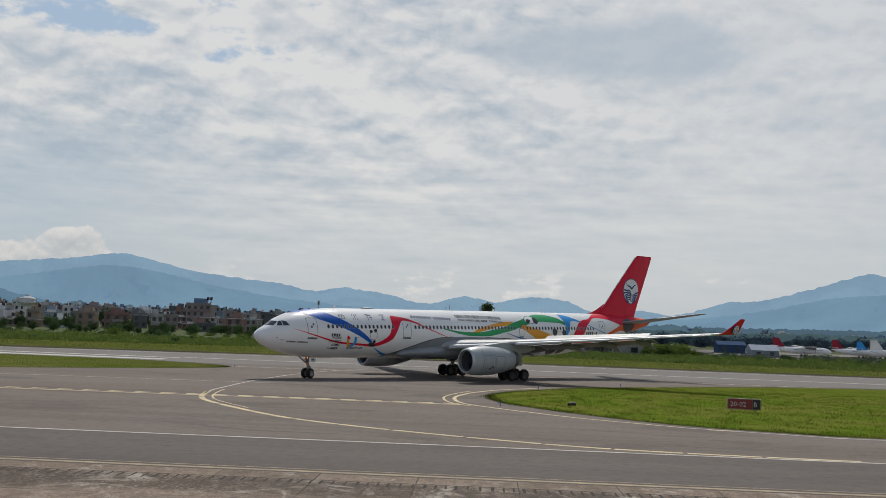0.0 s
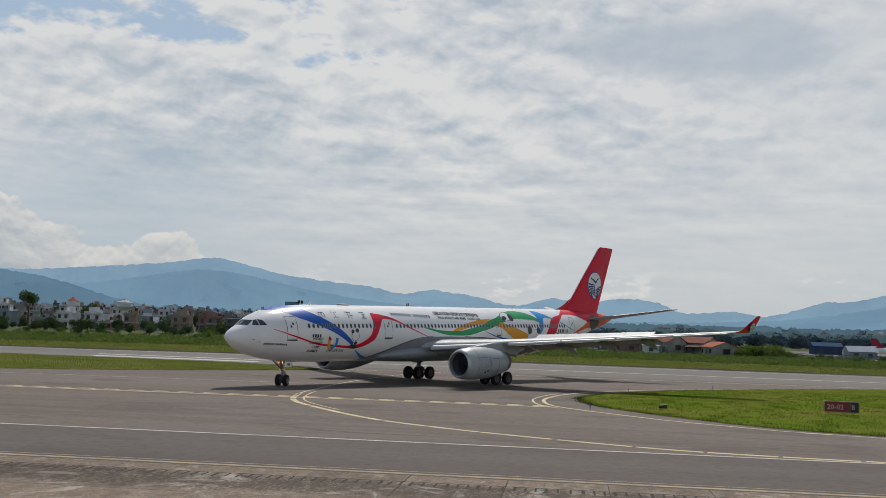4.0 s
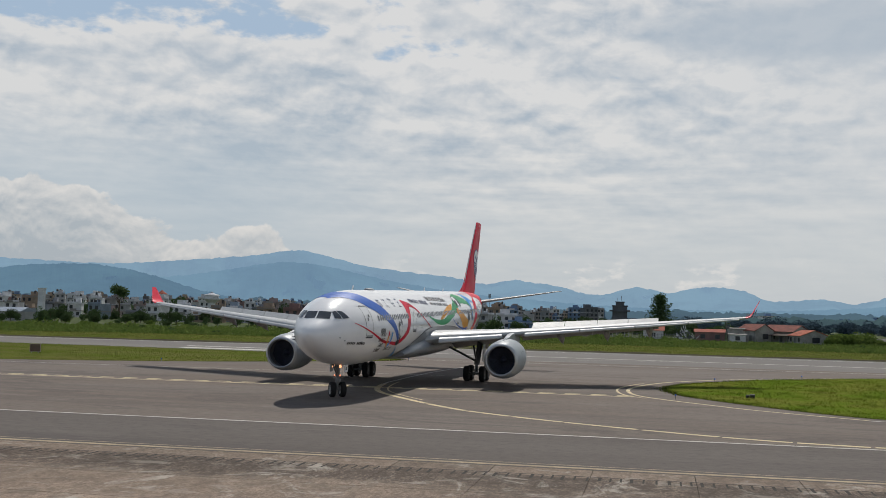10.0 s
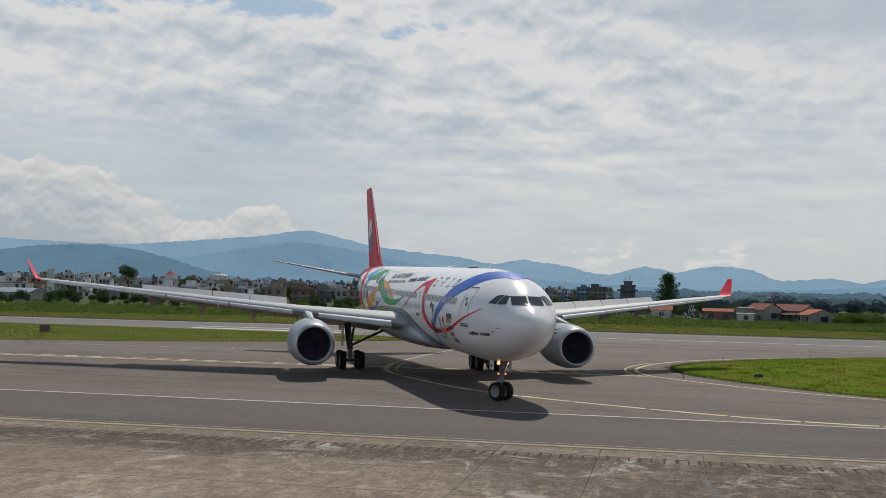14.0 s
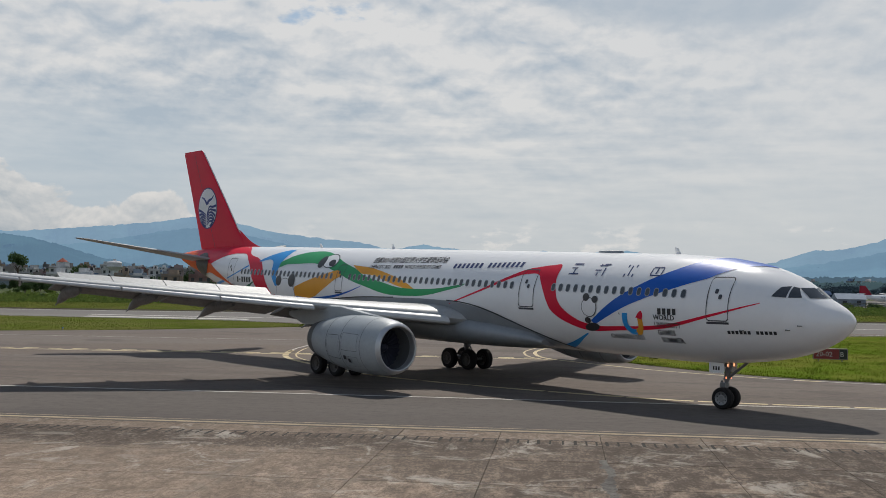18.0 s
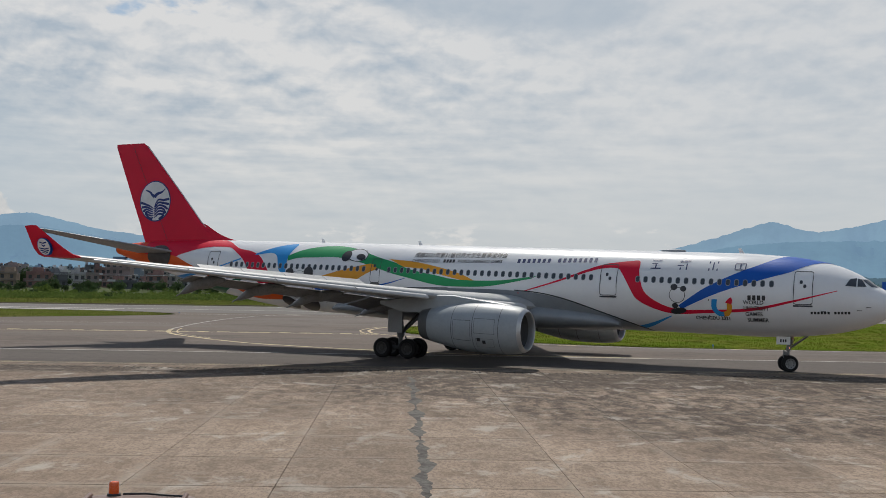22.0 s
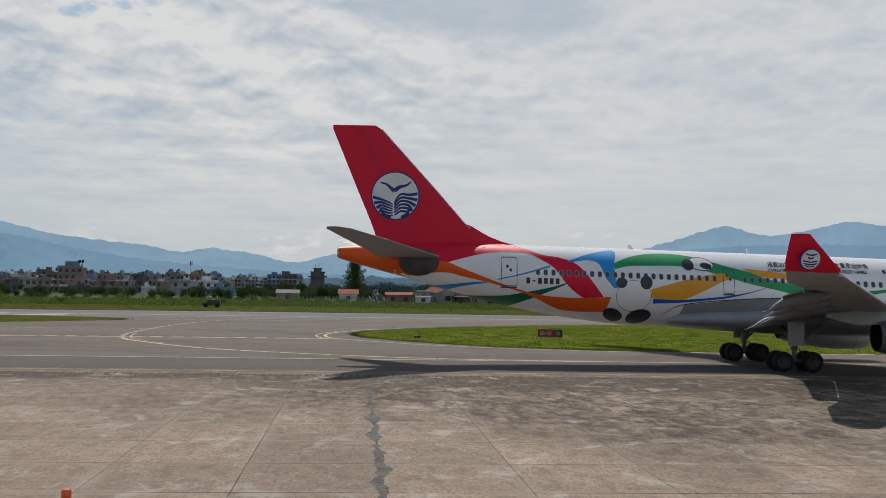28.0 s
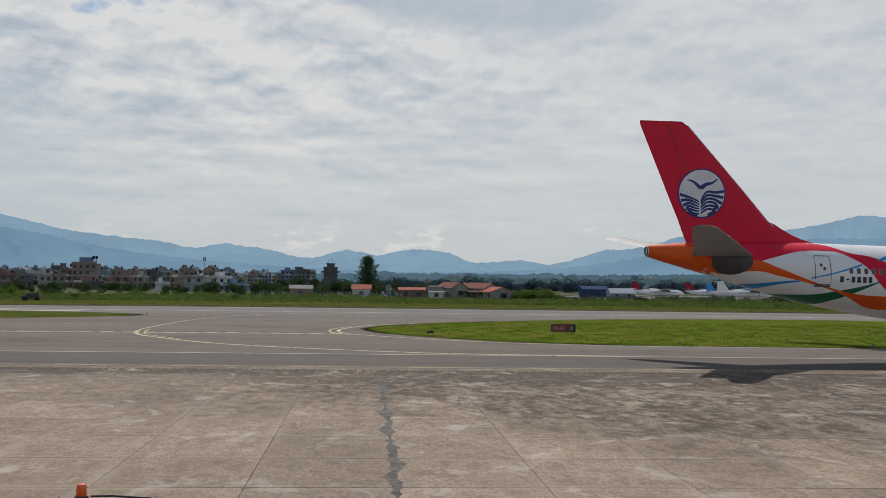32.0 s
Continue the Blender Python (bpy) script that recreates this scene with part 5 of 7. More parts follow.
        sh.make("rudder_seam", M["seam"], f_, False)


wings()
fin()


M["fan_dark"] = mat("dark_fan_metal", (0.032, 0.038, 0.062), 0.5, scale=2, fine=0.0)


def engines():
    for sd in (1, -1):
        yc, z0, s0 = 9.2, 2.34, 20.7
        pts = [(0.0, 1.22), (0.06, 1.32), (0.22, 1.43), (0.6, 1.53), (1.4, 1.62), (2.6, 1.66), (3.8, 1.62), (5.0, 1.47), (6.2, 1.22), (7.2, 0.98)]
        def ring(x, r, dz=0.0):
            r *= 0.955
            return [(-(s0 + x), sd * yc + r * math.sin(a), z0 + dz + r * math.cos(a)) for a in np.linspace(0, 2 * math.pi, 40, endpoint=False)]
        sh = Shape()
        sh.rings([ring(x, r, 0.03 * x) for x, r in pts[2:]])
        nac = sh.make("nacelle", M["nacelle"], plane, True, "grey engine nacelle")
        sh = Shape()
        sh.rings([ring(0.45, 1.17), ring(0.15, 1.16), ring(0.03, 1.19), ring(0.0, 1.25), ring(0.05, 1.33), ring(0.22, 1.43, 0.0066)])
        sh.make("inlet_lip", M["metal"], nac, True, "dull grey metal inlet lip")
        sh = Shape()
        sh.rings([ring(0.45, 1.17), ring(1.0, 1.2), ring(1.5, 1.22)], cap1=False)
        sh.make("inlet_duct", M["dark_grey"], nac, True)
        sh = Shape()
        sh.rings([ring(1.5, 1.22), ring(1.5, 0.3)])
        fan = sh.make("fan", M["fan_dark"], nac, False, "dark fan disc")
        if sd > 0:
            sb = Shape()
            sb.add([(0, 0.3 * math.sin(0), 0.3), (0, 0.0, 1.2), (-0.13, 1.2 * math.sin(0.17), 1.2 * math.cos(0.17)), (-0.13, 0.3 * math.sin(0.2), 0.3 * math.cos(0.2))], [(0, 1, 2, 3)])
            blade_me = bpy.data.meshes.new("fan_blade")
            blade_me.from_pydata(sb.v, [], sb.f)
            blade_me.materials.append(M["fan_dark"])
        for i in range(26):
            o = new("fan_blade", blade_me)
            o.parent = fan
            o.matrix_basis = pose(-(s0 + 1.35), sd * yc, z0) @ pose(0, 0, 0, 360 * i / 26)
        sh = Shape()
        sh.rings([ring(0.95, 0.02), ring(1.05, 0.14), ring(1.3, 0.27), ring(1.5, 0.33)], cap0=True)
        sh.make("spinner", M["fan_dark"], nac, True, "fan spinner")
        sh = Shape()
        sh.rings([ring(7.2, 0.98, 0.216), ring(6.6, 0.95, 0.2), ring(6.0, 0.9, 0.18)], cap1=True)
        sh.make("exhaust_duct", M["black"], nac, True, "dark exhaust opening")
        sh = Shape()
        sh.rings([ring(6.55, 1.145, 0.197), ring(7.22, 0.99, 0.217)])
        sh.make("exhaust_nozzle", M["dark_grey"], nac, True, "dark metal exhaust nozzle")
        for x0 in (1.35, 3.1, 4.6):
            sh = Shape()
            r = np.interp(x0, [p[0] for p in pts], [p[1] for p in pts]) + 0.006
            sh.rings([ring(x0, r, 0.03 * x0), ring(x0 + 0.035, r, 0.03 * x0)])
            sh.make("nacelle_seam", M["dark_grey"], nac, True)
        for x0, x1, a0, a1 in ((1.6, 3.0, 1.15, 1.75), (3.25, 4.5, 1.25, 2.1), (1.7, 2.9, 1.95, 2.35)):      # access panels
            sh = Shape()
            def at(x, a, lift):
                r = (np.interp(x, [p[0] for p in pts], [p[1] for p in pts])) * 0.955 + lift
                return (-(s0 + x), sd * yc + sd * r * math.sin(a), z0 + 0.03 * x + r * math.cos(a))
            edge = [(x0 + (x1 - x0) * i / 8, a0) for i in range(8)] + [(x1, a0 + (a1 - a0) * i / 8) for i in range(8)] + [(x1 - (x1 - x0) * i / 8, a1) for i in range(8)] + [(x0, a1 - (a1 - a0) * i / 8) for i in range(8)]
            cx, ca = (x0 + x1) / 2, (a0 + a1) / 2
            sh.rings([[at(x, a, 0.008) for x, a in edge], [at(cx + (x - cx) * 0.965, ca + (a - ca) * 0.95, 0.008) for x, a in edge]])
            sh.make("panel_seam", M["dark_grey"], nac, False)
        sh = Shape()
        for x0, ang in ((2.2, 2.0), (2.55, 1.9)):
            r = 1.665
            sh.add([(-(s0 + x0 + dx), sd * (yc + r * math.sin(ang + da)), z0 + 0.07 + r * math.cos(ang + da)) for dx, da in ((0, 0), (0.22, 0), (0.22, 0.14), (0, 0.14))], [(0, 1, 2, 3)])
        sh.make("nacelle_mark", M["ink"], nac, False, "small dark vent panel")
        # pylon
        sh = Shape()
        rings = []
        for s_, zt, zb, w in ((21.9, 3.94, 3.80, 0.05), (22.8, 4.06, 3.8, 0.13), (24.2, 4.24, 3.8, 0.19), (25.8, 4.45, 3.7, 0.21), (27.5, 4.45, 3.3, 0.22), (29.5, 4.2, 3.3, 0.2), (31.2, 4.0, 3.75, 0.08)):
            rings.append([(-s_, sd * yc - w, zb), (-s_, sd * yc - w, zt - 0.06), (-s_, sd * yc, zt), (-s_, sd * yc + w, zt - 0.06), (-s_, sd * yc + w, zb)])
        sh.rings(rings, cap0=True, cap1=True)
        sh.make("pylon", M["nacelle"], plane, True, "grey engine pylon")


engines()


def belly():
    sh = Shape()
    rings = []
    for s_ in np.linspace(17.2, 39.5, 34):
        t = (s_ - 17.2) / 22.3
        e = max(0.0, math.sin(math.pi * min(max(t, 0), 1))) ** 0.42
        base = ZC0 + LEAN * (s_ - 24)
        w = 2.15 + 0.85 * e
        zb = base - 2.45 - 0.42 * e
        zt = base - 1.9 + 1.1 * e
        rings.append([(-s_, w * math.copysign(abs(math.sin(a)) ** 0.7, math.sin(a)), (zt + zb) / 2 + (zt - zb) / 2 * math.cos(a)) for a in np.linspace(0, 2 * math.pi, 36, endpoint=False)])
    sh.rings(rings, cap0=True, cap1=True)
    sh.make("belly_fairing", M["grey_paint"], plane, True, "grey belly fairing at the wing root")
    # grey lower hull with a curved dark border
    patch("wing_root_paint", [(38.5, 4.3), (34, 4.75), (29, 4.85), (24.0, 4.75), (20.5, 4.2), (17.5, 3.2), (15.2, 2.35)], [(39, 3.0), (34, 2.6), (29, 2.6), (24, 2.6), (20.5, 2.4), (17.5, 2.3), (15.0, 2.25)], M["grey_paint"], off=0.02, label="grey painted wing root area")
    patch("wing_root_edge", [(24.4, 4.84), (22.5, 4.68), (20.5, 4.25), (17.5, 3.25), (15.2, 2.38)], [(24.4, 4.78), (22.5, 4.61), (20.5, 4.17), (17.5, 3.16), (15.2, 2.31)], M["ink"], rows=1, off=0.026, label="dark curved border line")
    patch("wing_root_edge", [(40.0, 3.6), (38.5, 4.35), (34, 4.80), (29.5, 4.9)], [(40.05, 3.55), (38.5, 4.29), (34, 4.74), (29.5, 4.84)], M["ink"], rows=1, off=0.026, label="dark curved border line")


belly()


def fittings():
    """Aerials, beacon, tail exhaust, probes."""
    for s0, h in ((9.5, 0.34), (14.2, 0.0), (33.0, 0.30), (41.5, 0.30)):
        w, c, hh = section(s0)
        sh = Shape()
        z = c + hh
        if h:
            sh.add([(-s0, -0.02, z - 0.03), (-s0 - 0.35, -0.02, z - 0.03), (-s0 - 0.42, -0.015, z + h), (-s0 - 0.25, -0.015, z + h), (-s0, 0.02, z - 0.03), (-s0 - 0.35, 0.02, z - 0.03), (-s0 - 0.42, 0.015, z + h), (-s0 - 0.25, 0.015, z + h)],
                   [(0, 1, 2, 3), (7, 6, 5, 4), (0, 3, 7, 4), (1, 5, 6, 2), (3, 2, 6, 7)])
            sh.make("aerial", M["skin"], plane, False, "small blade aerial")
        else:
            sh.rings([[(-s0 - 0.9 * math.cos(a) * r, 0.35 * math.sin(a) * r, z - 0.03 + dz) for a in np.linspace(0, 2 * math.pi, 20, endpoint=False)] for r, dz in ((1, 0), (0.9, 0.12), (0.5, 0.17))], cap1=True)
            sh.make("antenna_dome", M["grey_paint"], plane, True, "low grey antenna dome")
    w, c, hh = section(62.4)
    sh = Shape()
    sh.rings([[(-62.36 - x, r * math.sin(a), c + r * math.cos(a)) for a in np.linspace(0, 2 * math.pi, 20, endpoint=False)] for x, r in ((0, 0.36), (0.12, 0.33), (0.12, 0.25), (-0.1, 0.22))], cap1=True)
    sh.make("tail_exhaust", M["dark_grey"], plane, True, "dark tail exhaust ring")
    for sd in (1, -1):
        for s0, z0 in ((1.9, 4.2), (2.4, 4.0), (4.4, 3.9)):
            p = hull(s0, z0, sd, 0.0)
            sh = Shape()
            sh.tube(p, (p[0] + 0.05, p[1] * 1.06, p[2]), 0.03, seg=8)
            sh.tube((p[0] + 0.05, p[1] * 1.06, p[2]), (p[0] + 0.28, p[1] * 1.06, p[2]), 0.02, seg=8)
            sh.make("probe", M["steel"], plane, True)


fittings()


# ---- landing gear ----
def wheel_mesh(r, w, hub="hub"):
    s = Shape()
    prof = [(-w * 0.5, r * 0.62), (-w * 0.5, r * 0.86), (-w * 0.36, r * 0.97), (0, r), (w * 0.36, r * 0.97), (w * 0.5, r * 0.86), (w * 0.5, r * 0.62)]
    seg = 28
    def rg(y, q):
        return [(q * math.sin(a), y, q * math.cos(a)) for a in np.linspace(0, 2 * math.pi, seg, endpoint=False)]
    s.rings([rg(*p) for p in prof])
    for e in (-1, 1):
        g = [rg(e * w * 0.5, r * 0.62), rg(e * w * 0.42, r * 0.56), rg(e * w * 0.36, r * 0.3), rg(e * w * 0.46, r * 0.24), rg(e * w * 0.46, r * 0.02)]
        s.rings(g if e < 0 else g, k=1)
        for i in range(8):
            a = 2 * math.pi * i / 8
            s.tube((r * 0.43 * math.sin(a), e * w * 0.37, r * 0.43 * math.cos(a)), (r * 0.43 * math.sin(a), e * w * 0.41, r * 0.43 * math.cos(a)), r * 0.06, seg=6, k=2)
    me = bpy.data.meshes.new("wheel")
    me.from_pydata([tuple(map(float, v)) for v in s.v], [], s.f)
    for q in ("tyre", hub, "black"):
        me.materials.append(M[q])
    me.polygons.foreach_set("material_index", np.array(s.k, dtype=np.int32))
    me.polygons.foreach_set("use_smooth", np.ones(len(me.polygons), dtype=bool))
    me.set_sharp_from_angle(angle=radians(35))
    return me


WHEELS = []


def gear():
    nose_me, main_me = wheel_mesh(0.53, 0.36), wheel_mesh(0.69, 0.48, "hub_dark")
    g = Shape()
    xs = -6.74
    g.tube((xs + 0.25, 0, 2.5), (xs, 0, 1.35), 0.16, 0.15, 16).tube((xs, 0, 1.4), (xs, 0, 0.53), 0.09, seg=14)
    g.tube((xs, -0.36, 0.53), (xs, 0.36, 0.53), 0.07, seg=12).tube((xs + 1.2, 0, 2.3), (xs + 0.05, 0, 1.45), 0.07, seg=10)
    g.tube((xs - 0.25, 0, 1.35), (xs - 0.3, 0, 0.95), 0.04, seg=8).tube((xs - 0.3, 0, 0.95), (xs, 0, 0.65), 0.04, seg=8)
    g.box((xs + 0.08, 0, 2.10), (0.10, 0.62, 0.10)).box((xs + 0.08, 0, 1.50), (0.10, 0.5, 0.08)).box((xs - 0.1, 0, 1.15), (0.3, 0.34, 0.22))
    ng = g.make("nose_gear", M["steel"], plane, True, "grey steel nose landing gear")
    for y in (-0.36, 0.36):
        w = new("wheel", nose_me)
        w.parent = ng
        WHEELS.append((w, xs, y * 1.0, 0.53))
    for y in (-0.24, 0.24):
        s = Shape()
        s.rings([[(xs + x, y + r * math.sin(a), 2.12 + r * math.cos(a)) for a in np.linspace(0, 2 * math.pi, 16, endpoint=False)] for x, r in ((0.05, 0.05), (0.12, 0.11), (0.30, 0.125), (0.30, 0.115), (0.2, 0.11))], cap0=True)
        s.make("lamp_housing", M["steel"], ng, True)
        s = Shape()
        s.rings([[(xs + x, y + r * math.sin(a), 2.12 + r * math.cos(a)) for a in np.linspace(0, 2 * math.pi, 16, endpoint=False)] for x, r in ((0.21, 0.11), (0.225, 0.05))], cap1=True)
        s.make("landing_lamp", M["lamp_on"], ng, True, "lit yellowish landing lamp")
    for y in (-0.2, 0.2):
        s = Shape()
        s.rings([[(xs + x, y + r * math.sin(a), 1.50 + r * math.cos(a)) for a in np.linspace(0, 2 * math.pi, 12, endpoint=False)] for x, r in ((0.12, 0.06), (0.15, 0.03))], cap0=True, cap1=True)
        s.make("taxi_lamp", M["lamp_small"], ng, True, "small lit taxi lamp")
    for sd in (1, -1):
        s = Shape()
        s.box((xs - 0.2, sd * 0.52, 1.98), (0.85, 0.04, 0.5))
        s.make("gear_door", M["skin"], ng, False, "white gear door")
    for i in range(3):
        for e in (1, -1):
            s = Shape()
            s.box((xs - 0.2 + 0.15 * (1 - i), e * 0.545, 1.96), (0.09, 0.008, 0.18))
            s.make("gear_marking", M["ink"], ng, False)
    # main bogies
    for sd in (1, -1):
        g = Shape()
        x0, y0 = -31.8, sd * 5.34
        g.tube((x0, y0 + sd * 0.35, 4.0), (x0, y0, 1.45), 0.26, 0.24, 18).tube((x0, y0, 1.5), (x0, y0, 0.72), 0.15, seg=16)
        g.tube((x0 - 1.0, y0, 0.72), (x0 + 1.0, y0, 0.72), 0.14, seg=12)
        for dx in (-0.99, 0.99):
            g.tube((x0 + dx, y0 - 0.72, 0.69), (x0 + dx, y0 + 0.72, 0.69), 0.09, seg=10)
        g.tube((x0, y0 - sd * 2.6, 3.0), (x0, y0, 1.75), 0.10, seg=10)
        g.tube((x0 + 1.8, y0, 3.2), (x0 + 0.1, y0, 1.7), 0.09, seg=10)
        g.tube((x0 + 0.35, y0, 1.5), (x0 + 0.75, y0, 0.85), 0.05, seg=8)
        mg = g.make("main_gear", M["gear_dark"], plane, True, "dark steel main landing gear leg")
        for dx in (-0.99, 0.99):
            for dy in (-0.70, 0.70):
                w = new("wheel", main_me)
                w.parent = mg
                WHEELS.append((w, x0 + dx, y0 + dy, 0.69))
        s = Shape()
        s.box((x0 - 0.1, y0 + sd * 0.62, 2.55), (1.1, 0.06, 1.6))
        s.make("gear_door", M["grey_paint"], mg, False, "grey gear door")


M["lamp_small"] = mat("lit_taxi_lamp", (1, 0.3, 0.15), 0.3, emit=(1.0, 0.28, 0.12), estr=1.4)
M["gear_dark"] = mat("gear_dark_steel", (0.13, 0.135, 0.14), 0.5, 0.3, scale=3)
gear()


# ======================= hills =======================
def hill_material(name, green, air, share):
    """Wooded slopes: the blue haze of the air between is painted in as a glow."""
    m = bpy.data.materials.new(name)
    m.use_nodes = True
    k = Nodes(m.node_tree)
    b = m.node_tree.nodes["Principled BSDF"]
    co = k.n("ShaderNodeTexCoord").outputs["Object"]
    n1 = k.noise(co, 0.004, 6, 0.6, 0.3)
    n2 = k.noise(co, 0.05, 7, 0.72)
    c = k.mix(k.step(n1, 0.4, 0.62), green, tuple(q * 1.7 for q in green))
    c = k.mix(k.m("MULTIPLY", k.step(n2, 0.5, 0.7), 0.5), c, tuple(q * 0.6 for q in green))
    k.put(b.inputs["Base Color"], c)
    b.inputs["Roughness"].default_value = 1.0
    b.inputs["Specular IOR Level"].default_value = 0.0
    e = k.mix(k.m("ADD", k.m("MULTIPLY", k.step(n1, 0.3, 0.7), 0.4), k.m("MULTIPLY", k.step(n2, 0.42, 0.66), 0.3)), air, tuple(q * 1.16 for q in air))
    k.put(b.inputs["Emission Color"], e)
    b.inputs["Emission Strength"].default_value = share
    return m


# the blue of each range is painted haze, given off as emission
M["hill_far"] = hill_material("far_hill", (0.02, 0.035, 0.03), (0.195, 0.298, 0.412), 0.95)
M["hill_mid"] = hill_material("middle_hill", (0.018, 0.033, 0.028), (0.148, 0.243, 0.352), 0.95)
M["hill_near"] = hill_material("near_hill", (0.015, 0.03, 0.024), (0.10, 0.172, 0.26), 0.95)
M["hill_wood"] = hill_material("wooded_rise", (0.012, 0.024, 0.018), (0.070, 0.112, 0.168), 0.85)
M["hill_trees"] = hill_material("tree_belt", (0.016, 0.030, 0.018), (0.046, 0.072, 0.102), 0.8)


def hills(name, ridge, dist, deep, material, label, seed, rough=1.0, n=420, crowns=0.0):
    """A range: ridge line as (azimuth, elevation) knots in degrees, at a given distance, with spurs on its slopes."""
    az = [r[0] for r in ridge]
    el = [r[1] for r in ridge]
    g = []
    a_s = np.linspace(az[0], az[-1], n)
    for j in range(9):
        t = j / 8
        row = []
        for i, a in enumerate(a_s):
            top = 6 + dist * math.tan(radians(smooth_lerp(a, az, el) if az[0] < az[-1] else 0))
            q = Vector((a * 0.9, t * 2.0, seed))
            spur = noise.fractal(Vector((a * 0.55, t * 1.2, seed)), 1.0, 2.0, 5) * dist * 0.05 * math.sin(math.pi * t) if t < 1 else 0
            d = dist - deep * (1 - t) + spur
            z = top * t ** 1.25 + spur * 0.20 + noise.fractal(q * 3.1, 1.0, 2.0, 4) * dist * 0.0006 * rough * (0.3 + t)
            if crowns and t == 1:
                z += crowns * (noise.noise(Vector((a * 3.0, 0, seed))) + 0.7 * noise.noise(Vector((a * 9.0, 0, seed))) + 0.5 * noise.noise(Vector((a * 23.0, 0, seed))))
            row.append((-d * math.sin(radians(a)), d * math.cos(radians(a)), max(z, -1) if t > 0 else -2))
        g.append(row)
    s = Shape()
    s.rings(g, closed=False)
    return tagged(s.make(name, material, None, True), label, "hill", kind="structure")


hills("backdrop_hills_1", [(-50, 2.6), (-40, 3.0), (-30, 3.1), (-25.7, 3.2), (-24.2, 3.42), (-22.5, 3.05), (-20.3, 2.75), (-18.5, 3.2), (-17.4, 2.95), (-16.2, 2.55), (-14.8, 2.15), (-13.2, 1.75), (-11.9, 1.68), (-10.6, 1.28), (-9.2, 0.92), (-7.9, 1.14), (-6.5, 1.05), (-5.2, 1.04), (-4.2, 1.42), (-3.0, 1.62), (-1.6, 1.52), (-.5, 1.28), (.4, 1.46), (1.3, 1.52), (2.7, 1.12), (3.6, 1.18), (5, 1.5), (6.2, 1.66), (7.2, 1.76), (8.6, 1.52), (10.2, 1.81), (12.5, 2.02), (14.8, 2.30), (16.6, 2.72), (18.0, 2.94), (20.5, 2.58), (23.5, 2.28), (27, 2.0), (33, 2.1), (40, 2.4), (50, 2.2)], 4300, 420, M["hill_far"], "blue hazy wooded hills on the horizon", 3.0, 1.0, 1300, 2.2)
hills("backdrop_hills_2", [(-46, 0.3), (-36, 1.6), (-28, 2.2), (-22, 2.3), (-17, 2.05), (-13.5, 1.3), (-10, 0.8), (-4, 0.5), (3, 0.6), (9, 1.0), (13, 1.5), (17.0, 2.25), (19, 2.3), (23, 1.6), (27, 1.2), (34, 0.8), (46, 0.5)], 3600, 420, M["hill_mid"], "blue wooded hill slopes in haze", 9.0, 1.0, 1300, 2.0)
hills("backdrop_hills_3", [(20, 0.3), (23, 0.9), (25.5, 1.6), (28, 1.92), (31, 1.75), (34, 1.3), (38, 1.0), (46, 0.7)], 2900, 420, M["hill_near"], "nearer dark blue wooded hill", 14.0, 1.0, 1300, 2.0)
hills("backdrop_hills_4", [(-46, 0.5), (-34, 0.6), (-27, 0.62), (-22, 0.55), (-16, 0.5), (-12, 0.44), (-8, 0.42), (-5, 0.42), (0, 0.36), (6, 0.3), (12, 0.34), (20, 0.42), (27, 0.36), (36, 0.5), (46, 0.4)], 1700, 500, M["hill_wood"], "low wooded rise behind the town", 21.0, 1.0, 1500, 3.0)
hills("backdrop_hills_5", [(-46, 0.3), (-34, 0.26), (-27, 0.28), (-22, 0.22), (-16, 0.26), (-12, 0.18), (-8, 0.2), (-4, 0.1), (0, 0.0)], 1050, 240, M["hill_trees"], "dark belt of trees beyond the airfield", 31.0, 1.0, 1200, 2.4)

# ======================= town =======================
WALLS = []
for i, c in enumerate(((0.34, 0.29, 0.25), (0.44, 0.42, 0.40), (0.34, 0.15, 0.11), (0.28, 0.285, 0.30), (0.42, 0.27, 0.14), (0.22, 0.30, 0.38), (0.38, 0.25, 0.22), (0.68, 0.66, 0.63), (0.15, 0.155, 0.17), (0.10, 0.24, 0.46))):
    # greyed and cooled: distance haze put into the wall colours
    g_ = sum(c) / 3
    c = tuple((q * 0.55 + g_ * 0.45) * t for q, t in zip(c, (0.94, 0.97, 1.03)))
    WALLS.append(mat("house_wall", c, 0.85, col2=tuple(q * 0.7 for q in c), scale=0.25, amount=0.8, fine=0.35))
M["roof_flat"] = mat("flat_roof", (0.26, 0.25, 0.24), 0.9, scale=0.3)
M["roof_red"] = mat("red_sheet_roof", (0.34, 0.095, 0.06), 0.8, col2=(0.22, 0.06, 0.045), scale=0.4)
M["roof_rust"] = mat("rusty_red_roof", (0.25, 0.085, 0.065), 0.85, col2=(0.15, 0.06, 0.05), scale=0.5, amount=0.9)
M["roof_orange"] = mat("orange_red_roof", (0.42, 0.13, 0.075), 0.85, col2=(0.28, 0.085, 0.055), scale=0.5, amount=0.9)
M["roof_brown"] = mat("brown_sheet_roof", (0.13, 0.10, 0.085), 0.9, scale=0.5)
M["grimy_plaster"] = mat("grimy_plaster", (0.36, 0.355, 0.33), 0.9, col2=(0.22, 0.22, 0.205), scale=0.45, amount=0.9, fine=0.4)
# blue haze of the distance is mixed into the colour of these leaves
M["hazed_leaf"] = leafy(mat("haze_blue_leaves", (0.060, 0.092, 0.118), 0.9, col2=(0.082, 0.118, 0.145), scale=0.2, amount=0.9, fine=0.5, spec=0.0), 0.15)
M["roof_blue"] = mat("blue_sheet_roof", (0.04, 0.075, 0.15), 0.9, scale=0.4, spec=0.05)
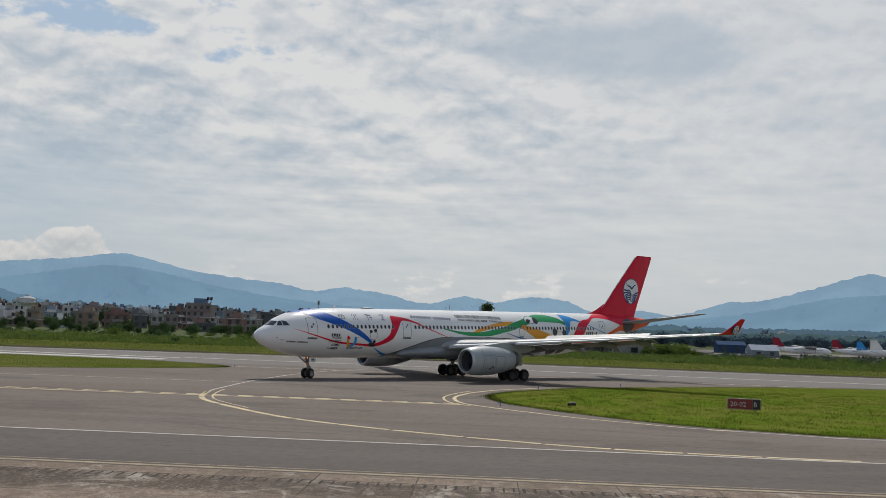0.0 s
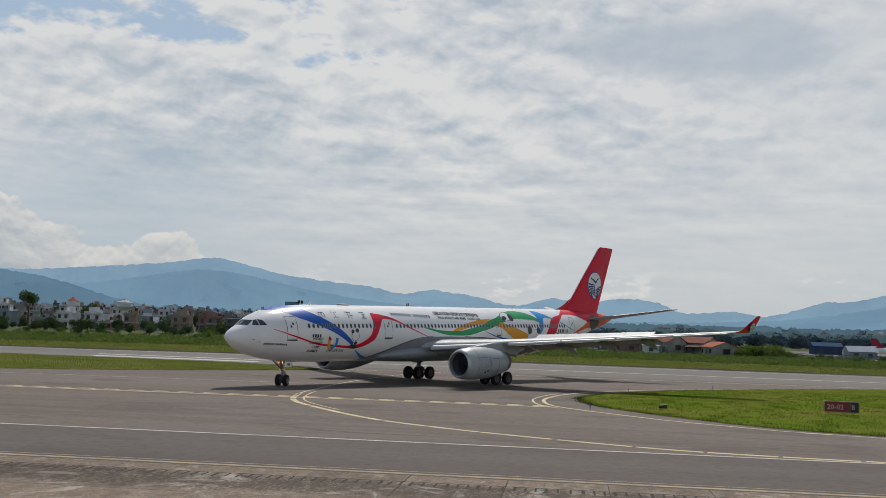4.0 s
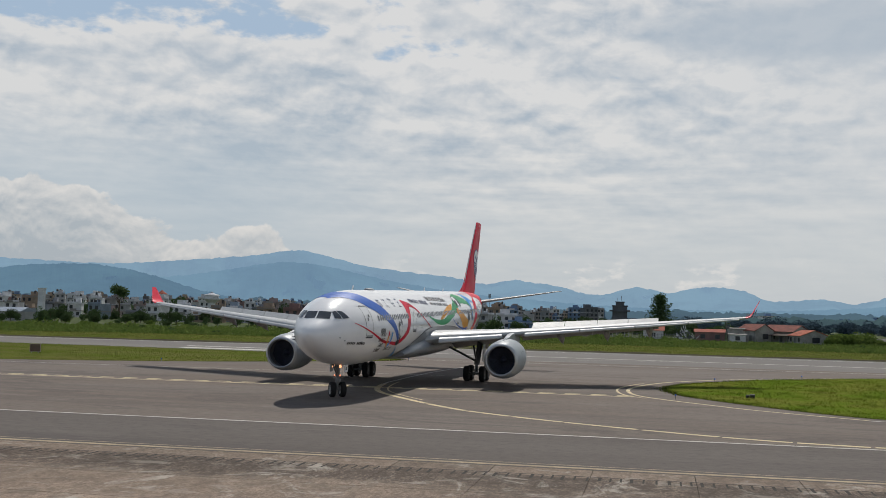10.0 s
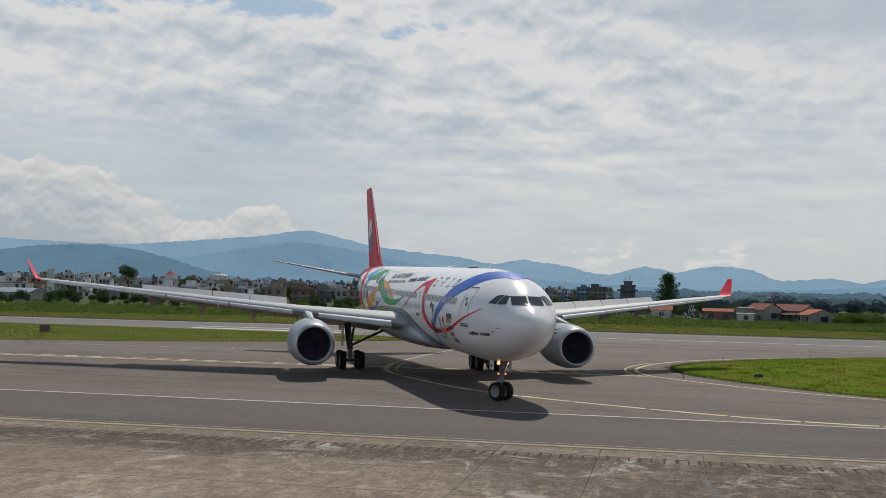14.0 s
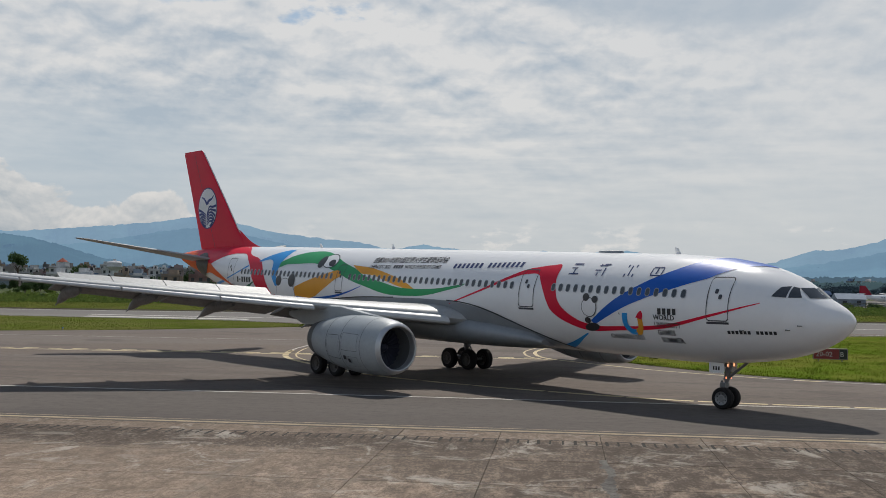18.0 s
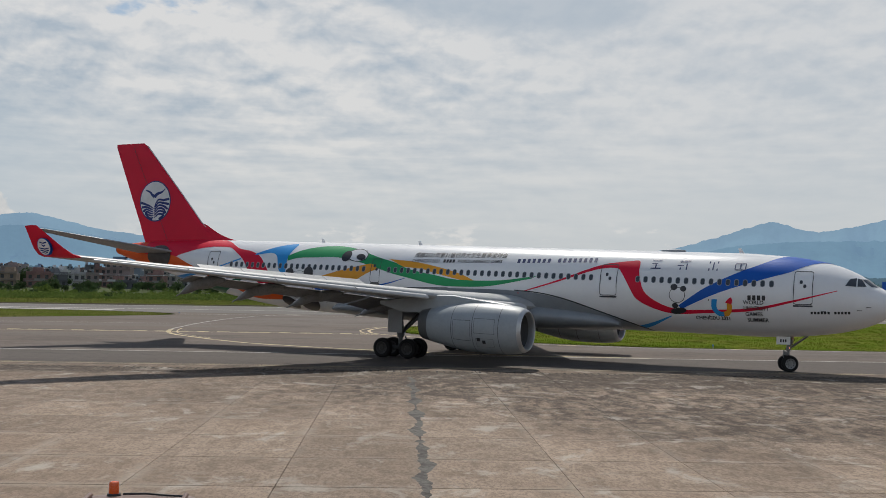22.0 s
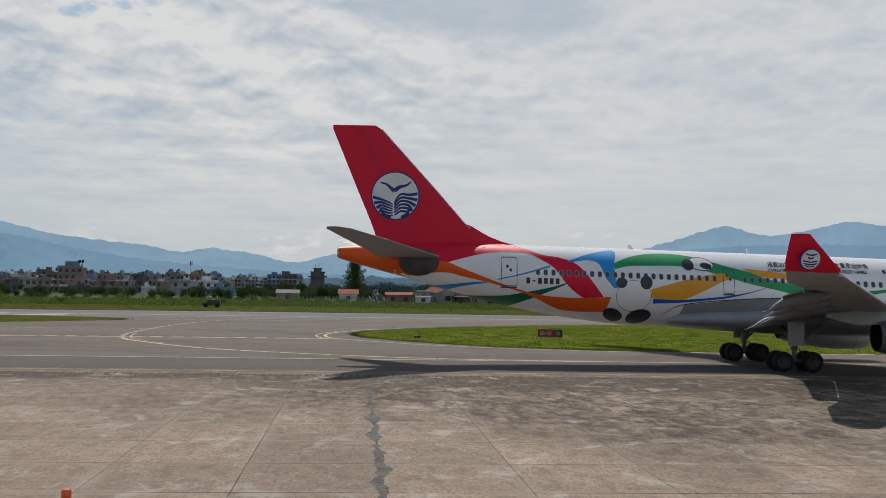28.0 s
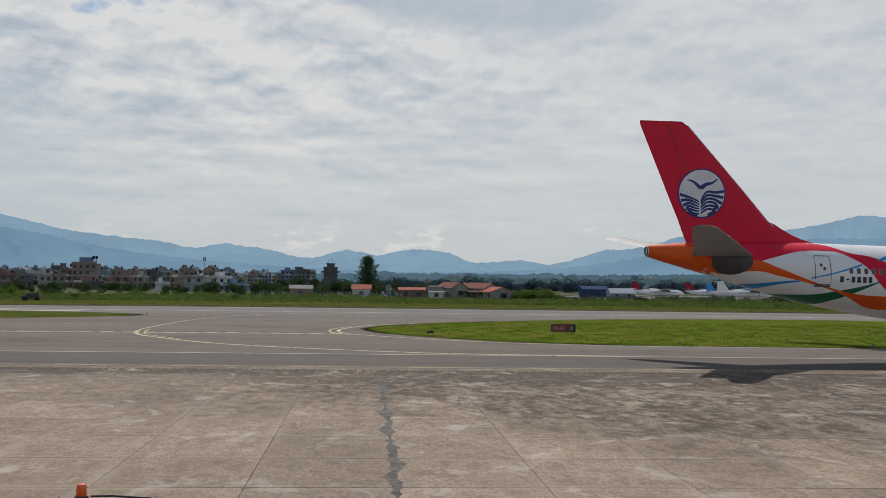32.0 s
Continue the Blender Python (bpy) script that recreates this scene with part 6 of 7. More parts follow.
M["roof_pale"] = mat("pale_sheet_roof", (0.30, 0.34, 0.40), 0.9, scale=0.4, spec=0.05)
M["tank"] = mat("black_water_tank", (0.02, 0.02, 0.022), 0.6)
M["dark_pane"] = mat("dark_window", (0.035, 0.04, 0.048), 0.25, fine=0.0)
WIN_ME = None


def window_mesh():
    s = Shape()
    s.box((0, 0, 0), (1.35, 0.08, 1.55))
    me = bpy.data.meshes.new("window")
    me.from_pydata(s.v, [], s.f)
    me.materials.append(M["dark_pane"])
    return me


WIN_ME = window_mesh()


def house(x, y, w, d, floors, wall, rng, label, tank=True, windows=True, rot=0.0, crown=None):
    """A flat-roofed town house with floor slabs, balconies, windows and roof tanks."""
    h0 = 3.0
    top = floors * h0
    base = tagged(new("town_house"), label, "house", group="town houses")
    base.matrix_basis = pose(x, y, -0.1, 0, 0, rot)
    s = Shape()
    s.box((0, d / 2, top / 2), (w, d, top))
    if rng.random() < 0.75:
        s.box((w * rng.uniform(-0.25, 0.25), d * 0.6, top + 1.3), (w * rng.uniform(0.25, 0.55), d * 0.5, 2.6))
    for q in range(rng.randint(0, 3)):
        s.box((w * rng.uniform(-0.45, 0.45), d * rng.uniform(0.1, 0.9), top + 0.9), (0.3, 0.3, 1.8))
    s.make("wall", wall, base, False)
    for f in range(1, floors + 1):
        s = Shape()
        s.box((0, d / 2 - 0.35, f * h0), (w + 0.5, d + 0.8, 0.22))
        if rng.random() < 0.6:
            s.box((rng.uniform(-0.2, 0.2) * w, -0.7, f * h0 + 0.5), (w * 0.45, 0.1, 0.8))
        s.make("floor_slab", rng.choice((M["roof_flat"], wall, WALLS[7])), base, False)
    if windows:
        n = max(2, int(w / 2.8))
        for f in range(floors):
            for i in range(n):
                if rng.random() < 0.85:
                    o = new("window", WIN_ME)
                    o.parent = base
                    o.matrix_basis = pose(-w / 2 + (i + 0.5) * w / n, -0.03, f * h0 + 1.6)
    s = Shape()
    s.box((0, 0.1, top + 0.45), (w + 0.1, 0.15, 0.9))
    s.make("parapet", wall, base, False)
    if tank:
        for q in range(rng.choice((0, 1, 1, 2))):
            tx, ty = rng.uniform(-0.4, 0.4) * w, rng.uniform(0.2, 0.7) * d
            zt = top + rng.choice((0.3, 0.6, 1.6))
            s = Shape()
            s.tube((tx, ty, zt), (tx, ty, zt + 1.3), 0.6, seg=10).tube((tx, ty, zt + 1.3), (tx, ty, zt + 1.6), 0.6, 0.25, seg=10)
            s.make("water_tank", M["tank"], base, True, "black roof tank")
            s = Shape()
            for a, b in ((-0.5, -0.5), (0.5, -0.5), (-0.5, 0.5), (0.5, 0.5)):
                s.tube((tx + a, ty + b, top - 0.2), (tx + a, ty + b, zt), 0.06, seg=5)
            s.box((tx, ty, zt - 0.05), (1.4, 1.4, 0.1))
            s.make("tank_stand", M["steel"], base, False)
    return base


FAR = Shape()


def far_house(x, y, w, d, floors, ci, rng, rot):
    """A house in the far rows: walls, a rooftop room, floor slabs and dark window bands, added to one joined object."""
    m = pose(x, y, -0.1, 0, 0, rot)
    top = floors * 3.0
    q = Shape()
    q.box((0, d / 2, top / 2), (w, d, top), ci)
    q.box((w * rng.uniform(-0.3, 0.3), d * 0.6, top + 1.2), (w * rng.uniform(0.25, 0.5), d * 0.4, 2.4), rng.choice((ci, ci, 7, 9)))
    if rng.random() < 0.6:
        q.tube((w * rng.uniform(-0.4, 0.4), d * 0.5, top), (w * 0.1, d * 0.5, top + 2.6), 0.6, seg=8, k=11)
    for f in range(floors):
        q.box((0, d / 2 - 0.3, (f + 1) * 3.0), (w + 0.5, d + 0.7, 0.2), rng.choice((ci, 7, 10)))
        n = max(2, int(w / 2.8))
        for i in range(n):
            if rng.random() < 0.85:
                q.box((-w / 2 + (i + 0.5) * w / n, -0.03, f * 3.0 + 1.6), (1.4, 0.08, 1.5), 12)
    FAR.v += [tuple(m @ Vector(p)) for p in q.v]
    n0 = len(FAR.v) - len(q.v)
    FAR.f += [tuple(i + n0 for i in p) for p in q.f]
    FAR.k += q.k


def polar(az, d):
    return -d * math.sin(radians(az)), d * math.cos(radians(az))


def town():
    rng = random.Random(11)
    names = ("narrow {} town house with a flat roof and roof tanks", "wide {} apartment house with balconies and roof tanks", "{} plastered house with open roof terrace")
    cols = ("brown-grey", "pale grey", "brick red", "grey", "ochre", "bluish grey", "dull pink", "whitewashed", "dark grey", "blue")
    for row, (d0, d1, n, lo, hi) in enumerate(((455, 545, 44, 1, 2), (580, 720, 64, 2, 3), (760, 880, 84, 2, 4), (930, 1080, 110, 3, 4), (1150, 1350, 90, 4, 5))):
        for i in range(n):
            az = 38 - i * (38 - 2.6) / n + rng.uniform(-0.25, 0.25)
            # fewer houses towards the trees on the right
            if az < 6.0 and row < 2:
                continue
            d = rng.uniform(d0, d1)
            x, y = polar(az, d)
            w = rng.choice((rng.uniform(4.2, 6.5), rng.uniform(5.5, 10.0)))
            fl = rng.randint(lo, hi)
            ci = rng.choice((0, 0, 1, 1, 2, 2, 3, 4, 4, 5, 6, 6, 7, 7, 8, 8, 9))
            if row > 2:
                far_house(x, y, w, rng.uniform(6, 10), fl, ci, rng, rng.uniform(-12, 25))
                continue
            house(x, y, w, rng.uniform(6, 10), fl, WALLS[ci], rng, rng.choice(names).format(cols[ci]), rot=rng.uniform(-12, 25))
    # far right town, lower and farther
    for i in range(60):
        az = -4 - i * 0.55 + rng.uniform(-0.3, 0.3)
        d = rng.uniform(1150, 1500)
        x, y = polar(az, d)
        ci = rng.choice((0, 1, 3, 6, 7, 7))
        far_house(x, y, rng.uniform(8, 15), 10, rng.randint(2, 4), ci, rng, rng.uniform(-20, 20))
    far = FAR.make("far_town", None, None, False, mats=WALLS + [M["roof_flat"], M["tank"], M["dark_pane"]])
    tagged(far, "dense far rows of flat-roofed town houses with roof tanks", "town", kind="stuff")


town()


# ======================= trees and scrub =======================
def clump_mesh(name, r, n, seed, squash=0.8, leaf=0.45):
    """A crown of many small leaf clumps with gaps."""
    rng = np.random.default_rng(seed)
    lobes = rng.normal(0, 1, (9, 3))
    lobes /= np.linalg.norm(lobes, axis=1)[:, None]
    lobes *= rng.uniform(0.25, 0.62, 9)[:, None] * r
    lobes[:, 2] *= squash
    v = np.empty((n, 3, 3))
    c = lobes[rng.integers(0, 9, n)]
    q = rng.normal(0, 1, (n, 3))
    q /= np.linalg.norm(q, axis=1)[:, None]
    c = c + q * (rng.uniform(0.55, 1.0, n) ** 0.5)[:, None] * r * 0.48 * np.array([1, 1, squash])
    for k in range(3):
        v[:, k] = c + rng.normal(0, leaf, (n, 3))
    me = bpy.data.meshes.new(name)
    me.from_pydata(v.reshape(-1, 3).tolist(), [], np.arange(n * 3).reshape(n, 3).tolist())
    return me


def tree_proto(h, r, seed, label, squash=1.0, leafs="leaf", trunk=True, n=700):
    base = tagged(new("tree" if trunk else "bush"), label, "tree" if trunk else "bush", group="trees" if trunk else "bushes")
    if trunk:
        s = Shape()
        s.tube((0, 0, -0.3), (0.1, 0, h * 0.55), h * 0.03, h * 0.018, seg=7)
        rng = random.Random(seed)
        for i in range(5):
            a = rng.uniform(0, 6.28)
            z = h * rng.uniform(0.35, 0.55)
            s.tube((0.05, 0, z), (r * 0.55 * math.cos(a), r * 0.55 * math.sin(a), z + h * 0.22), h * 0.014, h * 0.005, seg=5)
        s.make("trunk", M["bark"], base, True)
    me = clump_mesh("crown", r, n, seed, squash, r * 0.075)
    me.materials.append(M[leafs])
    o = new("crown", me)
    o.parent = base
    o.matrix_basis = pose(0, 0, h - r * squash * 0.9 if trunk else r * squash * 0.55)
    return base


def trees():
    rng = random.Random(5)
    protos = [tree_proto(7.4, 4.0, 1, "round dark green leafy tree", 0.9, n=1100), tree_proto(5.6, 3.4, 2, "small dark green leafy tree", 0.85, n=900), tree_proto(9, 4.2, 3, "tall dark green tree with a ragged crown", 1.15, n=1200)]
    bushes = [tree_proto(2.5, 2.4, 4, "low green bush on the verge", 0.55, "scrub", False, 420), tree_proto(2.5, 3.4, 6, "wide green thicket on the verge", 0.5, "scrub", False, 520), tree_proto(4, 3.0, 8, "tall dark green bush by the town", 0.8, "leaf", False, 480)]
    for p, az, d in zip(protos + bushes, (16.5, 20, 33.5, 12, 18, 25), (630, 650, 640, 330, 330, 385)):
        p.matrix_basis = pose(*polar(az, d), 0, 0, 0, 30)
    for i in range(255):
        az = rng.uniform(3.5, 37)
        d = rng.uniform(345, 460) if i % 3 else rng.uniform(540, 760)
        t = copy_thing(protos[rng.randrange(3)], pose(*polar(az, d), -0.1, 0, 0, rng.uniform(0, 360)))
        k = rng.uniform(0.3, 0.62) if i % 3 else rng.uniform(0.5, 1.0)
        t.scale = (k, k, k * rng.uniform(0.85, 1.1))
    for i in range(250):
        az = rng.uniform(-30, 37)
        d = rng.uniform(262, 400)
        if -9.2 < az < -1.0 and d < 362:
            d = 362 + rng.random() * 30
        t = copy_thing(bushes[rng.randrange(3)], pose(*polar(az, d), -0.2, 0, 0, rng.uniform(0, 360)))
        k = rng.uniform(0.3, 0.6) if d < 320 else rng.uniform(0.4, 0.85)
        t.scale = (k, k, k * rng.uniform(0.6, 1.0))
    # thicket that joins the bushes into one belt
    q = np.random.default_rng(12)
    n = 70000
    az = np.radians(q.uniform(-30, 38, n))
    d = q.uniform(250, 325, n)
    hgt = 0.2 + 1.9 * np.array([max(0.0, noise.noise(Vector((a * 70, r * 0.05, 1))) + 0.05) for a, r in zip(az, d)]) * np.clip((d - 245) / 60, 0.2, 1.1)
    gone = (np.degrees(az) < -1.0) & (np.degrees(az) > -9.0) & (d < 362)
    hgt[gone] *= 0.3
    c = np.c_[-d * np.sin(az), d * np.cos(az), q.uniform(0, 1, n) * hgt]
    v = np.repeat(c[:, None, :], 3, axis=1) + q.normal(0, 0.32, (n, 3, 3))
    me = bpy.data.meshes.new("thicket")
    me.from_pydata(v.reshape(-1, 3).tolist(), [], np.arange(n * 3).reshape(n, 3).tolist())
    me.materials.append(M["scrub"])
    tagged(new("thicket", me), "tangled green scrub between runway and town", "scrub", kind="stuff")
    # far trees on the right, joined
    far = []
    for p in protos:
        c = [q for q in p.children if q.name.startswith("crown")][0]
        far.append((np.array([v.co[:] for v in c.data.vertices]), [tuple(f.vertices) for f in c.data.polygons], c.matrix_basis.translation.z))
    wood_v, wood_f, n0 = [], [], 0
    for i in range(430):
        az = rng.uniform(-34, 2)
        d = rng.uniform(500, 980)
        co, fc, hh = far[rng.randrange(3)]
        k, a = rng.uniform(0.6, 1.2), rng.uniform(0, 6.28)
        x, y = polar(az, d)
        m = np.array(((math.cos(a), -math.sin(a), 0), (math.sin(a), math.cos(a), 0), (0, 0, 0.68))) * k * 1.2
        wood_v.append(co @ m.T + (x, y, hh * k * 0.8))
        wood_f += [tuple(q + n0 for q in f) for f in fc]
        n0 += len(co)
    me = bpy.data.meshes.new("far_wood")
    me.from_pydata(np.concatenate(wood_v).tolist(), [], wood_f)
    # leaf colour with the haze painted in
    me.materials.append(M["hazed_leaf"])
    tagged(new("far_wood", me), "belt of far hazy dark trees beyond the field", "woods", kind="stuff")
    # bank of tall bushes beside the red-roofed houses
    lush = [tree_proto(5, 3.6, 61, "tall light green thicket beside the airfield houses", 0.75, "scrub", False, 1000), tree_proto(5, 3.0, 62, "bright green bush beside the airfield houses", 0.85, "scrub", False, 800)]
    for p, az in zip(lush, (-8.6, -9.7)):
        p.matrix_basis = pose(*polar(az, 340), -0.3)
    for i in range(24):
        az = -7.9 - rng.random() * 3.0
        t = copy_thing(lush[rng.randrange(2)], pose(*polar(az, rng.uniform(335, 365)), -0.3, 0, 0, rng.uniform(0, 360)))
        k = rng.uniform(0.6, 1.05) * (1.0 if az > -10 else 0.7)
        t.scale = (k, k, k)
    # trees and bushes behind the red-roofed houses and round the tower
    for i in range(52):
        az = rng.uniform(-1.6, 4.5) if i % 6 else rng.uniform(-9.5, -1.6)
        t = copy_thing(protos[rng.randrange(3)], pose(*polar(az, rng.uniform(372, 470)), -0.3, 0, 0, rng.uniform(0, 360)))
        k = rng.uniform(0.4, 0.75)
        t.scale = (k * 1.2, k * 1.2, k * 0.9)
    # hedge before the parking stand
    for i in range(34):
        az = -13.0 - i * 0.48 + rng.uniform(-0.2, 0.2)
        t = copy_thing(bushes[rng.randrange(3)], pose(*polar(az, rng.uniform(322, 342)), -0.2, 0, 0, rng.uniform(0, 360)))
        k = rng.uniform(0.55, 0.85)
        t.scale = (k * 1.4, k, k)
    # tall conifer with layered boughs
    b = tagged(new("tree"), "tall dark conifer with layered ragged boughs", "tree", group="trees")
    s = Shape()
    s.tube((0, 0, -0.3), (0, 0, 15.0), 0.4, 0.06, seg=8)
    s.make("trunk", M["bark"], b, True)
    q = np.random.default_rng(31)
    n = 3300
    lev = q.integers(0, 9, n)
    zz = 4.0 + lev * 1.25
    rad = (5.4 * (1 - lev / 13.0) * np.array([0.75, 1.0, 0.7, 1.05, 0.85, 1.1, 0.7, 1.0, 0.8])[lev]) * q.uniform(0.05, 1.0, n) ** 0.6 * (0.75 + 0.25 * np.sin(lev * 2.3 + 3 * q.uniform(0, 6.28, n)))
    ph = q.uniform(0, 2 * math.pi, n)
    c = np.c_[rad * np.cos(ph), rad * np.sin(ph), zz + 0.25 * rad + q.normal(0, 0.5, n)]
    v = np.repeat(c[:, None, :], 3, axis=1) + q.normal(0, 0.26, (n, 3, 3))
    me = bpy.data.meshes.new("crown")
    me.from_pydata(v.reshape(-1, 3).tolist(), [], np.arange(n * 3).reshape(n, 3).tolist())
    me.materials.append(M["leaf"])
    o = new("crown", me)
    o.parent = b
    b.matrix_basis = pose(*polar(-0.1, 430), -0.1) @ Matrix.Diagonal((1.25, 1.25, 1.0, 1))
    # lone tall tree with a round crown above the roofs, and a broad dark one
    t = tree_proto(15.2, 4.4, 41, "tall lone tree with a round crown above the roofs", 0.8, n=1300)
    t.matrix_basis = pose(*polar(26.5, 520), -0.1)
    t = copy_thing(protos[0], pose(*polar(23.6, 505), -0.1, 0, 0, 20))
    t.scale = (1.3, 1.3, 1.45)
    for az, d, k in ((3.6, 420, 1.05), (2.6, 415, 1.0), (1.5, 418, 0.9), (4.4, 424, 0.9)):
        t = copy_thing(protos[0], pose(*polar(az, d), -0.1, 0, 0, az * 50))
        t.scale = (k, k, k * 0.85)



trees()


# ======================= single landmarks =======================
def place(base, az, d, rot=0.0, z=-0.1):
    base.matrix_basis = pose(*polar(az, d), z, 0, 0, rot)
    return base


def landmarks():
    # dark stepped tower among the trees
    b = tagged(new("old_tower"), "dark grey stepped concrete tower among trees", "tower")
    for i, (w, z0, z1) in enumerate(((5.6, 0, 8.6), (7.8, 8.6, 9.2), (5.6, 9.2, 10.6), (6.2, 10.6, 11.0), (3.2, 11.0, 12.2), (3.8, 12.2, 12.5))):
        s = Shape()
        s.box((0, 0, (z0 + z1) / 2), (w, w, z1 - z0))
        s.make("tower_stage", WALLS[8], b, False)
    s = Shape()
    s.tube((0.5, 0, 12.8), (0.5, 0, 14.6), 0.08, seg=6).tube((-1, 0, 12.8), (-1, 0, 13.8), 0.06, seg=6)
    s.make("mast", M["steel"], b, False)
    place(b, 1.85, 452)
    # water tower with a wide bowl
    b = tagged(new("water_tower"), "pale concrete water tower with a wide round bowl", "water tower")
    s = Shape()
    def rg(r, z):
        return [(r * math.cos(a), r * math.sin(a), z) for a in np.linspace(0, 2 * math.pi, 24, endpoint=False)]
    s.rings([rg(2.2, 0), rg(2.0, 8.0), rg(2.6, 8.8)])
    s.make("shaft", WALLS[7], b, True)
    s = Shape()
    s.rings([rg(2.6, 8.8), rg(4.2, 10.0), rg(4.2, 10.6), rg(3.6, 10.7), rg(3.6, 12.0), rg(3.9, 12.1), rg(3.6, 12.5), rg(0.8, 13.3), rg(0.7, 14.0)], cap1=True)
    s.make("bowl", WALLS[7], b, True)
    place(b, 22.13, 600)
    # house with a red dome, house with a blue box and tanks
    rng = random.Random(3)
    b = house(0, 0, 9.5, 9, 3, WALLS[7], rng, "whitewashed town house with a small red dome on its roof", tank=False)
    s = Shape()
    s.box((0, 4, 10.2), (4.4, 4.4, 3.0))
    s.make("upper_storey", WALLS[7], b, False)
    s = Shape()
    s.rings([[(r * math.cos(a), 4 + r * math.sin(a), z) for a in np.linspace(0, 2 * math.pi, 16, endpoint=False)] for r, z in ((2.6, 11.7), (1.7, 12.4), (0.8, 13.0), (0.15, 13.6))], cap1=True)
    s.make("dome", M["roof_red"], b, True, "small red dome")
    place(b, 24.68, 560)
    b = house(0, 0, 12, 9, 4, WALLS[6], rng, "dull pink town house with a blue rooftop room", tank=False)
    s = Shape()
    s.box((0, 4, 13.5), (5.5, 5, 3.2))
    s.make("rooftop_room", WALLS[9], b, False, "blue rooftop room")
    for x in (3.5, 5.0):
        s = Shape()
        s.tube((x, 4, 14.4), (x, 4, 15.9), 0.62, seg=10)
        s.make("water_tank", M["tank"], b, True, "black roof tank")
        s = Shape()
        s.tube((x, 4, 12.0), (x, 4, 14.4), 0.1, seg=6)
        s.make("tank_stand", M["roof_blue"], b, False)
    place(b, 14.2, 560)
    b = tagged(new("antenna_mast"), "thin steel mobile antenna mast on a roof", "antenna")
    s = Shape()
    s.tube((0, 0, 0), (0, 0, 15.4), 0.12, 0.08, seg=6)
    s.make("mast", M["steel"], b, False)
    for a in range(3):
        s = Shape()
        s.box((0.5 * math.cos(a * 2.1), 0.5 * math.sin(a * 2.1), 14.6), (0.35, 0.25, 1.8))
        s.make("antenna_panel", WALLS[8], b, False)
    place(b, 8.34, 520)
    # white chimney-like pillar and the long pale shed on the left
    b = tagged(new("pillar"), "slim white concrete pillar above the houses", "pillar")
    s = Shape()
    s.box((0, 0, 5.5), (1.9, 1.9, 11))
    s.make("shaft", WALLS[7], b, False)
    s = Shape()
    s.box((0, 0, 11.15), (2.3, 2.3, 0.3))
    s.make("cap", WALLS[7], b, False)
    place(b, 30.05, 430)

    def shed(az, d, w, dep, h, roof, wall, label, rot=0.0, rise=1.4):
        b = tagged(new("shed"), label, "shed")
        s = Shape()
        s.box((0, 0, h / 2), (w, dep, h))
        s.make("wall", wall, b, False)
        s = Shape()
        s.add([(-w / 2 - .4, -dep / 2 - .5, h), (w / 2 + .4, -dep / 2 - .5, h), (w / 2 + .4, 0, h + rise), (-w / 2 - .4, 0, h + rise), (-w / 2 - .4, dep / 2 + .5, h), (w / 2 + .4, dep / 2 + .5, h)],
              [(0, 1, 2, 3), (3, 2, 5, 4), (0, 3, 4), (1, 5, 2), (0, 4, 5, 1)])
        s.make("roof", roof, b, False)
        n = max(1, int(w / 4))
        for i in range(n):
            s = Shape()
            s.box((-w / 2 + (i + 0.5) * w / n, -dep / 2 - 0.03, h * 0.5), (1.3, 0.08, 1.2))
            s.make("window", M["dark_pane"], b, False)
        return place(b, az, d, rot)
    def gabled(az, d, w, dep, h, roof, label, rot, rise, lean):
        """A house with gable walls, two thick roof slopes over the eaves, doors, windows and perhaps a lean-to."""
        b = tagged(new("airfield_house"), label, "house", group="airfield houses")
        s = Shape()
        a, c = w / 2, dep / 2
        s.add([(-a, -c, 0), (a, -c, 0), (a, c, 0), (-a, c, 0), (-a, -c, h), (a, -c, h), (a, c, h), (-a, c, h), (-a, 0, h + rise), (a, 0, h + rise)],
              [(0, 1, 5, 4), (2, 3, 7, 6), (1, 2, 6, 9, 5), (3, 0, 4, 8, 7), (4, 5, 9, 8), (6, 7, 8, 9), (3, 2, 1, 0)])
        s.make("wall", M["grimy_plaster"], b, False)
        for e in (-1, 1):
            k, drop = c + 0.45, -0.45 * rise / c
            s = Shape()
            lo = [(-a - .35, e * k, h + drop + 0.03), (a + .35, e * k, h + drop + 0.03), (a + .35, 0, h + rise + 0.03), (-a - .35, 0, h + rise + 0.03)]
            s.rings([lo, [(x, y, z + 0.12) for x, y, z in lo]], cap0=True, cap1=True)
            s.make("roof", roof, b, False)
        s = Shape()
        s.box((0, 0, h + rise + 0.15), (w + 0.8, 0.3, 0.1))
        s.make("ridge_cap", M["roof_flat"], b, False)
        n = max(2, int(w / 2.6))
        for i in range(n):
            s = Shape()
            if i == n // 2:
                s.box((-a + (i + 0.5) * w / n, -c - 0.03, 1.0), (1.0, 0.08, 2.0))
                s.make("door", M["gear_dark"], b, False)
            else:
                s.box((-a + (i + 0.5) * w / n, -c - 0.03, h * 0.52), (1.1, 0.08, 1.2))
                s.make("window", M["dark_pane"], b, False)
        s = Shape()
        s.box((a + 0.03, 0.4, h * 0.5), (0.08, 2.2, 1.5))
        s.make("window", M["dark_pane"], b, False)
        if lean:
            s = Shape()
            lo = [(-a - 0.5, -c - lean, 2.1), (a + 0.3, -c - lean, 2.1), (a + 0.3, -c, 2.75), (-a - 0.5, -c, 2.75)]
            s.rings([lo, [(x, y, z + 0.1) for x, y, z in lo]], cap0=True, cap1=True)
            s.make("lean_to_roof", M["roof_brown"], b, False, "dull brown lean-to roof")
            for i in range(5):
                s = Shape()
                s.box((-a + i * w / 4, -c - lean + 0.2, 1.05), (0.16, 0.16, 2.1))
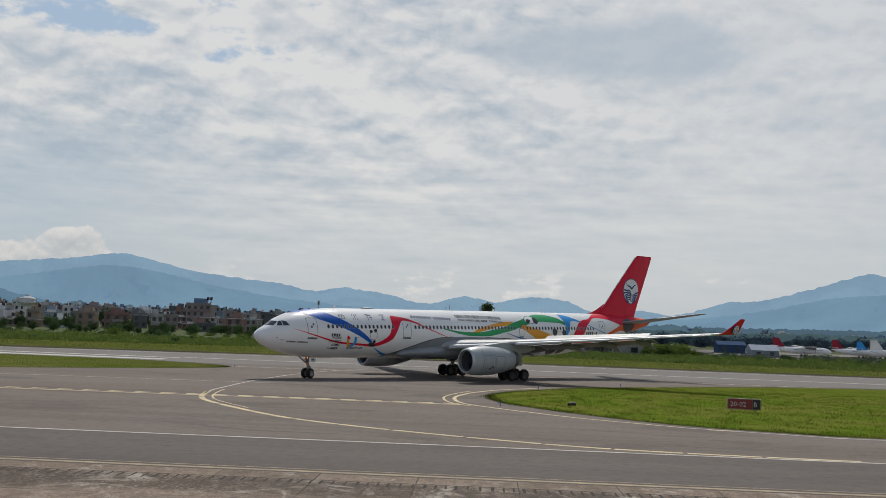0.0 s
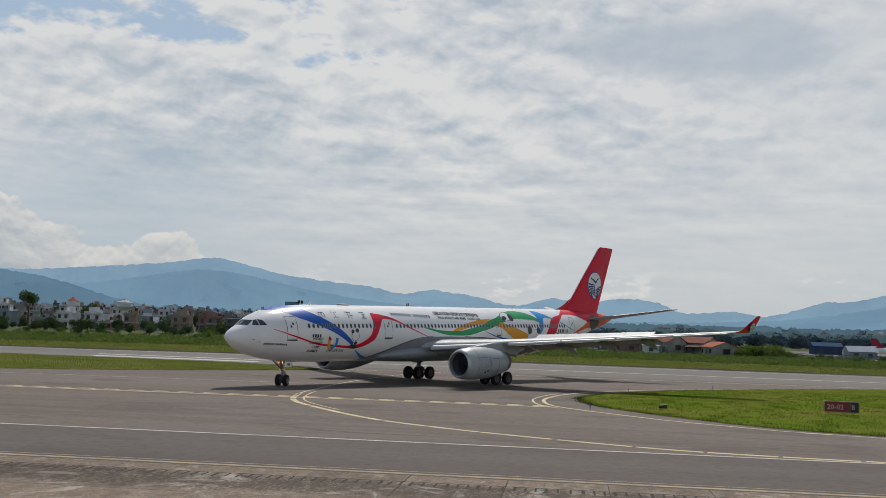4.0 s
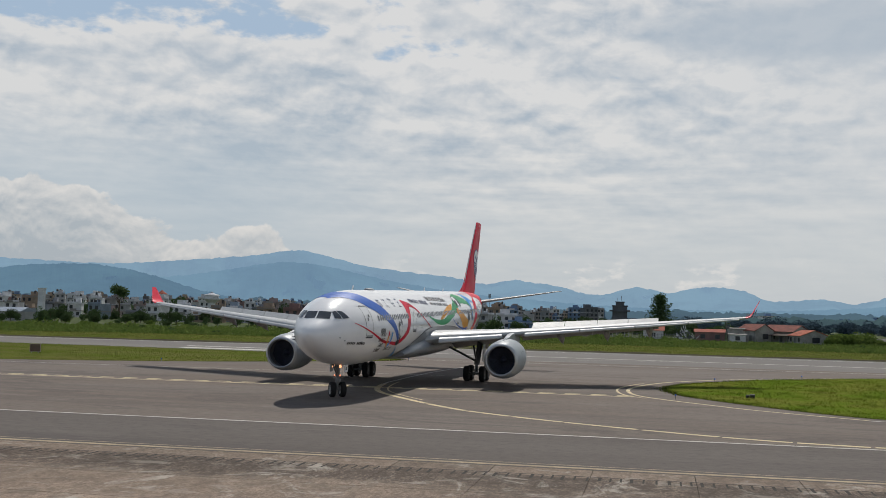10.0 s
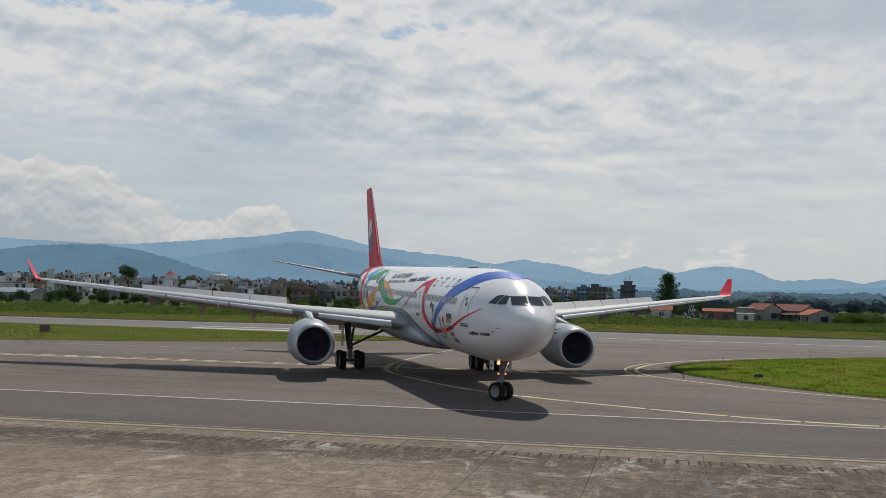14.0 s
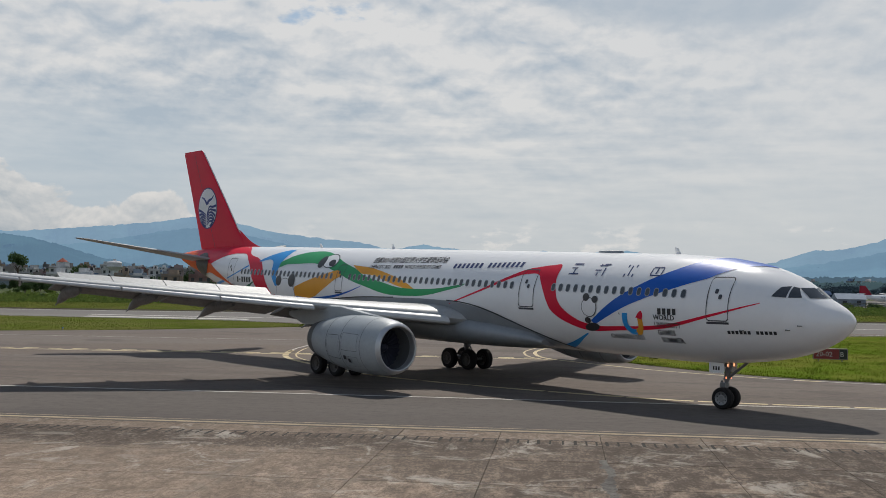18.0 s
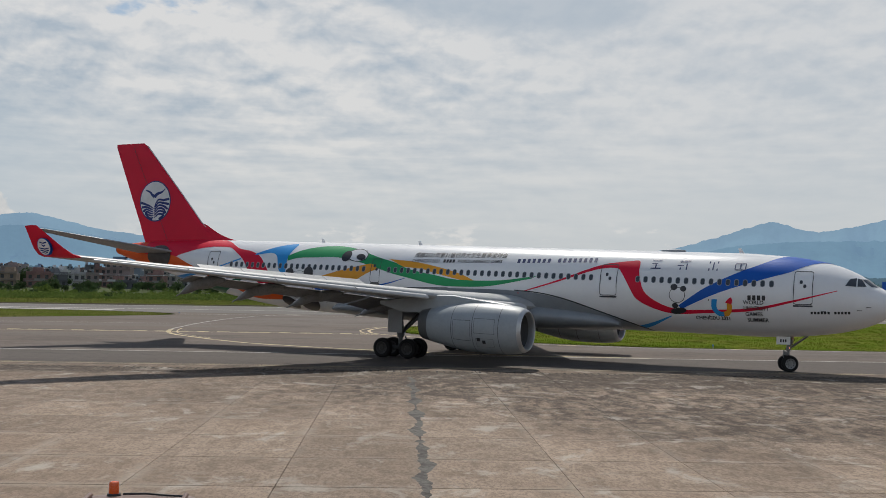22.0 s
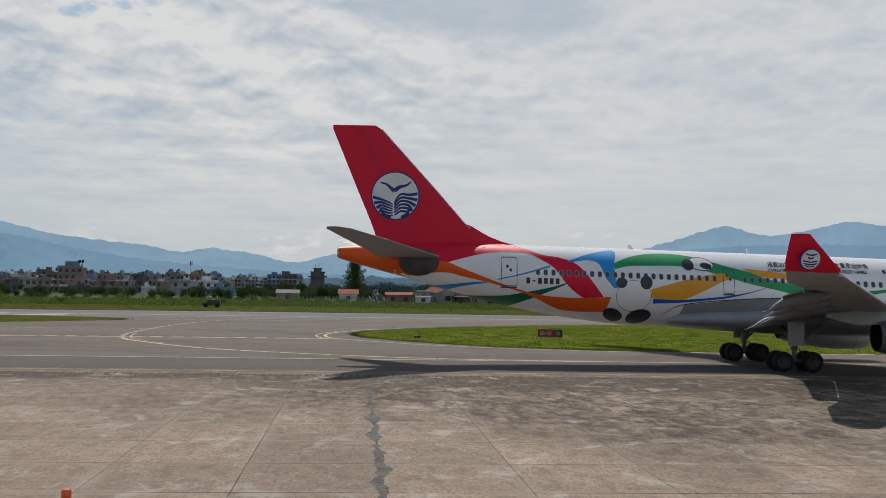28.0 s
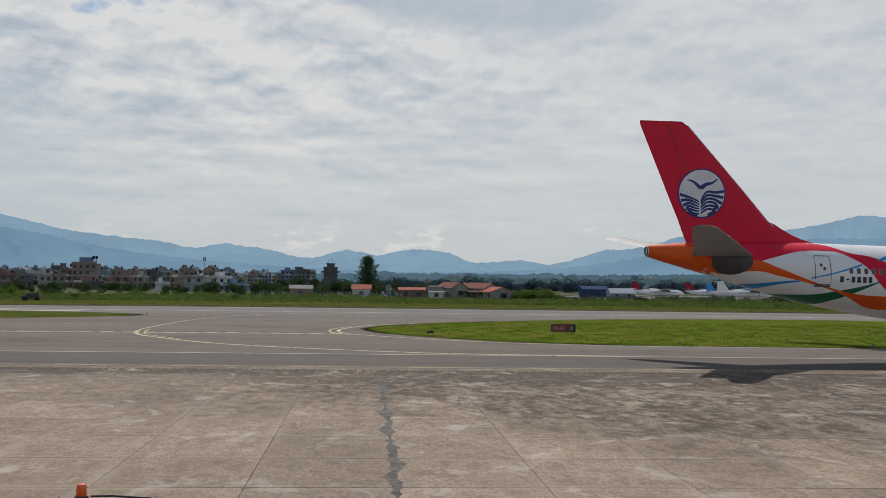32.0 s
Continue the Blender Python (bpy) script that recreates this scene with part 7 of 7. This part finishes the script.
                s.make("post", M["gear_dark"], b, False)
        return place(b, az, d, rot)
    shed(32.0, 405, 22, 9, 3.0, M["roof_pale"], WALLS[1], "long grey shed with a pale sheet roof")
    # red-roofed airfield buildings
    shed(-2.5, 352, 8.5, 7, 2.6, M["roof_red"], WALLS[2], "low brick shed with a red sheet roof", rise=0.9)
    shed(-3.8, 345, 4.6, 5, 2.2, M["roof_flat"], WALLS[7], "small whitewashed guard hut with a flat roof", rise=0.25)
    shed(-3.75, 353, 5.0, 5, 3.9, M["roof_flat"], M["grimy_plaster"], "plain grey plastered block with a flat roof", rise=0.2)
    gabled(-4.65, 353, 7.4, 7.4, 3.5, M["roof_rust"], "grimy plastered airfield house with a rusty red gabled roof", -50, 1.8, 0)
    gabled(-6.05, 357, 10.5, 9.0, 3.4, M["roof_rust"], "long plastered airfield house with a rusty roof and a lean-to", -38, 1.8, 3.0)
    gabled(-7.1, 346, 8.0, 8.2, 2.4, M["roof_orange"], "plastered airfield house with a bright orange-red gabled roof", -72, 1.5, 0)
    # pole with a transformer beside the houses
    b = tagged(new("utility_pole"), "dark utility pole with a transformer box", "utility pole")
    s = Shape()
    s.tube((0, 0, 0), (0, 0, 6.3), 0.16, 0.11, seg=8)
    s.make("pole", M["gear_dark"], b, True)
    s = Shape()
    s.box((0.55, 0, 4.2), (0.8, 0.6, 1.0))
    s.make("transformer_box", M["gear_dark"], b, False)
    s = Shape()
    s.box((0.3, 0, 5.7), (1.9, 0.14, 0.14))
    s.make("crossarm", M["gear_dark"], b, False)
    place(b, -3.28, 342)
    # scrap beside the brick shed
    rs = random.Random(17)
    b = tagged(new("scrap_heap"), "tangled heap of pale scrap sheets and beams", "scrap heap", kind="stuff")
    s = Shape()
    for i in range(70):
        u = rs.uniform(-1, 1)
        x0, z0, y0 = u * 3.6, rs.uniform(0, 1) * (1 - abs(u) ** 1.5) * 4.0, rs.uniform(-1.2, 1.2)
        if i % 3:
            s.tube((x0, y0, z0 * 0.7), (x0 + rs.uniform(-1.1, 1.1), y0 + rs.uniform(-.5, .5), z0 + rs.uniform(0.1, 0.9)), rs.uniform(0.05, 0.14), seg=5, k=i % 2)
        else:
            q = rs.uniform(-.5, .5)
            s.box((x0, y0, z0 * 0.8 + 0.2), (rs.uniform(0.4, 1.2), 0.08 + abs(q) * 0.5, rs.uniform(0.25, 0.7)), i % 2)
    o = s.make("scrap", None, b, False, mats=[WALLS[7], WALLS[8]])
    place(b, -1.35, 349)
    # pale mesh fence before the trees
    b = tagged(new("fence"), "pale wire fence with slim concrete posts", "fence")
    for i in range(34):
        az = 5.6 - i * 0.2
        x, y = polar(az, 343)
        s = Shape()
        s.box((x, y, 0.85), (0.16, 0.16, 1.9))
        s.make("post", WALLS[1], b, False)
    for z in (0.5, 1.0, 1.5):
        s = Shape()
        (x0, y0), (x1, y1) = polar(5.6, 343), polar(5.6 - 33 * 0.2, 343)
        s.tube((x0, y0, z), (x1, y1, z), 0.045, seg=5)
        s.make("wire", WALLS[8], b, False)
    shed(-12.0, 440, 10, 8, 3.2, M["roof_blue"], M["roof_blue"], "dark blue sheet metal shed")
    shed(-13.55, 385, 8.5, 8, 2.2, M["roof_pale"], WALLS[5], "open shed with a pale blue sheet roof", rise=1.8)
    shed(3.4, 352, 7, 6, 2.6, M["roof_flat"], WALLS[4], "small ochre hut beside the trees", rise=1.2)
    shed(0.2, 356, 6, 6, 2.6, M["roof_red"], WALLS[7], "small white hut with a reddish roof", rise=1.6)
    # far white apartment blocks
    for az, h in ((-19.4, 24), (-20.0, 28), (-20.7, 22)):
        b = tagged(new("apartment_block"), "tall pale apartment block far behind the apron", "apartment block", group="apartment blocks")
        s = Shape()
        s.box((0, 0, h / 2), (9, 9, h))
        s.make("wall", WALLS[7], b, False)
        for f in range(int(h / 3.2)):
            for i in range(3):
                o = new("window", WIN_ME)
                o.parent = b
                o.matrix_basis = pose(-3 + i * 3, -4.53, f * 3.2 + 1.8)
        place(b, az, 1350, 10)
    # low dark fence along the parking stand
    b = tagged(new("fence"), "low dark mesh fence beyond the verge", "fence")
    for i in range(60):
        s = Shape()
        x = 60 + i * 3.0
        s.box((x, 318, 0.9), (0.12, 0.12, 1.8))
        s.make("post", M["gear_dark"], b, False)
    s = Shape()
    for z in (0.4, 0.8, 1.2, 1.6):
        s.box((60 + 88.5, 318, z), (177, 0.05, 0.16))
    s.make("rail", M["gear_dark"], b, False)


landmarks()


# ======================= parked aircraft =======================
def parked(az, d, heading, fin_mat, label, ttail=False, jet=False, scale=1.0, stripe_mat=None):
    b = tagged(new("parked_aircraft"), label, "airplane", group="parked aircraft")
    def rg(x, r, z):
        return [(x, r * math.sin(a), z + r * math.cos(a)) for a in np.linspace(0, 2 * math.pi, 18, endpoint=False)]
    s = Shape()
    s.rings([rg(0, 0.1, 2.2), rg(-0.6, 0.7, 2.35), rg(-2, 1.2, 2.5), rg(-4, 1.4, 2.6), rg(-17, 1.4, 2.6), rg(-22, 0.8, 3.1), rg(-25, 0.2, 3.5)], cap0=True, cap1=True)
    s.make("fuselage", M["skin"], b, True)
    def slab(name, pts, th, mt, up=False):
        s = Shape()
        n = len(pts)
        if up:
            s.add([(x, -th / 2, z) for x, z in pts] + [(x, th / 2, z) for x, z in pts], [tuple(range(n)), tuple(range(2 * n - 1, n - 1, -1))] + [(i, i + n, (i + 1) % n + n, (i + 1) % n) for i in range(n)])
        else:
            s.add([(x, y, z - th / 2) for x, y, z in pts] + [(x, y, z + th / 2) for x, y, z in pts], [tuple(range(n)), tuple(range(2 * n - 1, n - 1, -1))] + [(i, i + n, (i + 1) % n + n, (i + 1) % n) for i in range(n)])
        s.make(name, mt, b, False)
    zw = 2.0 if jet else 4.0
    for sd in (1, -1):
        slab("wing", [(-10, sd * 1, zw), (-11.0, sd * 13, zw + 0.4), (-12.6, sd * 13, zw + 0.4), (-13, sd * 1, zw)], 0.3, M["wing_paint"])
        zt = 7.6 if ttail else 4.4
        slab("tailplane", [(-22.6, sd * 0.2, zt), (-23.6, sd * 3.6, zt), (-24.8, sd * 3.6, zt), (-25, sd * 0.2, zt)], 0.16, M["skin"])
        s = Shape()
        if jet:
            s.tube((-8.5, sd * 4.5, 1.3), (-12, sd * 4.5, 1.3), 0.8, 0.6, 14)
        else:
            s.tube((-8.2, sd * 4.2, 3.6), (-12.5, sd * 4.2, 3.6), 0.55, 0.35, 14)
        s.make("engine", M["dark_grey"], b, True)
        if not jet:
            s = Shape()
            for q in range(4):
                a = q * math.pi / 2 + 0.4
                s.tube((-8.1, sd * 4.2, 3.6), (-8.1, sd * 4.2 + 1.9 * math.cos(a), 3.6 + 1.9 * math.sin(a)), 0.1, 0.06, 6)
            s.make("propeller", M["dark_grey"], b, False)
        s = Shape()
        s.tube((-12, sd * 2, 2), (-12, sd * 2, 0.5), 0.12, seg=6).tube((-12, sd * 2 - 0.3, 0.5), (-12, sd * 2 + 0.3, 0.5), 0.5, seg=14)
        s.make("main_gear", M["tyre"], b, False)
    s = Shape()
    s.tube((-3, 0, 2), (-3, 0, 0.4), 0.1, seg=6).tube((-3, -0.2, 0.4), (-3, 0.2, 0.4), 0.4, seg=12)
    s.make("nose_gear", M["tyre"], b, False)
    slab("tail_fin", [(-19.5, 3.6), (-22.5, 7.6), (-24.8, 7.6), (-24.9, 3.4)], 0.28, fin_mat, True)
    for i in range(14):
        for sd in (1, -1):
            o = new("window", PORT_ME)
            o.parent = b
            o.matrix_basis = pose(-4.5 - i * 0.9, sd * 1.39, 2.85)
    b.matrix_basis = pose(*polar(az, d), 0, 0, 0, heading) @ Matrix.Diagonal((scale, scale, scale, 1))
    return b


def port_mesh():
    s = Shape()
    s.box((0, 0, 0), (0.34, 0.06, 0.42))
    me = bpy.data.meshes.new("window")
    me.from_pydata(s.v, [], s.f)
    me.materials.append(M["pane"])
    return me


M["fin_red"] = mat("dark_red_fin_paint", (0.30, 0.02, 0.04), 0.5, scale=1, fine=0.05, spec=0.2)
PORT_ME = port_mesh()
sheet_stand = tagged(sheet("parking_stand", [(80, 345), (520, 345), (520, 520), (80, 520)], 0.02, M["runway"]), "pale asphalt parking stand for small aircraft", "apron", kind="structure")
for az, d, hd, fm, tt, jet, sc, lb in ((-16.7, 430, 4, "fin_red", False, False, 0.85, "white turboprop airliner with a red fin, parked"), (-19.2, 450, 6, "fin_red", False, False, 0.85, "white small airliner with a red fin, parked"),
                                       (-20.0, 445, 14, "sky_blue", False, False, 0.8, "white small airliner with a blue fin, parked"), (-21.2, 420, 6, "skin", True, False, 0.9, "white aircraft with a high tailplane, parked"),
                                       (-22.3, 460, 8, "sky_blue", False, True, 0.95, "white jet with a blue fin, parked"), (-24.0, 420, 5, "fin_red", False, True, 1.05, "white jet with a red fin, parked"),
                                       (-26.0, 440, 10, "fin_red", False, False, 1.0, "white turboprop with a dark red fin, parked"), (-27.8, 430, 8, "blue", False, True, 1.1, "white jet with a purple-blue fin, parked")):
    parked(az, d, hd, M[fm], lb, tt, jet, sc)


# ======================= signs, lights, service vehicle =======================
M["sign_red"] = mat("sign_red_face", (0.22, 0.025, 0.028), 0.5, scale=1, fine=0.05)
M["sign_brown"] = mat("sign_brown_back", (0.13, 0.08, 0.06), 0.6, col2=(0.09, 0.06, 0.05), scale=3)
M["sign_black"] = mat("sign_black_face", (0.02, 0.02, 0.02), 0.5)
M["sign_white"] = mat("sign_white_letters", (0.48, 0.44, 0.42), 0.5, fine=0.0)
M["sign_frame"] = mat("sign_frame", (0.28, 0.22, 0.2), 0.6)
M["beacon"] = mat("orange_beacon_dome", (0.85, 0.12, 0.015), 0.25, col2=(0.7, 0.08, 0.01), scale=6, coat=0.5)
M["van"] = mat("maroon_van_paint", (0.15, 0.075, 0.055), 0.45, col2=(0.11, 0.06, 0.045), scale=1.5, fine=0.3)


def letters(text, size, material, parent, m):
    cu = bpy.data.curves.new("lettering", "FONT")
    cu.body, cu.size, cu.extrude, cu.resolution_u = text, size, 0.008, 2
    tmp = new("lettering", cu)
    me = bpy.data.meshes.new_from_object(tmp)
    scene.collection.objects.unlink(tmp)
    me.materials.clear()
    me.materials.append(material)
    o = new("lettering", me)
    o.parent = parent
    o.matrix_basis = m
    return o


def taxi_sign(x, y, rot, faces, w, h, label):
    b = tagged(new("taxiway_sign"), label, "sign")
    s = Shape()
    s.box((0, 0, 0.25 + h / 2), (w + 0.1, 0.28, h + 0.1))
    s.make("sign_box", M["sign_frame"], b, False)
    x0 = -w / 2
    for frac, mt, text in faces:
        s = Shape()
        s.box((x0 + w * frac / 2, -0.15, 0.25 + h / 2), (w * frac - 0.02, 0.02, h))
        s.make("sign_face", M[mt], b, False)
        if text:
            letters(text, h * 0.72, M["sign_white"], b, pose(x0 + w * frac * 0.08, -0.165, 0.25 + h * 0.24, 90))
        x0 += w * frac
    for q in (-w * 0.35, w * 0.35):
        s = Shape()
        s.tube((q, 0, 0), (q, 0, 0.3), 0.04, seg=8)
        s.make("leg", M["steel"], b, False)
    b.matrix_basis = pose(x, y, 0.08, 0, 0, rot)


taxi_sign(20.8, 92.0, -6, ((0.76, "sign_red", "20-02"), (0.24, "sign_black", "B")), 2.5, 0.75, "red and black taxiway sign reading 20-02 B")
taxi_sign(-70.8, 121.5, 25, ((1.0, "sign_brown", ""),), 1.1, 0.8, "small weathered brown taxiway sign seen from behind")


def edge_light(x, y):
    b = tagged(new("edge_light"), "small blue taxiway edge light on a stem", "light", group="edge lights")
    s = Shape()
    s.tube((0, 0, 0), (0, 0, 0.28), 0.035, seg=8)
    s.make("stem", M["steel"], b, False)
    s = Shape()
    s.tube((0, 0, 0.28), (0, 0, 0.40), 0.06, 0.05, seg=10)
    s.make("lamp_glass", M["blue"], b, True)
    b.matrix_basis = pose(x, y, 0.0)


for x, y in ((1.4, 87.5), (27.4, 71.6), (-30.0, 137.5), (44, 71.0), (60, 71.0), (5.5, 113.5), (15, 125.5), (-52, 114.5), (-75, 104)):
    edge_light(x, y)


def white_weeds():
    """Pale seed heads and white cloth scraps in the grass."""
    rng = random.Random(8)
    s = Shape()
    for i in range(160):
        x, y = (rng.uniform(60, 130), rng.uniform(74, 110)) if i % 2 else (rng.uniform(8, 60), rng.uniform(80, 130))
        if i % 2 == 0 and i > 30:
            x, y = rng.uniform(-150, 120), rng.uniform(205, 250)
        a = rng.uniform(0, 3)
        h = rng.uniform(0.3, 0.7)
        s.add([(x, y, h * 0.6), (x + 0.12 * math.cos(a), y + 0.12 * math.sin(a), h * 0.8), (x + 0.25 * math.cos(a), y + 0.2 * math.sin(a), h)], [(0, 1, 2)])
    tagged(s.make("seed_heads", M["sign_white"], None, False), "pale seed heads standing in the grass", "weeds", kind="stuff")


white_weeds()


def marker_box(x, y, z, rot=0.0):
    b = tagged(new("marker_box"), "small black ground marker in the grass", "marker", group="ground markers")
    s = Shape()
    s.tube((-0.3, 0, 0.25), (0.3, 0, 0.25), 0.24, seg=12).tube((-0.75, 0, 0.22), (-0.35, 0, 0.22), 0.2, seg=12)
    s.make("body", M["black"], b, True)
    b.matrix_basis = pose(x, y, z, 0, 0, rot) @ Matrix.Diagonal((0.62, 0.62, 0.62, 1))


marker_box(7.2, 90.6, 0.1)
M["jeep"] = mat("dark_green_vehicle_paint", (0.022, 0.030, 0.022), 0.5, scale=1.5)


def field_vehicle():
    b = tagged(new("field_vehicle"), "small dark green field vehicle driving along the far verge", "vehicle")
    s = Shape()
    prof = [(-1.9, 0.45), (-1.95, 0.95), (-1.0, 1.05), (-0.55, 1.62), (1.75, 1.66), (1.9, 1.0), (1.92, 0.45)]
    n = len(prof)
    s.add([(x, y, z) for y in (-0.8, 0.8) for x, z in prof], [tuple(range(n)), tuple(range(2 * n - 1, n - 1, -1))] + [(i, (i + 1) % n, (i + 1) % n + n, i + n) for i in range(n)])
    s.make("body", M["jeep"], b, False)
    for y in (-0.81, 0.81):
        for x0, x1 in ((-0.6, 0.35), (0.5, 1.55)):
            s = Shape()
            s.add([(x0 + (0.1 if x0 < 0 else 0), y, 1.12), (x1, y, 1.12), (x1, y, 1.52), (x0 + (0.3 if x0 < 0 else 0), y, 1.52)], [(0, 1, 2, 3)])
            s.make("side_glass", M["pane"], b, False)
        for x in (-1.25, 1.25):
            s = Shape()
            s.tube((x, y - 0.1, 0.38), (x, y + 0.1, 0.38), 0.38, seg=16)
            s.make("wheel", M["tyre"], b, False)
    return b


jeep = field_vehicle()


def service_van():
    b = tagged(new("service_van"), "maroon service van with an orange beacon on its roof", "van")
    def rr(w, l, z, r=0.35):
        return [(x, y, z) for x, y in [(px * 1.0, py) for px, py in rounded(w / 2, l / 2, r, 5)]]
    s = Shape()
    s.rings([rr(1.9, 4.8, 0.45), rr(2.0, 4.9, 0.9), rr(1.98, 4.8, 1.35), rr(1.8, 4.2, 1.95), rr(1.72, 4.0, 2.22), rr(1.5, 3.7, 2.32), rr(1.0, 3.0, 2.36)], cap0=True, cap1=True)
    s.make("body", M["van"], b, True)
    for sd in (-1, 1):
        for y in (-1.5, 1.5):
            s = Shape()
            s.tube((sd * 0.82, y, 0.36), (sd * 1.0, y, 0.36), 0.36, seg=20)
            s.make("wheel", M["tyre"], b, True)
        s = Shape()
        for y in (-1.3, 0.0, 1.2):
            s.add([(sd * (0.975 if z < 1.5 else 0.925), y + dy, z) for dy, z in ((-0.5, 1.42), (0.5, 1.42), (0.5, 1.85), (-0.5, 1.85))], [(0, 1, 2, 3)])
        s.make("side_glass", M["pane"], b, False)
        s = Shape()
        s.tube((sd * 0.62, -1.6, 2.36), (sd * 0.62, 1.6, 2.36), 0.035, seg=8)
        s.make("roof_rail", M["van"], b, True)
    s = Shape()
    s.tube((-0.32, 1.62, 2.33), (-0.32, 1.62, 2.38), 0.10, 0.085, 16)
    bc = s.make("beacon_base", M["sign_black"], b, True, "black beacon base")
    s = Shape()
    s.rings([[(-0.32 + r * math.cos(a), 1.62 + r * math.sin(a), z) for a in np.linspace(0, 2 * math.pi, 20, endpoint=False)] for r, z in ((0.068, 2.38), (0.067, 2.43), (0.064, 2.50), (0.058, 2.53), (0.02, 2.54))], cap1=True)
    s.make("beacon_dome", M["beacon"], b, True, "orange plastic beacon dome")
    s = Shape()
    pts = [(-0.2, 1.62, 2.37), (0.1, 1.55, 2.385), (0.4, 1.5, 2.37), (0.6, 1.45, 2.37)]
    for a, c in zip(pts, pts[1:]):
        s.tube(a, c, 0.014, seg=6)
    s.make("cable", M["sign_black"], b, True)
    b.matrix_basis = pose(-2.62, -10.45, 0.0, 0, 0, 4)


service_van()
lay_slabs()

# ======================= what moves =======================
# seconds, nose x, nose y, heading
PLANE_ROWS = [
    (0, -23.34, 115.18, 223.07),
    (3, -29.70, 101.01, 232.42),
    (6, -29.86, 86.13, 246.83),
    (7.5, -27.87, 79.74, 254.80),
    (9, -24.71, 73.74, 263.11),
    (10.5, -20.13, 67.78, 271.98),
    (12, -14.83, 62.73, 280.94),
    (13, -10.78, 59.83, 287.02),
    (14.5, -4.07, 56.69, 296.04),
    (15.5, 0.75, 54.76, 302.17),
    (17.5, 10.45, 53.05, 313.98),
    (18, 12.72, 51.55, 316.10),
    (18.5, 15.05, 50.25, 318.20),
    (19, 17.35, 48.50, 319.65),
    (20, 21.98, 45.82, 323.21),
    (21, 26.50, 44.23, 327.11),
    (22, 31.27, 43.92, 330.83),
    (23, 35.90, 44.77, 335.22),
    (24, 41.09, 45.96, 339.73),
    (25, 46.32, 47.51, 344.17),
    (25.5, 48.97, 48.43, 346.53),
    (27.5, 59.36, 53.31, 356.51),
    (28, 61.88, 54.28, 358.25),
    (29, 66.79, 56.09, 360.48),
    (30, 71.92, 57.22, 362.53),
    (31, 76.92, 58.13, 364.03),
    (32, 81.87, 58.92, 365.46),
]


def motions():
    # the field vehicle rolls steadily along the far verge
    walk(jeep, [(t, pose(-30.4 - 10.4 * (t - 28), 228 + 0.02 * t, 0.03, 0, 0, 0)) for t in range(0, 33, 2)])
    walk(plane, [(t, pose(x, y, 0, 0, 0, h)) for t, x, y, h in PLANE_ROWS])
    # rolled distance of the main gear along the way
    ts = np.append(np.arange(0, 31.95, 0.12), 32.0)
    tr = [r[0] for r in PLANE_ROWS]
    def at(t, back):
        x, y, h = (np.interp(t, tr, [r[i] for r in PLANE_ROWS]) for i in (1, 2, 3))
        return np.array([x - back * math.cos(radians(h)), y - back * math.sin(radians(h))])
    def steer(t):
        # the nose wheels point along their own way
        p, q = at(max(t - 0.6, 0.0), 6.74), at(min(t + 0.6, 32.0), 6.74)
        way = math.degrees(math.atan2(q[1] - p[1], q[0] - p[0]))
        a = (way - float(np.interp(t, tr, [r[3] for r in PLANE_ROWS])) + 180) % 360 - 180
        return max(-50.0, min(50.0, a))
    for w, x, y, r in WHEELS:
        roll, rows, last = 0.0, [], at(0.0, -x)
        for t in ts:
            p = at(t, -x)
            roll += float(np.linalg.norm(p - last)) / r
            last = p
            turned = pose(x, 0, 0, 0, 0, steer(t)) @ pose(0, y, r) if x > -10 else pose(x, y, r)
            rows.append((float(t), turned @ pose(0, 0, 0, 0, math.degrees(roll), 0)))
        walk(w, rows)


motions()
